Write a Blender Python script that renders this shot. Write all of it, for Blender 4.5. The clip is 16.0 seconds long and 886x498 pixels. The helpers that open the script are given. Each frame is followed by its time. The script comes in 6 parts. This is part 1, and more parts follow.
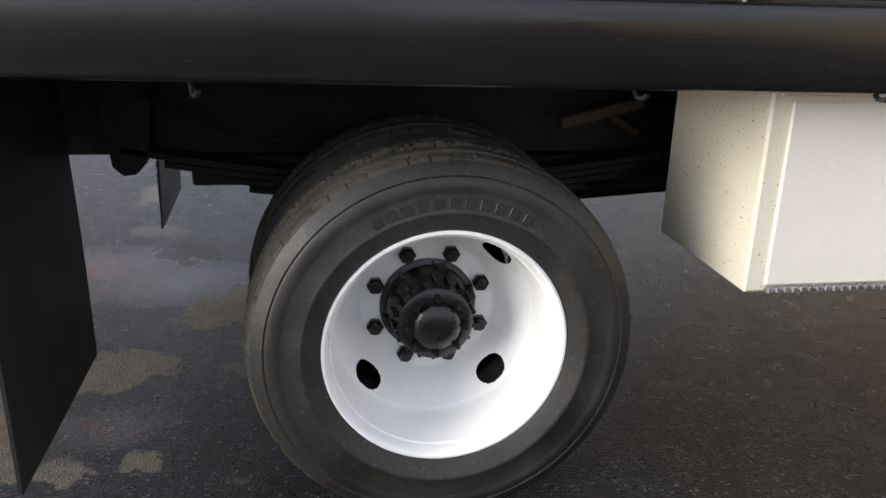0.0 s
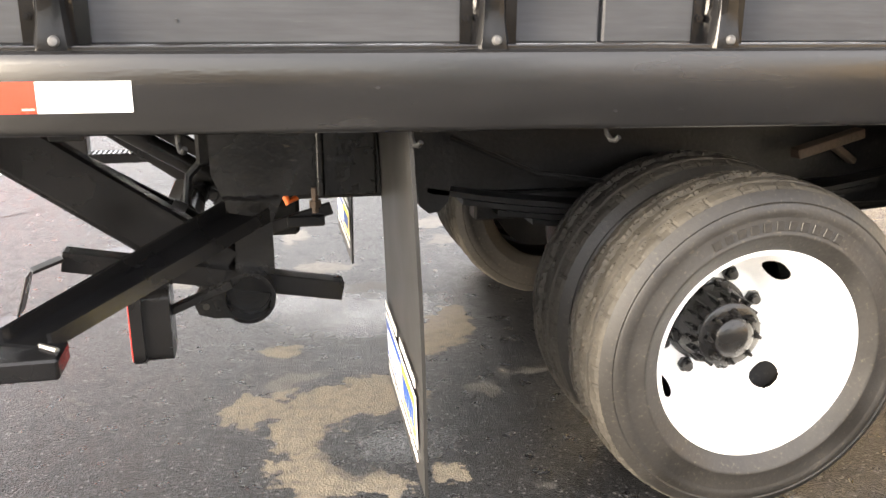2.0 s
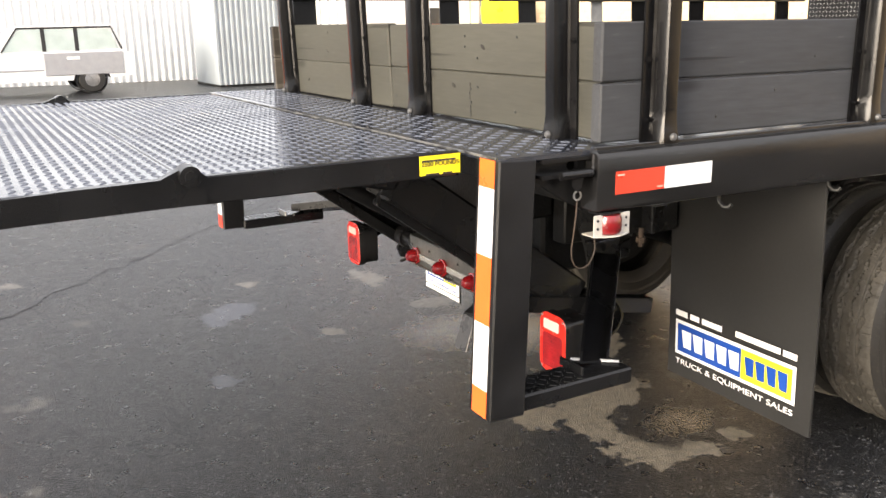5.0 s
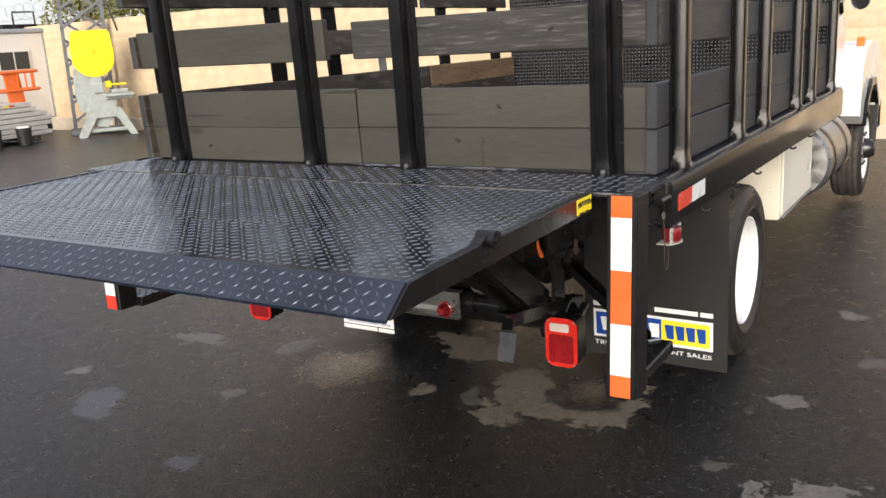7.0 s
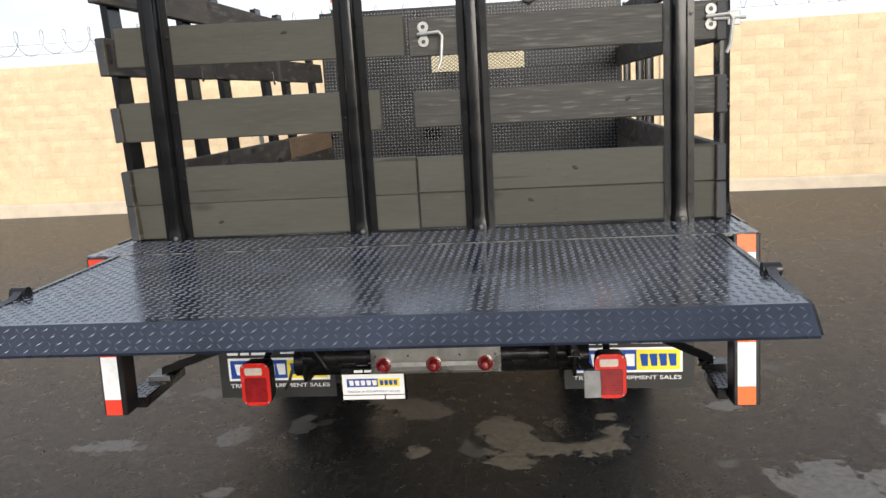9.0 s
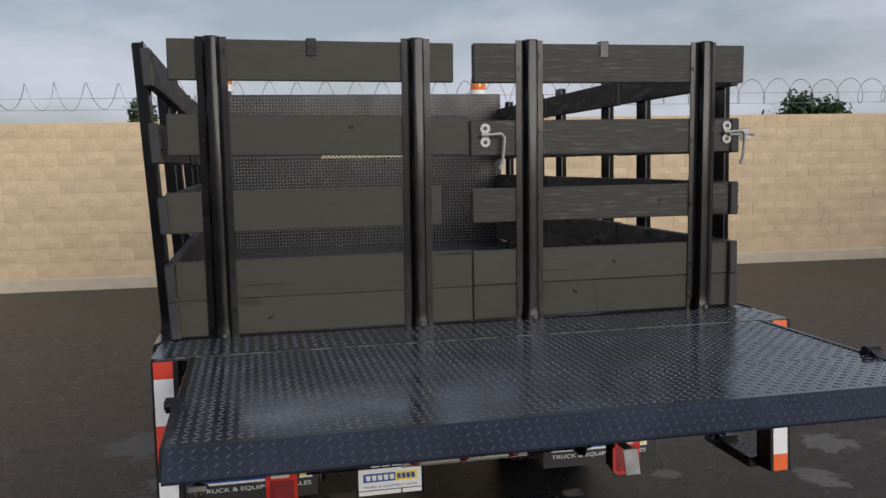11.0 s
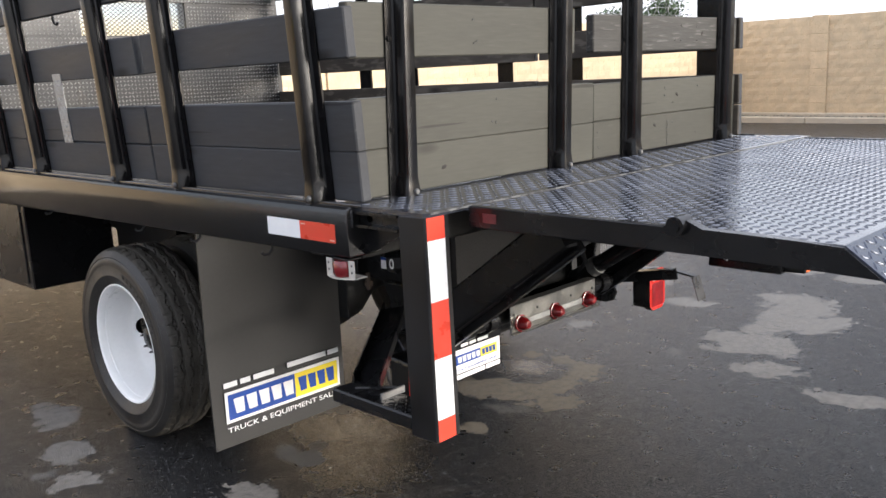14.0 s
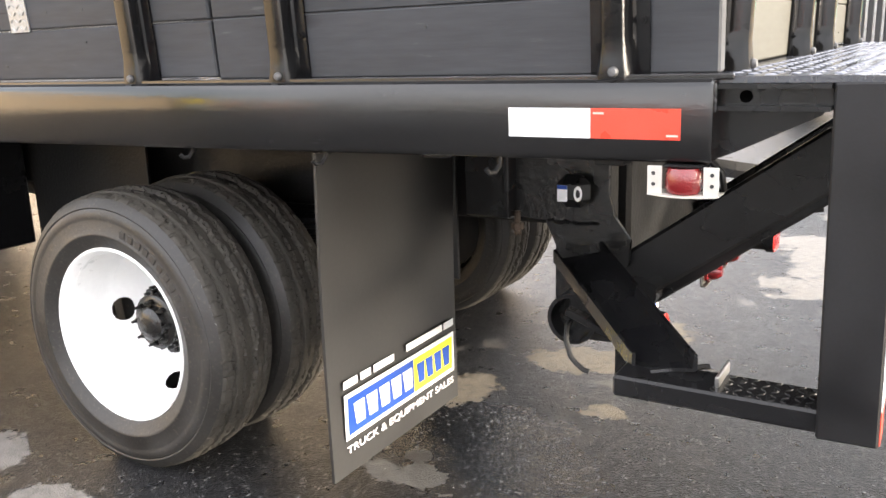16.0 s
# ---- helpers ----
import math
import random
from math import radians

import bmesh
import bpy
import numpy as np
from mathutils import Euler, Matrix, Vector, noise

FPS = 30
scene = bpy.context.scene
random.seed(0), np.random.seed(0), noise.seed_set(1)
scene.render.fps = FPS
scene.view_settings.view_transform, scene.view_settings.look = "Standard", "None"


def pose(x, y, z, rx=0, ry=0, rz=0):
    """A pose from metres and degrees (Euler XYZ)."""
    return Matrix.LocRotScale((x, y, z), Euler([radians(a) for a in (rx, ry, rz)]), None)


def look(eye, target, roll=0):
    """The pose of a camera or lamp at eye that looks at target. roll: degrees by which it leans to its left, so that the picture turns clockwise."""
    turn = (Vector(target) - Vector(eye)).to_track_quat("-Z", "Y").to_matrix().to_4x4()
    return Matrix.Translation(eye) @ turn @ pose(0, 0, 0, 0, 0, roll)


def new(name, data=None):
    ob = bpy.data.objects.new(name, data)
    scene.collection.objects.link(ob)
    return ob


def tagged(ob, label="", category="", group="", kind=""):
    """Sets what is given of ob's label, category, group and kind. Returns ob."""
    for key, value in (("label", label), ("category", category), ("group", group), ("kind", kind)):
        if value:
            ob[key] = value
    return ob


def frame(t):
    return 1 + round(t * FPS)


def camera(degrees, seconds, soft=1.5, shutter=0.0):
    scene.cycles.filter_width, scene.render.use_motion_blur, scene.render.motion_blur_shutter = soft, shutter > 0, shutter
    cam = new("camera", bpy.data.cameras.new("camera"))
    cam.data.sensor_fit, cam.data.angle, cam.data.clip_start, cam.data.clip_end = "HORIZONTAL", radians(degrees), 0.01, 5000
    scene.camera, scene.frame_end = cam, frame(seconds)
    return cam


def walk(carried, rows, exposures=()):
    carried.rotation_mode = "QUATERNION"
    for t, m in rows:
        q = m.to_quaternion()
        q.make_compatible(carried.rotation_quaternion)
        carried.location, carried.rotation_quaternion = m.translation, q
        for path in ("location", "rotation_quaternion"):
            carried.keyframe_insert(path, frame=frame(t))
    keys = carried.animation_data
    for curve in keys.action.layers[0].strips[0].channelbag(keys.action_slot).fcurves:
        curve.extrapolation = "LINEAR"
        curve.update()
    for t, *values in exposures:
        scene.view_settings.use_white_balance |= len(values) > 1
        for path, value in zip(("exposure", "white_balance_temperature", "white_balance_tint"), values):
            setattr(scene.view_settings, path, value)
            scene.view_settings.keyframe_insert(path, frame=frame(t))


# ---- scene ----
cam = camera(54.2, 16.0)
PATH = [
    (0, (1.466, -2.712, 1.191), (1.814, -0.851, 0.547), 1.6),
    (0.5, (1.268, -2.734, 1.198), (1.637, -0.859, 0.607), 1.5),
    (1, (1.063, -2.761, 1.203), (1.464, -0.889, 0.625), -0.0),
    (1.5, (0.863, -2.794, 1.215), (1.261, -0.923, 0.63), -0.2),
    (2, (0.633, -2.787, 1.235), (1.039, -0.913, 0.665), 0.1),
    (2.5, (0.363, -2.804, 1.252), (0.802, -0.933, 0.698), 1.3),
    (3, (0.055, -2.841, 1.266), (0.589, -0.998, 0.703), 1.0),
    (3.5, (-0.227, -2.788, 1.278), (0.361, -0.957, 0.732), 0.4),
    (4, (-0.485, -2.755, 1.32), (0.175, -0.945, 0.782), -0.7),
    (4.2, (-0.612, -2.766, 1.344), (0.094, -0.971, 0.816), -0.8),
    (6.3, (-2.024, -2.368, 1.56), (-0.618, -1.036, 1.061), -3.7),
    (6.5, (-2.138, -2.26, 1.581), (-0.658, -1.01, 1.084), -4.3),
    (7, (-2.453, -1.987, 1.61), (-0.811, -0.953, 1.127), -3.5),
    (7.5, (-2.722, -1.659, 1.612), (-0.974, -0.812, 1.133), -2.5),
    (8, (-2.921, -1.256, 1.631), (-1.095, -0.596, 1.153), -3.1),
    (8.5, (-3.104, -0.809, 1.655), (-1.191, -0.44, 1.205), -3.1),
    (9, (-3.134, -0.432, 1.681), (-1.179, -0.226, 1.315), -3.2),
    (9.2, (-3.151, -0.287, 1.708), (-1.184, -0.149, 1.377), -2.9),
    (11.3, (-3.145, 1.093, 1.8), (-1.233, 0.556, 1.564), -0.4),
    (11.5, (-3.092, 1.283, 1.768), (-1.206, 0.669, 1.512), 0.1),
    (12, (-2.946, 1.736, 1.724), (-1.121, 0.969, 1.445), -0.2),
    (12.5, (-2.75, 2.127, 1.699), (-1.052, 1.12, 1.374), -0.8),
    (13, (-2.415, 2.372, 1.647), (-0.822, 1.224, 1.268), -2.1),
    (13.5, (-2.081, 2.579, 1.585), (-0.594, 1.3, 1.194), -1.6),
    (14, (-1.697, 2.679, 1.491), (-0.317, 1.289, 1.09), -2.5),
    (14.5, (-1.304, 2.647, 1.368), (-0.024, 1.167, 0.955), -3.0),
    (15, (-0.925, 2.656, 1.276), (0.24, 1.087, 0.854), -1.7),
    (15.5, (-0.563, 2.675, 1.225), (0.512, 1.044, 0.797), -1.9),
    (16, (-0.234, 2.687, 1.225), (0.761, 1.02, 0.744), -1.8),
]
EXPOSURES = [(0.0, 0.92, 6050, 10), (0.5, 1.25, 6200, 10), (1.0, 1.95, 6700, 10), (2.0, 3.05, 7100, 10), (3.0, 2.5, 7150, 10), (3.5, 2.45, 7200, 10), (4.2, 2.25, 7150, 10), (6.3, 1.2, 6500, 10), (7.0, 0.88, 6400, 10),
             (8.0, 0.85, 6300, 10), (9.2, 0.8, 6250, 8), (11.3, -0.35, 6050, 10), (12.0, 0.05, 6350, 10), (12.5, 0.42, 6400, 10), (13.0, 0.95, 6250, 10), (14.0, 1.52, 6200, 10),
             (15.0, 2.35, 6550, 10), (16.0, 3.05, 6850, 10)]
walk(cam, [(t, look(eye, target, roll)) for t, eye, target, roll in PATH], EXPOSURES)
# strength of sky and sun; the sun stands low behind the truck, a little to its right
SKY, SUN, SUN_UP, SUN_SIDE, SUN_TURN = 0.080, 2.35, 16.0, 19.0, 251.0

# ---- world, sun, exposure ----
world = bpy.data.worlds.new("hazy_sky")
scene.world = world
world.use_nodes = True
wn, wl = world.node_tree.nodes, world.node_tree.links
wn.clear()
sky = wn.new("ShaderNodeTexSky")
sky.sky_type = "NISHITA"
sky.sun_disc = False
sky.sun_elevation, sky.sun_rotation = radians(SUN_UP), radians(SUN_TURN)
sky.air_density, sky.dust_density, sky.ozone_density = 1.0, 2.0, 1.0
wtc = wn.new("ShaderNodeTexCoord")
wmap = wn.new("ShaderNodeMapping")
wmap.inputs["Scale"].default_value = (1.6, 1.6, 5.0)
wno = wn.new("ShaderNodeTexNoise")
wno.inputs["Scale"].default_value, wno.inputs["Detail"].default_value = 1.6, 6.0
wno.inputs["Roughness"].default_value = 0.55
wramp = wn.new("ShaderNodeValToRGB")
wramp.color_ramp.elements[0].position, wramp.color_ramp.elements[0].color = 0.40, (0.38, 0.38, 0.38, 1)
wramp.color_ramp.elements[1].position, wramp.color_ramp.elements[1].color = 0.64, (0.95, 0.95, 0.95, 1)
wmix = wn.new("ShaderNodeMix")
wmix.data_type = "RGBA"
wmix.inputs["B"].default_value = (9.6, 9.55, 10.3, 1)
wbg, wout = wn.new("ShaderNodeBackground"), wn.new("ShaderNodeOutputWorld")
wbg.inputs["Strength"].default_value = SKY
wl.new(wtc.outputs["Generated"], wmap.inputs["Vector"])
wl.new(wmap.outputs["Vector"], wno.inputs["Vector"])
wl.new(wno.outputs["Fac"], wramp.inputs["Fac"])
wl.new(wramp.outputs["Color"], wmix.inputs["Factor"])
wl.new(sky.outputs["Color"], wmix.inputs["A"])
wl.new(wmix.outputs["Result"], wbg.inputs["Color"])
wl.new(wbg.outputs["Background"], wout.inputs["Surface"])

sun_data = bpy.data.lights.new("sun", "SUN")
sun_data.energy, sun_data.angle, sun_data.color = SUN, radians(35), (1.0, 0.92, 0.82)
sun = new("sun", sun_data)
sun.matrix_world = look((-20 * math.cos(radians(SUN_UP)) * math.cos(radians(SUN_SIDE)), -20 * math.cos(radians(SUN_UP)) * math.sin(radians(SUN_SIDE)), 20 * math.sin(radians(SUN_UP))), (0, 0, 0))


# ---- materials ----
def mat(name, color, rough=0.5, metal=0.0, vary=0.25, scale=6.0, fine=80.0, bump=0.15, rough_vary=0.12,
        dirt=None, dirt_at=0.62, stretch=(1, 1, 1), coat=0.0, spec=0.5, rand=0.0, timber=False):
    """A surface with broad and fine variation, wear and relief."""
    m = bpy.data.materials.new(name)
    m.use_nodes = True
    n, l = m.node_tree.nodes, m.node_tree.links
    p = n["Principled BSDF"]
    tc, mp = n.new("ShaderNodeTexCoord"), n.new("ShaderNodeMapping")
    mp.inputs["Scale"].default_value = stretch
    l.new(tc.outputs["Object"], mp.inputs["Vector"])
    a, b = n.new("ShaderNodeTexNoise"), n.new("ShaderNodeTexNoise")
    for t, s, d in ((a, scale, 5.0), (b, fine, 3.0)):
        t.inputs["Scale"].default_value, t.inputs["Detail"].default_value = s, d
        l.new(mp.outputs["Vector"], t.inputs["Vector"])
    mixn = n.new("ShaderNodeMath")
    mixn.operation = "MULTIPLY_ADD"
    l.new(b.outputs["Fac"], mixn.inputs[0])
    mixn.inputs[1].default_value = 0.5
    l.new(a.outputs["Fac"], mixn.inputs[2])
    mr = n.new("ShaderNodeMapRange")
    mr.inputs["From Min"].default_value, mr.inputs["From Max"].default_value = 0.45, 1.05
    mr.inputs["To Min"].default_value, mr.inputs["To Max"].default_value = 1 - vary, 1 + vary
    l.new(mixn.outputs[0], mr.inputs["Value"])
    val = mr.outputs["Result"]
    if rand:
        oi = n.new("ShaderNodeObjectInfo")
        rr = n.new("ShaderNodeMapRange")
        rr.inputs["To Min"].default_value, rr.inputs["To Max"].default_value = 1 - rand, 1 + rand
        l.new(oi.outputs["Random"], rr.inputs["Value"])
        mu = n.new("ShaderNodeMath")
        mu.operation = "MULTIPLY"
        l.new(val, mu.inputs[0])
        l.new(rr.outputs["Result"], mu.inputs[1])
        val = mu.outputs[0]
    vm = n.new("ShaderNodeVectorMath")
    vm.operation = "SCALE"
    vm.inputs[0].default_value = color
    l.new(val, vm.inputs["Scale"])
    out = vm.outputs["Vector"]
    if dirt:
        rp = n.new("ShaderNodeValToRGB")
        rp.color_ramp.elements[0].position, rp.color_ramp.elements[1].position = dirt_at, dirt_at + 0.08
        l.new(b.outputs["Fac"], rp.inputs["Fac"])
        mx = n.new("ShaderNodeMix")
        mx.data_type = "RGBA"
        l.new(rp.outputs["Color"], mx.inputs["Factor"])
        l.new(out, mx.inputs["A"])
        mx.inputs["B"].default_value = (*dirt, 1)
        out = mx.outputs["Result"]
    if timber:
        # dark knots with a ringed edge, and thin drying checks along the grain
        kn, kd = n.new("ShaderNodeTexVoronoi"), n.new("ShaderNodeMapRange")
        km = n.new("ShaderNodeMapping")
        km.inputs["Scale"].default_value = (2.3, 9.0, 7.0)
        kn.inputs["Scale"].default_value = 1.0
        kd.inputs["From Min"].default_value, kd.inputs["From Max"].default_value = 0.06, 0.17
        kd.inputs["To Min"].default_value, kd.inputs["To Max"].default_value = 0.8, 0.0
        cm, ck, cr = n.new("ShaderNodeMapping"), n.new("ShaderNodeTexNoise"), n.new("ShaderNodeMapRange")
        cm.inputs["Scale"].default_value = (1.3, 14.0, 46.0)
        ck.inputs["Scale"].default_value, ck.inputs["Detail"].default_value = 1.0, 3.0
        cr.inputs["From Min"].default_value, cr.inputs["From Max"].default_value = 0.69, 0.72
        cr.inputs["To Min"].default_value, cr.inputs["To Max"].default_value = 0.0, 0.55
        for q, v, g in ((km, kn, kd), (cm, ck, cr)):
            l.new(tc.outputs["Object"], q.inputs["Vector"])
            l.new(q.outputs["Vector"], v.inputs["Vector"])
            l.new(v.outputs["Distance" if v is kn else "Fac"], g.inputs["Value"])
        both, mk = n.new("ShaderNodeMath"), n.new("ShaderNodeMix")
        both.operation, mk.data_type = "MAXIMUM", "RGBA"
        l.new(kd.outputs["Result"], both.inputs[0])
        l.new(cr.outputs["Result"], both.inputs[1])
        l.new(both.outputs[0], mk.inputs["Factor"])
        l.new(out, mk.inputs["A"])
        mk.inputs["B"].default_value = (0.010, 0.009, 0.008, 1)
        out = mk.outputs["Result"]
    l.new(out, p.inputs["Base Color"])
    r2 = n.new("ShaderNodeMapRange")
    r2.inputs["From Min"].default_value, r2.inputs["From Max"].default_value = 0.3, 0.7
    r2.inputs["To Min"].default_value, r2.inputs["To Max"].default_value = max(rough - rough_vary, 0.03), min(rough + rough_vary, 1)
    l.new(a.outputs["Fac"], r2.inputs["Value"])
    l.new(r2.outputs["Result"], p.inputs["Roughness"])
    p.inputs["Metallic"].default_value = metal
    p.inputs["Coat Weight"].default_value = coat
    p.inputs["Specular IOR Level"].default_value = spec
    if bump:
        bp = n.new("ShaderNodeBump")
        bp.inputs["Strength"].default_value, bp.inputs["Distance"].default_value = bump, 0.004
        l.new(b.outputs["Fac"], bp.inputs["Height"])
        l.new(bp.outputs["Normal"], p.inputs["Normal"])
    return m


BLACK = mat("satin_black_paint", (0.0075, 0.0075, 0.008), 0.26, vary=0.35, scale=5, fine=140, bump=0.06, spec=0.33)
BEAM = mat("brushed_black_enamel", (0.010, 0.0098, 0.010), 0.19, vary=0.4, scale=3, fine=60, bump=0.05, stretch=(0.6, 1, 3),
           dirt=(0.03, 0.03, 0.031), dirt_at=0.70, rough_vary=0.09, spec=0.58)
POST = mat("flat_black_paint", (0.0075, 0.0075, 0.0082), 0.42, vary=0.3, scale=8, fine=200, bump=0.05, spec=0.35)
STAKE = mat("glossy_black_stake_paint", (0.005, 0.005, 0.0055), 0.18, vary=0.4, scale=9, fine=120, bump=0.05, rough_vary=0.09, spec=0.27)
UNDER = mat("grimy_black_undercoat", (0.011, 0.011, 0.011), 0.42, vary=0.5, scale=7, fine=90, bump=0.4, dirt=(0.022, 0.019, 0.016), dirt_at=0.66, spec=0.2)
CAST = mat("rough_black_weldment", (0.009, 0.009, 0.009), 0.26, vary=0.4, scale=9, fine=55, bump=0.55, spec=0.4)
RUSTY = mat("rusty_brown_steel", (0.042, 0.028, 0.019), 0.75, vary=0.5, scale=12, fine=120, bump=0.4)
LUGM = mat("worn_shiny_tread_lugs", (0.115, 0.125, 0.15), 0.24, metal=0.35, vary=0.4, scale=5, fine=90, bump=0.0)
PLATE = mat("black_tread_plate_paint", (0.022, 0.025, 0.033), 0.20, vary=0.4, scale=4, fine=90, bump=0.04, rough_vary=0.09, spec=1.0)
# headboard lugs far paler than their sheet, glints put into the colour
HLUG = mat("pale_headboard_lugs", (0.27, 0.27, 0.265), 0.25, vary=0.3, scale=5, fine=90, bump=0.0, spec=0.8)
CHROME = mat("bright_chrome", (0.75, 0.76, 0.78), 0.12, metal=1.0, vary=0.1, bump=0.0, rough_vary=0.04)
MASTG = mat("dark_grey_mast_steel", (0.13, 0.14, 0.15), 0.5, vary=0.2, bump=0.05)
WORN = mat("chipped_black_edge", (0.04, 0.04, 0.042), 0.4, vary=0.4, scale=9, fine=60, bump=0.1, dirt=(0.13, 0.13, 0.128), dirt_at=0.46, stretch=(1, 0.5, 1))
LIPLUG = mat("scuffed_blue_black_lugs", (0.060, 0.070, 0.098), 0.30, metal=0.2, vary=0.4, scale=5, fine=90, bump=0.0)
LIPM = mat("blue_black_tread_plate", (0.014, 0.019, 0.033), 0.24, vary=0.35, scale=6, fine=90, bump=0.05)
HEADM = mat("black_headboard_plate", (0.008, 0.008, 0.009), 0.35, vary=0.3, scale=4, fine=90, bump=0.04, spec=0.4)
WOOD_R = mat("olive_grey_painted_board", (0.052, 0.0505, 0.0415), 0.6, vary=0.22, scale=2.4, fine=26, bump=0.12, stretch=(0.5, 5, 4), rand=0.10,
             dirt=(0.060, 0.058, 0.049), dirt_at=0.64, spec=0.25, timber=True)
WOOD_S = mat("slate_grey_painted_board", (0.043, 0.0445, 0.048), 0.55, vary=0.26, scale=2.4, fine=20, bump=0.16, stretch=(0.5, 5, 4), rand=0.12,
             dirt=(0.062, 0.063, 0.064), dirt_at=0.67, spec=0.18, timber=True)
WOOD_W = mat("scuffed_dark_inner_board", (0.064, 0.055, 0.045), 0.7, vary=0.5, scale=3.0, fine=11, bump=0.35, stretch=(0.7, 4, 3.2), rand=0.30,
             dirt=(0.105, 0.093, 0.077), dirt_at=0.57, spec=0.2, timber=True)
WOOD_O = mat("raw_brown_inner_board", (0.165, 0.108, 0.060), 0.75, vary=0.5, scale=3.0, fine=12, bump=0.4, stretch=(0.8, 5, 6),
             dirt=(0.05, 0.038, 0.028), dirt_at=0.62)
FOOTB = mat("paint_spattered_bolt", (0.09, 0.09, 0.09), 0.45, metal=0.3, vary=0.5, scale=60, fine=300, bump=0.1)
WOOD_G = mat("worn_streaked_grey_board", (0.045, 0.043, 0.039), 0.6, vary=0.5, scale=4.0, fine=16, bump=0.5, stretch=(0.6, 5, 6), rand=0.12,
             dirt=(0.088, 0.086, 0.079), dirt_at=0.585, spec=0.3, timber=True)
KNOTM = mat("dark_board_knot", (0.016, 0.014, 0.011), 0.8, vary=0.5, scale=60, fine=200, bump=0.2)
WHITE = mat("white_wheel_paint", (0.85, 0.855, 0.845), 0.35, vary=0.05, scale=6, fine=60, bump=0.03)
CREAM = mat("cream_white_box_paint", (0.78, 0.735, 0.60), 0.4, vary=0.09, scale=5, fine=120, bump=0.05, dirt=(0.20, 0.12, 0.055), dirt_at=0.655)
DOORC = mat("clean_cream_door_paint", (0.80, 0.77, 0.68), 0.36, vary=0.05, scale=4, fine=60, bump=0.03)
CABW = mat("white_cab_paint", (0.78, 0.79, 0.78), 0.22, vary=0.04, scale=2, fine=40, bump=0.0, coat=0.4)
TYRE = mat("worn_tyre_rubber", (0.022, 0.0205, 0.0185), 0.5, vary=0.5, scale=7, fine=110, bump=0.2, dirt=(0.055, 0.048, 0.037), dirt_at=0.63)
TREAD = mat("dusty_tyre_tread", (0.050, 0.045, 0.037), 0.75, vary=0.55, scale=9, fine=120, bump=0.2, dirt=(0.085, 0.075, 0.06), dirt_at=0.66)
HUB = mat("glossy_black_hub", (0.011, 0.0105, 0.010), 0.24, vary=0.4, scale=20, fine=160, bump=0.2)
FLAP = mat("black_rubber_flap", (0.019, 0.0187, 0.018), 0.42, vary=0.2, scale=2.5, fine=90, bump=0.04, rough_vary=0.08)
STEEL = mat("worn_bare_steel", (0.34, 0.335, 0.33), 0.38, metal=0.9, vary=0.3, scale=20, fine=140, bump=0.1)
PLANK = mat("pale_aluminium_plank", (0.56, 0.55, 0.53), 0.5, metal=0.2, vary=0.2, scale=5, fine=60, bump=0.05)
TABM = mat("scuffed_black_steel_tab", (0.04, 0.04, 0.042), 0.3, metal=0.2, vary=0.4, scale=20, fine=140, bump=0.1)
LATCHM = mat("dull_galvanised_latch", (0.34, 0.34, 0.33), 0.5, metal=0.5, vary=0.3, scale=20, fine=140, bump=0.1)
ALU = mat("dull_aluminium_sheet", (0.26, 0.255, 0.235), 0.33, metal=0.92, vary=0.25, scale=9, fine=90, bump=0.06)
BRACKET = mat("off_white_lamp_bracket", (0.46, 0.44, 0.40), 0.5, vary=0.15, scale=30, fine=200, bump=0.1, dirt=(0.25, 0.2, 0.15), dirt_at=0.68)
REDT = mat("red_reflective_tape", (0.64, 0.05, 0.025), 0.35, vary=0.08, scale=20, fine=300, bump=0.05)
FADEDR = mat("faded_dark_red_sticker", (0.10, 0.012, 0.014), 0.45, vary=0.5, scale=60, fine=300, bump=0.05)
FADEDW = mat("faded_pale_print", (0.70, 0.42, 0.36), 0.4, vary=0.1, bump=0.0)
# red tape tinted orange, its reflected glare put into the colour
ORANGET = mat("orange_red_reflective_tape", (0.75, 0.13, 0.025), 0.35, vary=0.08, scale=20, fine=300, bump=0.05)
WHITET = mat("white_reflective_tape", (0.78, 0.79, 0.80), 0.35, vary=0.05, scale=20, fine=300, bump=0.05)
LENS = mat("red_lamp_lens", (0.16, 0.006, 0.008), 0.14, vary=0.2, scale=40, fine=300, bump=0.25, coat=0.6)
LENSW = mat("clear_lamp_lens", (0.50, 0.45, 0.40), 0.15, vary=0.15, scale=40, fine=300, bump=0.25, coat=0.6)
LENSD = mat("dark_red_lamp_lens", (0.21, 0.006, 0.008), 0.12, vary=0.4, scale=25, fine=200, bump=0.25, coat=0.6)
RIMR = mat("orange_red_lamp_rim", (0.52, 0.020, 0.012), 0.25, vary=0.12, scale=20, fine=200, bump=0.03, coat=0.3)
GRAVELM = mat("weedy_gravel_bed", (0.20, 0.18, 0.14), 0.9, vary=0.4, scale=5, fine=50, bump=0.8, dirt=(0.08, 0.10, 0.04), dirt_at=0.6)
AMBER = mat("amber_lamp_lens", (0.75, 0.20, 0.03), 0.2, vary=0.15, scale=30, fine=200, bump=0.1, coat=0.5)
BLUE = mat("blue_sign_ink", (0.007, 0.055, 0.30), 0.45, vary=0.05, bump=0.0)
YELLOW = mat("yellow_sign_ink", (0.86, 0.68, 0.03), 0.45, vary=0.05, bump=0.0)
SIGNW = mat("white_sign_ink", (0.82, 0.82, 0.81), 0.45, vary=0.04, bump=0.0)
LABELY = mat("yellow_warning_label", (0.85, 0.72, 0.02), 0.4, vary=0.06, bump=0.0)
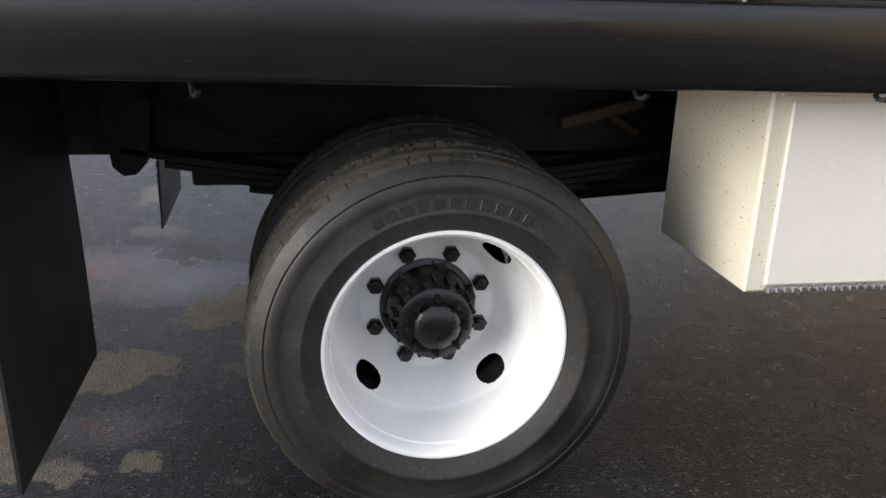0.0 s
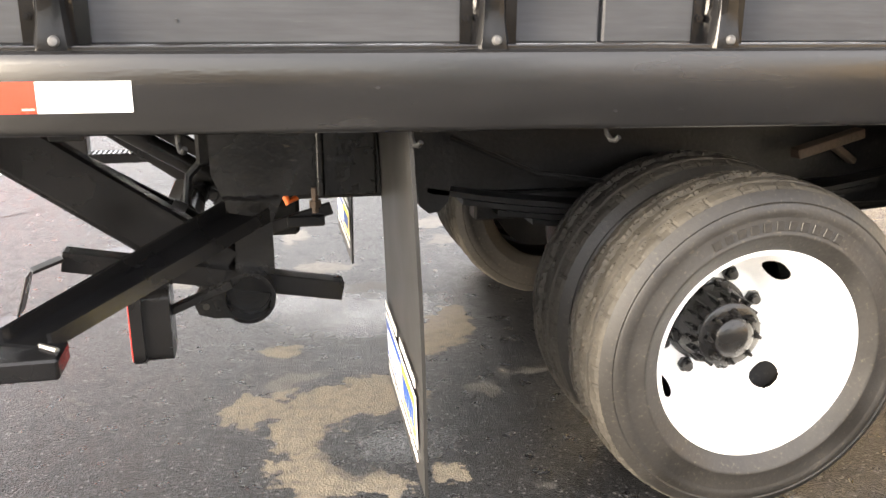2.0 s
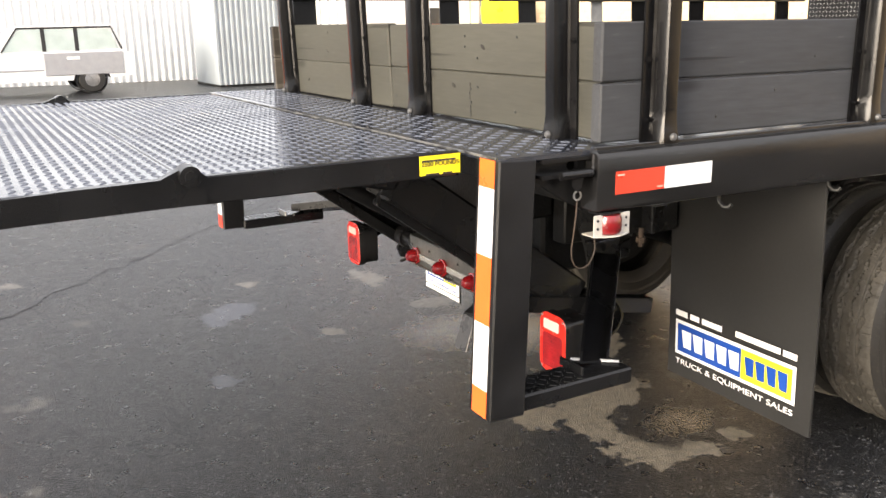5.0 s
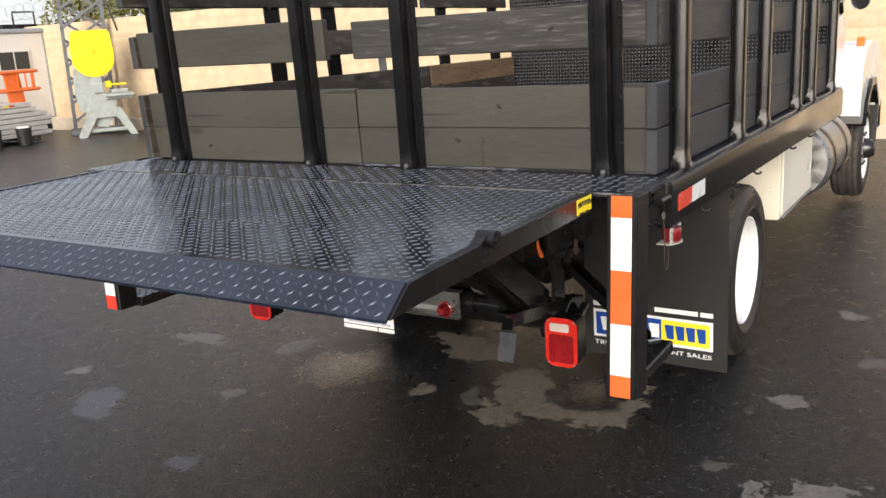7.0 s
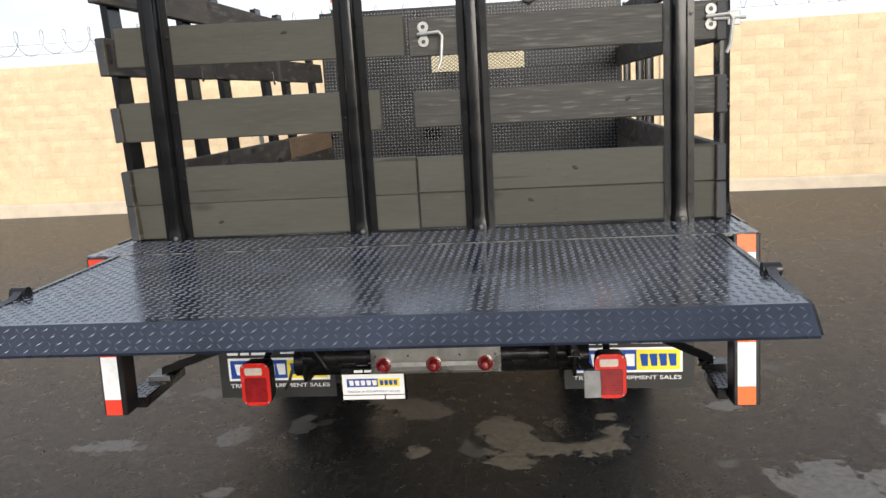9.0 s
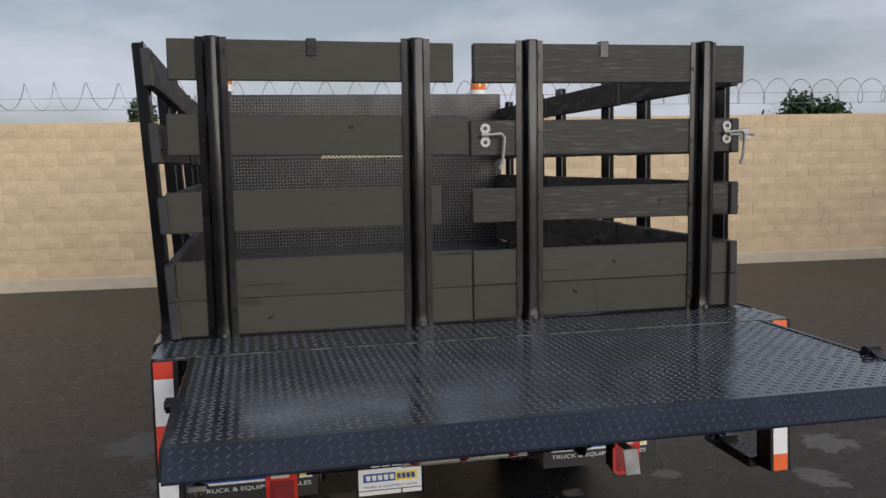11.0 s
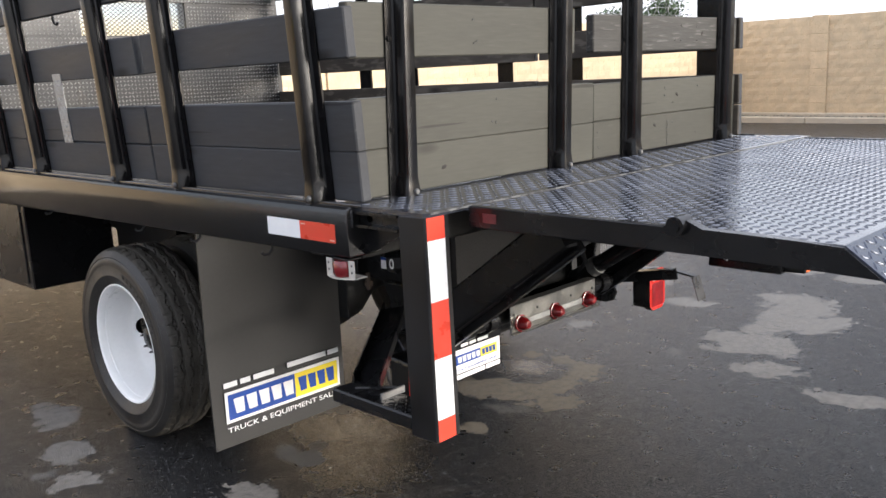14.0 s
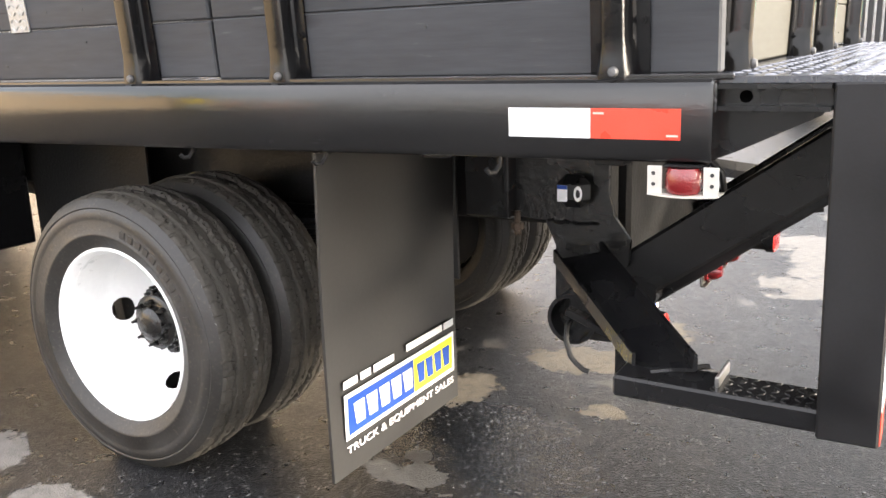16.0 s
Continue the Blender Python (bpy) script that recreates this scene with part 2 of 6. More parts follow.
# for a flat disc: the shade inside the channel hole as colour
VOID = mat("dark_bolt_hole", (0.0015, 0.0015, 0.0015), 0.9, vary=0.1, bump=0.0, spec=0.0)
INKB = mat("black_label_ink", (0.02, 0.02, 0.02), 0.5, vary=0.1, bump=0.0)
BLOCK = mat("tan_split_face_block", (0.61, 0.475, 0.31), 0.92, vary=0.18, scale=3.5, fine=26, bump=0.9, rand=0.07, dirt=(0.50, 0.375, 0.235), dirt_at=0.62)
MORTAR = mat("tan_mortar", (0.60, 0.467, 0.305), 0.95, vary=0.15, scale=6, fine=60, bump=0.3)
KERB = mat("pale_concrete_footing", (0.55, 0.47, 0.36), 0.9, vary=0.15, scale=5, fine=70, bump=0.3)
WIRE = mat("galvanised_razor_wire", (0.34, 0.34, 0.35), 0.55, metal=0.5, vary=0.2, bump=0.0)
GALV = mat("corrugated_white_sheet", (0.72, 0.73, 0.72), 0.45, vary=0.08, scale=1.5, fine=30, bump=0.05)
GREYC = mat("grey_container_steel", (0.30, 0.33, 0.35), 0.5, vary=0.15, scale=2, fine=40, bump=0.1)
TRAILER = mat("white_office_trailer_siding", (0.74, 0.72, 0.68), 0.55, vary=0.08, scale=2, fine=30, bump=0.05)
ORANGE = mat("orange_machine_paint", (0.80, 0.16, 0.03), 0.4, vary=0.12, scale=6, fine=60, bump=0.05)
GREYM = mat("grey_green_machine_paint", (0.34, 0.37, 0.35), 0.45, vary=0.2, scale=8, fine=80, bump=0.1)
SAWY = mat("yellow_machine_guard", (0.85, 0.66, 0.01), 0.4, vary=0.08, scale=5, fine=60, bump=0.03)
GLASS = mat("dark_window_glass", (0.03, 0.035, 0.04), 0.08, vary=0.1, bump=0.0, rough_vary=0.03)
PALEGLASS = mat("pale_reflecting_glass", (0.45, 0.52, 0.50), 0.1, vary=0.2, scale=2, bump=0.0, rough_vary=0.04)
GREEN = mat("green_truck_paint", (0.05, 0.42, 0.24), 0.25, vary=0.06, bump=0.0, coat=0.4)
TRUCKBLUE = mat("blue_truck_stripe", (0.03, 0.16, 0.50), 0.25, vary=0.06, bump=0.0, coat=0.4)
CARGREY = mat("grey_door_panel", (0.32, 0.32, 0.33), 0.4, vary=0.1, bump=0.02)
CARD = mat("tan_cylinder_paint", (0.45, 0.30, 0.15), 0.7, vary=0.2, bump=0.1)
PAINTLINE = mat("worn_white_line_paint", (0.60, 0.58, 0.53), 0.8, vary=0.3, scale=9, fine=60, bump=0.2)
BARK = mat("tree_bark", (0.12, 0.09, 0.06), 0.9, vary=0.3, bump=0.4)
LEAF = mat("dark_green_leaves", (0.045, 0.075, 0.03), 0.7, vary=0.4, scale=3, fine=20, bump=0.1)
LEAFY = mat("yellow_green_leaves", (0.16, 0.16, 0.035), 0.7, vary=0.4, scale=3, fine=20, bump=0.1)
WINDOWF = bpy.data.materials.new("pale_green_window_glass")
WINDOWF.use_nodes = True
wp = WINDOWF.node_tree.nodes["Principled BSDF"]
wp.inputs["Base Color"].default_value = (0.86, 0.95, 0.98, 1)
wp.inputs["Roughness"].default_value, wp.inputs["Transmission Weight"].default_value, wp.inputs["IOR"].default_value = 0.45, 1.0, 1.05


def asphalt():
    m = bpy.data.materials.new("dark_sealed_asphalt")
    m.use_nodes = True
    n, l = m.node_tree.nodes, m.node_tree.links
    p = n["Principled BSDF"]
    tc = n.new("ShaderNodeTexCoord")

    def noise_at(s, d=4.0, r=0.55):
        t = n.new("ShaderNodeTexNoise")
        t.inputs["Scale"].default_value, t.inputs["Detail"].default_value, t.inputs["Roughness"].default_value = s, d, r
        l.new(tc.outputs["Object"], t.inputs["Vector"])
        return t

    def math_node(op, a, b=None, c=None):
        t = n.new("ShaderNodeMath")
        t.operation = op
        for i, v in enumerate((a, b, c)):
            if v is None:
                continue
            if isinstance(v, (int, float)):
                t.inputs[i].default_value = v
            else:
                l.new(v, t.inputs[i])
        return t.outputs[0]

    def ramp(v, lo, hi, a, b):
        t = n.new("ShaderNodeMapRange")
        t.inputs["From Min"].default_value, t.inputs["From Max"].default_value = lo, hi
        t.inputs["To Min"].default_value, t.inputs["To Max"].default_value = a, b
        l.new(v, t.inputs["Value"])
        return t.outputs["Result"]

    def mixc(f, a, b):
        t = n.new("ShaderNodeMix")
        t.data_type = "RGBA"
        l.new(f, t.inputs["Factor"])
        for k, v in (("A", a), ("B", b)):
            if isinstance(v, tuple):
                t.inputs[k].default_value = (*v, 1)
            else:
                l.new(v, t.inputs[k])
        return t.outputs["Result"]

    grit, mid, broad, wob = noise_at(230, 3, 0.75), noise_at(14, 5), noise_at(0.55, 6, 0.6), noise_at(9, 5, 0.65)
    vor = n.new("ShaderNodeTexVoronoi")
    vor.inputs["Scale"].default_value = 150
    l.new(tc.outputs["Object"], vor.inputs["Vector"])
    # warped place for the outlines of the dried puddles
    ws = n.new("ShaderNodeVectorMath")
    ws.operation = "MULTIPLY_ADD"
    l.new(wob.outputs["Color"], ws.inputs[0])
    ws.inputs[1].default_value = (0.16, 0.16, 0.0)
    l.new(tc.outputs["Object"], ws.inputs[2])

    def blobs(some):
        best = None
        for cx, cy, rx, ry in some:
            s = n.new("ShaderNodeVectorMath")
            s.operation = "SUBTRACT"
            l.new(ws.outputs["Vector"], s.inputs[0])
            s.inputs[1].default_value = (cx + 0.08, cy + 0.08, 0)
            q = n.new("ShaderNodeVectorMath")
            q.operation = "MULTIPLY"
            l.new(s.outputs["Vector"], q.inputs[0])
            q.inputs[1].default_value = (1 / rx, 1 / ry, 0)
            d = n.new("ShaderNodeVectorMath")
            d.operation = "LENGTH"
            l.new(q.outputs["Vector"], d.inputs[0])
            best = d.outputs["Value"] if best is None else math_node("MINIMUM", best, d.outputs["Value"])
        return best

    mud = blobs(MUD)
    edge = noise_at(5.5, 6, 0.62)
    ragged = ramp(noise_at(19, 5, 0.6).outputs["Fac"], 0.3, 0.7, -0.22, 0.22)
    mud = math_node("ADD", math_node("ADD", mud, ramp(edge.outputs["Fac"], 0.3, 0.7, -0.36, 0.36)), ragged)
    wet = blobs(WET)
    hollow = ramp(math_node("ADD", blobs(HOLLOW), ramp(edge.outputs["Fac"], 0.3, 0.7, -0.3, 0.3)), 0.85, 1.1, 0.0, 1.0)
    mudf = math_node("MULTIPLY", ramp(mud, 0.94, 1.06, 0.95, 0.0), hollow)
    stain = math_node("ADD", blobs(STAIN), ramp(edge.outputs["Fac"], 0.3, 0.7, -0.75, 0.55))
    stain = math_node("MULTIPLY_ADD", ragged, 1.5, stain)
    stainf = ramp(stain, 1.02, 1.13, 0.95, 0.0)
    # scattered pale stains over the whole yard
    spots = ramp(noise_at(2.1, 5, 0.6).outputs["Fac"], 0.64, 0.67, 0.0, 0.5)
    stainf = math_node("MAXIMUM", stainf, spots)
    patchy = ramp(noise_at(30, 4, 0.6).outputs["Fac"], 0.3, 0.6, 0.55, 1.0)
    mudf, stainf = math_node("MULTIPLY", mudf, patchy), math_node("MULTIPLY", stainf, patchy)
    wetf = ramp(wet, 0.3, 1.15, 1.0, 0.0)
    base = mixc(ramp(grit.outputs["Fac"], 0.35, 0.7, 0.0, 1.0), (0.0036, 0.0039, 0.0047), (0.0098, 0.0102, 0.0116))
    base = mixc(ramp(broad.outputs["Fac"], 0.35, 0.68, 0.0, 0.55), base, (0.0108, 0.0112, 0.0125))
    # small pale stones scattered in the seal
    dots, dsep = n.new("ShaderNodeTexVoronoi"), n.new("ShaderNodeSeparateColor")
    dots.inputs["Scale"].default_value = 34
    l.new(tc.outputs["Object"], dots.inputs["Vector"])
    l.new(dots.outputs["Color"], dsep.inputs["Color"])
    dotf = math_node("MULTIPLY", ramp(dots.outputs["Distance"], 0.05, 0.10, 1.0, 0.0), ramp(dsep.outputs["Red"], 0.55, 1.0, 0.0, 0.7))
    sep = n.new("ShaderNodeSeparateColor")
    l.new(vor.outputs["Color"], sep.inputs["Color"])
    base = mixc(ramp(sep.outputs["Red"], 0.5, 1.0, 0.0, 0.6), base, (0.043, 0.044, 0.046))
    # a few stones turned much paler, sparkle put into their colour
    base = mixc(ramp(sep.outputs["Green"], 0.96, 0.975, 0.0, 0.28), base, (0.34, 0.34, 0.345))
    base = mixc(stainf, base, mixc(mid.outputs["Fac"], (0.14, 0.133, 0.122), (0.225, 0.214, 0.197)))
    base = mixc(mudf, base, mixc(mid.outputs["Fac"], (0.14, 0.122, 0.095), (0.225, 0.197, 0.155)))
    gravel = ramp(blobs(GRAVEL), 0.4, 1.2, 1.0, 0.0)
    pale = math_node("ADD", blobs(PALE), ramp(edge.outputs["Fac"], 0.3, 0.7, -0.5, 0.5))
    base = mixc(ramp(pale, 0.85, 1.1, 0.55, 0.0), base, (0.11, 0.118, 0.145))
    # this patch is mixed darker, with next to no change in gloss
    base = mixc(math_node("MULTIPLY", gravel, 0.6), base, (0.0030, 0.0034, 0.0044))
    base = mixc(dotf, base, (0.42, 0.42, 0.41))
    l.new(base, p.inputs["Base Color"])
    r = ramp(mid.outputs["Fac"], 0.3, 0.7, 0.25, 0.38)
    dry = math_node("MAXIMUM", mudf, stainf)
    r = math_node("MULTIPLY_ADD", dry, 0.35, r)
    r = math_node("MULTIPLY_ADD", wetf, -0.24, r)
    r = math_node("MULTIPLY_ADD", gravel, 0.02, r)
    l.new(r, p.inputs["Roughness"])
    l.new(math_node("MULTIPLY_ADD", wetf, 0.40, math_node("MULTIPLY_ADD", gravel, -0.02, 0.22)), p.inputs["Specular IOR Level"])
    h = math_node("MULTIPLY_ADD", mid.outputs["Fac"], 0.35, grit.outputs["Fac"])
    h = math_node("MULTIPLY_ADD", vor.outputs["Distance"], 0.8, h)
    bp = n.new("ShaderNodeBump")
    bp.inputs["Distance"].default_value = 0.008
    l.new(math_node("MULTIPLY_ADD", wetf, -0.14, 0.45), bp.inputs["Strength"])
    l.new(h, bp.inputs["Height"])
    l.new(bp.outputs["Normal"], p.inputs["Normal"])
    return m


# middles and half-sizes of dried puddles and of damp places
MUD = ((0.58, -0.31, 0.13, 0.09), (0.78, -0.31, 0.16, 0.13), (0.98, -0.26, 0.14, 0.14), (0.70, -0.48, 0.07, 0.13), (0.70, -0.66, 0.09, 0.11), (0.81, -0.76, 0.13, 0.07),
       (0.93, -0.80, 0.06, 0.05), (1.08, -0.78, 0.06, 0.05), (0.68, 0.15, 0.08, 0.055), (1.22, 0.18, 0.13, 0.14), (1.34, 0.34, 0.08, 0.16))
STAIN = ((0.31, -2.36, 0.20, 0.17), (0.76, -4.29, 0.30, 0.20), (0.27, -1.60, 0.22, 0.15), (0.20, -2.12, 0.22, 0.17), (0.36, -1.90, 0.11, 0.10), (0.42, -2.56, 0.20, 0.13), (0.02, -1.26, 0.13, 0.09), (-0.43, -1.10, 0.14, 0.07),
         (0.95, -2.17, 0.12, 0.09), (0.25, -3.33, 0.15, 0.12), (0.70, -3.40, 0.10, 0.15), (1.10, -3.54, 0.20, 0.12), (0.79, 1.74, 0.06, 0.14), (0.15, 1.97, 0.05, 0.05), (0.27, 0.97, 0.04, 0.04),
         (0.92, 1.10, 0.11, 0.07), (2.05, 3.88, 0.20, 0.25), (2.57, 1.64, 0.20, 0.15), (1.86, 1.40, 0.12, 0.08), (1.57, 1.47, 0.07, 0.09), (1.57, 1.83, 0.07, 0.10), (2.34, 1.26, 0.15, 0.08),
         (1.05, 0.80, 0.12, 0.055), (1.21, -1.38, 0.06, 0.05), (2.50, -1.48, 0.07, 0.06), (-1.05, 2.63, 0.06, 0.05), (-0.46, 6.04, 0.20, 0.20), (1.45, -2.60, 0.15, 0.12))
PALE = ((-0.04, 1.52, 0.13, 0.12), (-0.34, 0.62, 0.07, 0.08), (-0.17, 1.45, 0.08, 0.10))
HOLLOW = ((0.92, -0.62, 0.18, 0.11),)
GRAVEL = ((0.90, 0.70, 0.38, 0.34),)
WET = ((1.02, 0.48, 0.38, 0.26), (0.98, -0.60, 0.16, 0.12), (0.80, 0.66, 0.30, 0.26))
ASPHALT = asphalt()


# ---- shapes ----
class Form:
    """Corners and faces of one mesh, gathered piece by piece."""

    def __init__(self):
        self.v, self.f = [], []

    def add(self, verts, faces, m=None):
        k = len(self.v)
        self.v += [tuple(m @ Vector(p)) if m else tuple(p) for p in verts]
        self.f += [tuple(i + k for i in f) for f in faces]
        return self

    def box(self, lo, hi, c=0.003, m=None):
        """A box with its edges chamfered by c."""
        c = min(c, *[(b - a) * 0.45 for a, b in zip(lo, hi)])
        if c < 1e-5:
            x, y, z = zip(lo, hi)
            v = [(x[i], y[j], z[k]) for i in (0, 1) for j in (0, 1) for k in (0, 1)]
            return self.add(v, [(0, 1, 3, 2), (4, 6, 7, 5), (0, 4, 5, 1), (2, 3, 7, 6), (0, 2, 6, 4), (1, 5, 7, 3)], m)
        v, at = [], {}
        for i in (0, 1):
            for j in (0, 1):
                for k in (0, 1):
                    s = (1 - 2 * i, 1 - 2 * j, 1 - 2 * k)
                    q = (hi[0] if i else lo[0], hi[1] if j else lo[1], hi[2] if k else lo[2])
                    for ax in range(3):
                        at[(i, j, k, ax)] = len(v)
                        v.append(tuple(q[n] + (0 if n == ax else c * s[n]) for n in range(3)))
        f = []
        for ax in range(3):
            o = [n for n in range(3) if n != ax]
            for side in (0, 1):
                ring = []
                for a, b in ((0, 0), (1, 0), (1, 1), (0, 1)):
                    key = [0, 0, 0]
                    key[ax], key[o[0]], key[o[1]] = side, a, b
                    ring.append(at[(*key, ax)])
                flip = (side == 0) != (ax == 1)
                f.append(tuple(ring[::-1] if flip else ring))
        for ax in range(3):
            o = [n for n in range(3) if n != ax]
            for a in (0, 1):
                for b in (0, 1):
                    k0, k1 = [0, 0, 0], [0, 0, 0]
                    k0[ax], k1[ax] = 0, 1
                    k0[o[0]] = k1[o[0]] = a
                    k0[o[1]] = k1[o[1]] = b
                    f.append((at[(*k0, o[0])], at[(*k1, o[0])], at[(*k1, o[1])], at[(*k0, o[1])]))
        for i in (0, 1):
            for j in (0, 1):
                for k in (0, 1):
                    f.append(tuple(at[(i, j, k, ax)] for ax in range(3)))
        return self.add(v, f, m)

    def beam(self, a, b, w, h, c=0.003, up=(0, 0, 1)):
        """A bar from a to b, w wide and h high."""
        a, b = Vector(a), Vector(b)
        d = (b - a).normalized()
        s = d.cross(Vector(up)).normalized()
        u = s.cross(d)
        m = Matrix((s, d, u)).transposed().to_4x4()
        m.translation = a
        return self.box((-w / 2, 0, -h / 2), (w / 2, (b - a).length, h / 2), c, m)

    def rod(self, pts, r, seg=8, cap=True):
        """A round rod along points; r one radius or one each."""
        pts = [Vector(p) for p in pts]
        rs = r if isinstance(r, (list, tuple)) else [r] * len(pts)
        k, up = len(self.v), None
        for i, p in enumerate(pts):
            d = (pts[min(i + 1, len(pts) - 1)] - pts[max(i - 1, 0)]).normalized()
            if up is None:
                up = Vector((0, 0, 1)) if abs(d.z) < 0.9 else Vector((1, 0, 0))
            s = d.cross(up).normalized()
            up = s.cross(d)
            for j in range(seg):
                a = 2 * math.pi * j / seg
                self.v.append(tuple(p + rs[i] * (math.cos(a) * s + math.sin(a) * up)))
        for i in range(len(pts) - 1):
            for j in range(seg):
                a, b = k + i * seg + j, k + i * seg + (j + 1) % seg
                self.f.append((a, b, b + seg, a + seg))
        if cap:
            self.f.append(tuple(k + j for j in range(seg))[::-1])
            self.f.append(tuple(k + (len(pts) - 1) * seg + j for j in range(seg)))
        return self

    def lathe(self, prof, seg=48, m=None, close=False):
        """Turns (radius, along) round the local y axis."""
        v, f, n = [], [], len(prof)
        for j in range(seg):
            a = 2 * math.pi * j / seg
            for r, y in prof:
                v.append((r * math.cos(a), y, r * math.sin(a)))
        for j in range(seg):
            for i in range(n if close else n - 1):
                a, b = j * n + i, j * n + (i + 1) % n
                c, d = ((j + 1) % seg) * n + (i + 1) % n, ((j + 1) % seg) * n + i
                f.append((a, b, c, d))
        return self.add(v, f, m)

    def prism(self, pts, axis, lo, hi):
        """A flat outline swept along an axis; pts in the other two axes' order."""
        n = len(pts)
        o = [i for i in range(3) if i != axis]
        v = []
        for e in (lo, hi):
            for p in pts:
                q = [0, 0, 0]
                q[axis], q[o[0]], q[o[1]] = e, p[0], p[1]
                v.append(tuple(q))
        f = [tuple(range(n))[::-1], tuple(range(n, 2 * n))]
        f += [(i, (i + 1) % n, n + (i + 1) % n, n + i) for i in range(n)]
        return self.add(v, f)

    def rounded(self, x0, x1, yc, zc, w, h, r, c=0.002, seg=5):
        """A plate with rounded corners in the yz plane, from x0 (outer, chamfered) to x1."""
        def ring(x, e):
            out = []
            for sy, sz, a0 in ((1, 1, 0), (-1, 1, 90), (-1, -1, 180), (1, -1, 270)):
                for k in range(seg + 1):
                    a = radians(a0 + 90 * k / seg)
                    out.append((x, yc + sy * (w / 2 - r) + (r - e) * math.cos(a), zc + sz * (h / 2 - r) + (r - e) * math.sin(a)))
            return out
        s = 1 if x1 > x0 else -1
        return self.strip([ring(x0, c), ring(x0 + s * c, 0), ring(x1, 0)])

    def strip(self, rings, closed=True, caps=True):
        """Skins a row of rings with the same number of points."""
        k, n = len(self.v), len(rings[0])
        for r in rings:
            self.v += [tuple(p) for p in r]
        for i in range(len(rings) - 1):
            for j in range(n if closed else n - 1):
                a, b = k + i * n + j, k + i * n + (j + 1) % n
                self.f.append((a, b, b + n, a + n))
        if caps:
            self.f.append(tuple(k + j for j in range(n))[::-1])
            self.f.append(tuple(k + (len(rings) - 1) * n + j for j in range(n)))
        return self


def mesh_of(name, form, material, smooth=35):
    me = bpy.data.meshes.new(name)
    me.from_pydata(form.v, [], form.f)
    bm = bmesh.new()
    bm.from_mesh(me)
    bmesh.ops.recalc_face_normals(bm, faces=bm.faces)
    bm.to_mesh(me)
    bm.free()
    me.materials.append(material)
    if smooth:
        me.shade_smooth()
        me.set_sharp_from_angle(angle=radians(smooth))
    return me


def raw_mesh(name, form, material):
    me = bpy.data.meshes.new(name)
    me.from_pydata(form.v, [], form.f)
    me.materials.append(material)
    return me


def part(name, form, material, parent=None, label="", smooth=35, m=None):
    ob = new(name, mesh_of(name, form, material, smooth) if isinstance(form, Form) else form)
    ob.parent = parent
    if m is not None:
        ob.matrix_local = m
    if label:
        ob["label"] = label
    return ob


def root(name, label, category, m=None, group="", kind=""):
    ob = new(name)
    ob.empty_display_size = 0.1
    if m is not None:
        ob.matrix_world = m
    return tagged(ob, label, category, group, kind)


def lugs(o, u, v, nu, nv, p, size=0.028, w=0.0085, h=0.0022, pv=None):
    """Raised tread lugs in a woven diamond pattern on a plane from o along u and v."""
    o, u, v = Vector(o), Vector(u).normalized(), Vector(v).normalized()
    nrm = u.cross(v)
    fo = Form()
    for i in range(nu):
        for j in range(nv):
            c = o + (i + 0.5) * p * u + (j + 0.5) * (pv or p) * v
            d = (u + v if (i + j) % 2 else u - v).normalized()
            s = nrm.cross(d)
            vs = [c - d * size / 2, c + s * w / 2, c + d * size / 2, c - s * w / 2,
                  c - d * size * 0.27 + nrm * h, c + d * size * 0.27 + nrm * h]
            fo.add(vs, [(0, 3, 4), (0, 4, 1), (1, 4, 5), (3, 5, 4), (1, 5, 2), (3, 2, 5)])
    return fo


def lettering(text, height, width, material):
    """Built-in lettering as a thin mesh in the xz plane, read from -y, its lower left at the origin."""
    cu = bpy.data.curves.new("lettering", "FONT")
    cu.body, cu.extrude = text, 0.0006
    tmp = bpy.data.objects.new("lettering", cu)
    scene.collection.objects.link(tmp)
    me = bpy.data.meshes.new_from_object(tmp.evaluated_get(bpy.context.evaluated_depsgraph_get()))
    bpy.data.objects.remove(tmp)
    xs, ys = [v.co.x for v in me.vertices], [v.co.y for v in me.vertices]
    sx, sy = width / (max(xs) - min(xs)), height / (max(ys) - min(ys))
    x0, y0 = min(xs), min(ys)
    for v in me.vertices:
        v.co = ((v.co.x - x0) * sx, -v.co.z, (v.co.y - y0) * sy)
    me.materials.clear()
    me.materials.append(material)
    return me


# ---- ground and walls ----
def rise(x, y):
    """Height of the yard, which falls a little towards the front of the truck and away beyond its left side."""
    return -0.0075 * min(max(x, -4.0), 14.0) - 0.009 * max(min(y, 26.0) - 4.0, 0.0)


def build_ground():
    ax = sorted({*[round(-12 + i, 2) for i in range(37)], -60, -30, -18, 40, 80, 200, 800, -200, -800})
    ay = sorted({*[round(-14 + i, 2) for i in range(45)], -60, -30, -20, 50, 100, 300, 800, -200, -800})
    fo = Form()
    fo.v = [(x, y, rise(x, y)) for x in ax for y in ay]
    n = len(ay)
    fo.f = [(i * n + j, (i + 1) * n + j, (i + 1) * n + j + 1, i * n + j + 1) for i in range(len(ax) - 1) for j in range(n - 1)]
    ob = part("ground", fo, ASPHALT, smooth=0)
    tagged(ob, "dark sealed asphalt yard with tan dried puddles and damp patches", "asphalt yard", kind="structure")


build_ground()

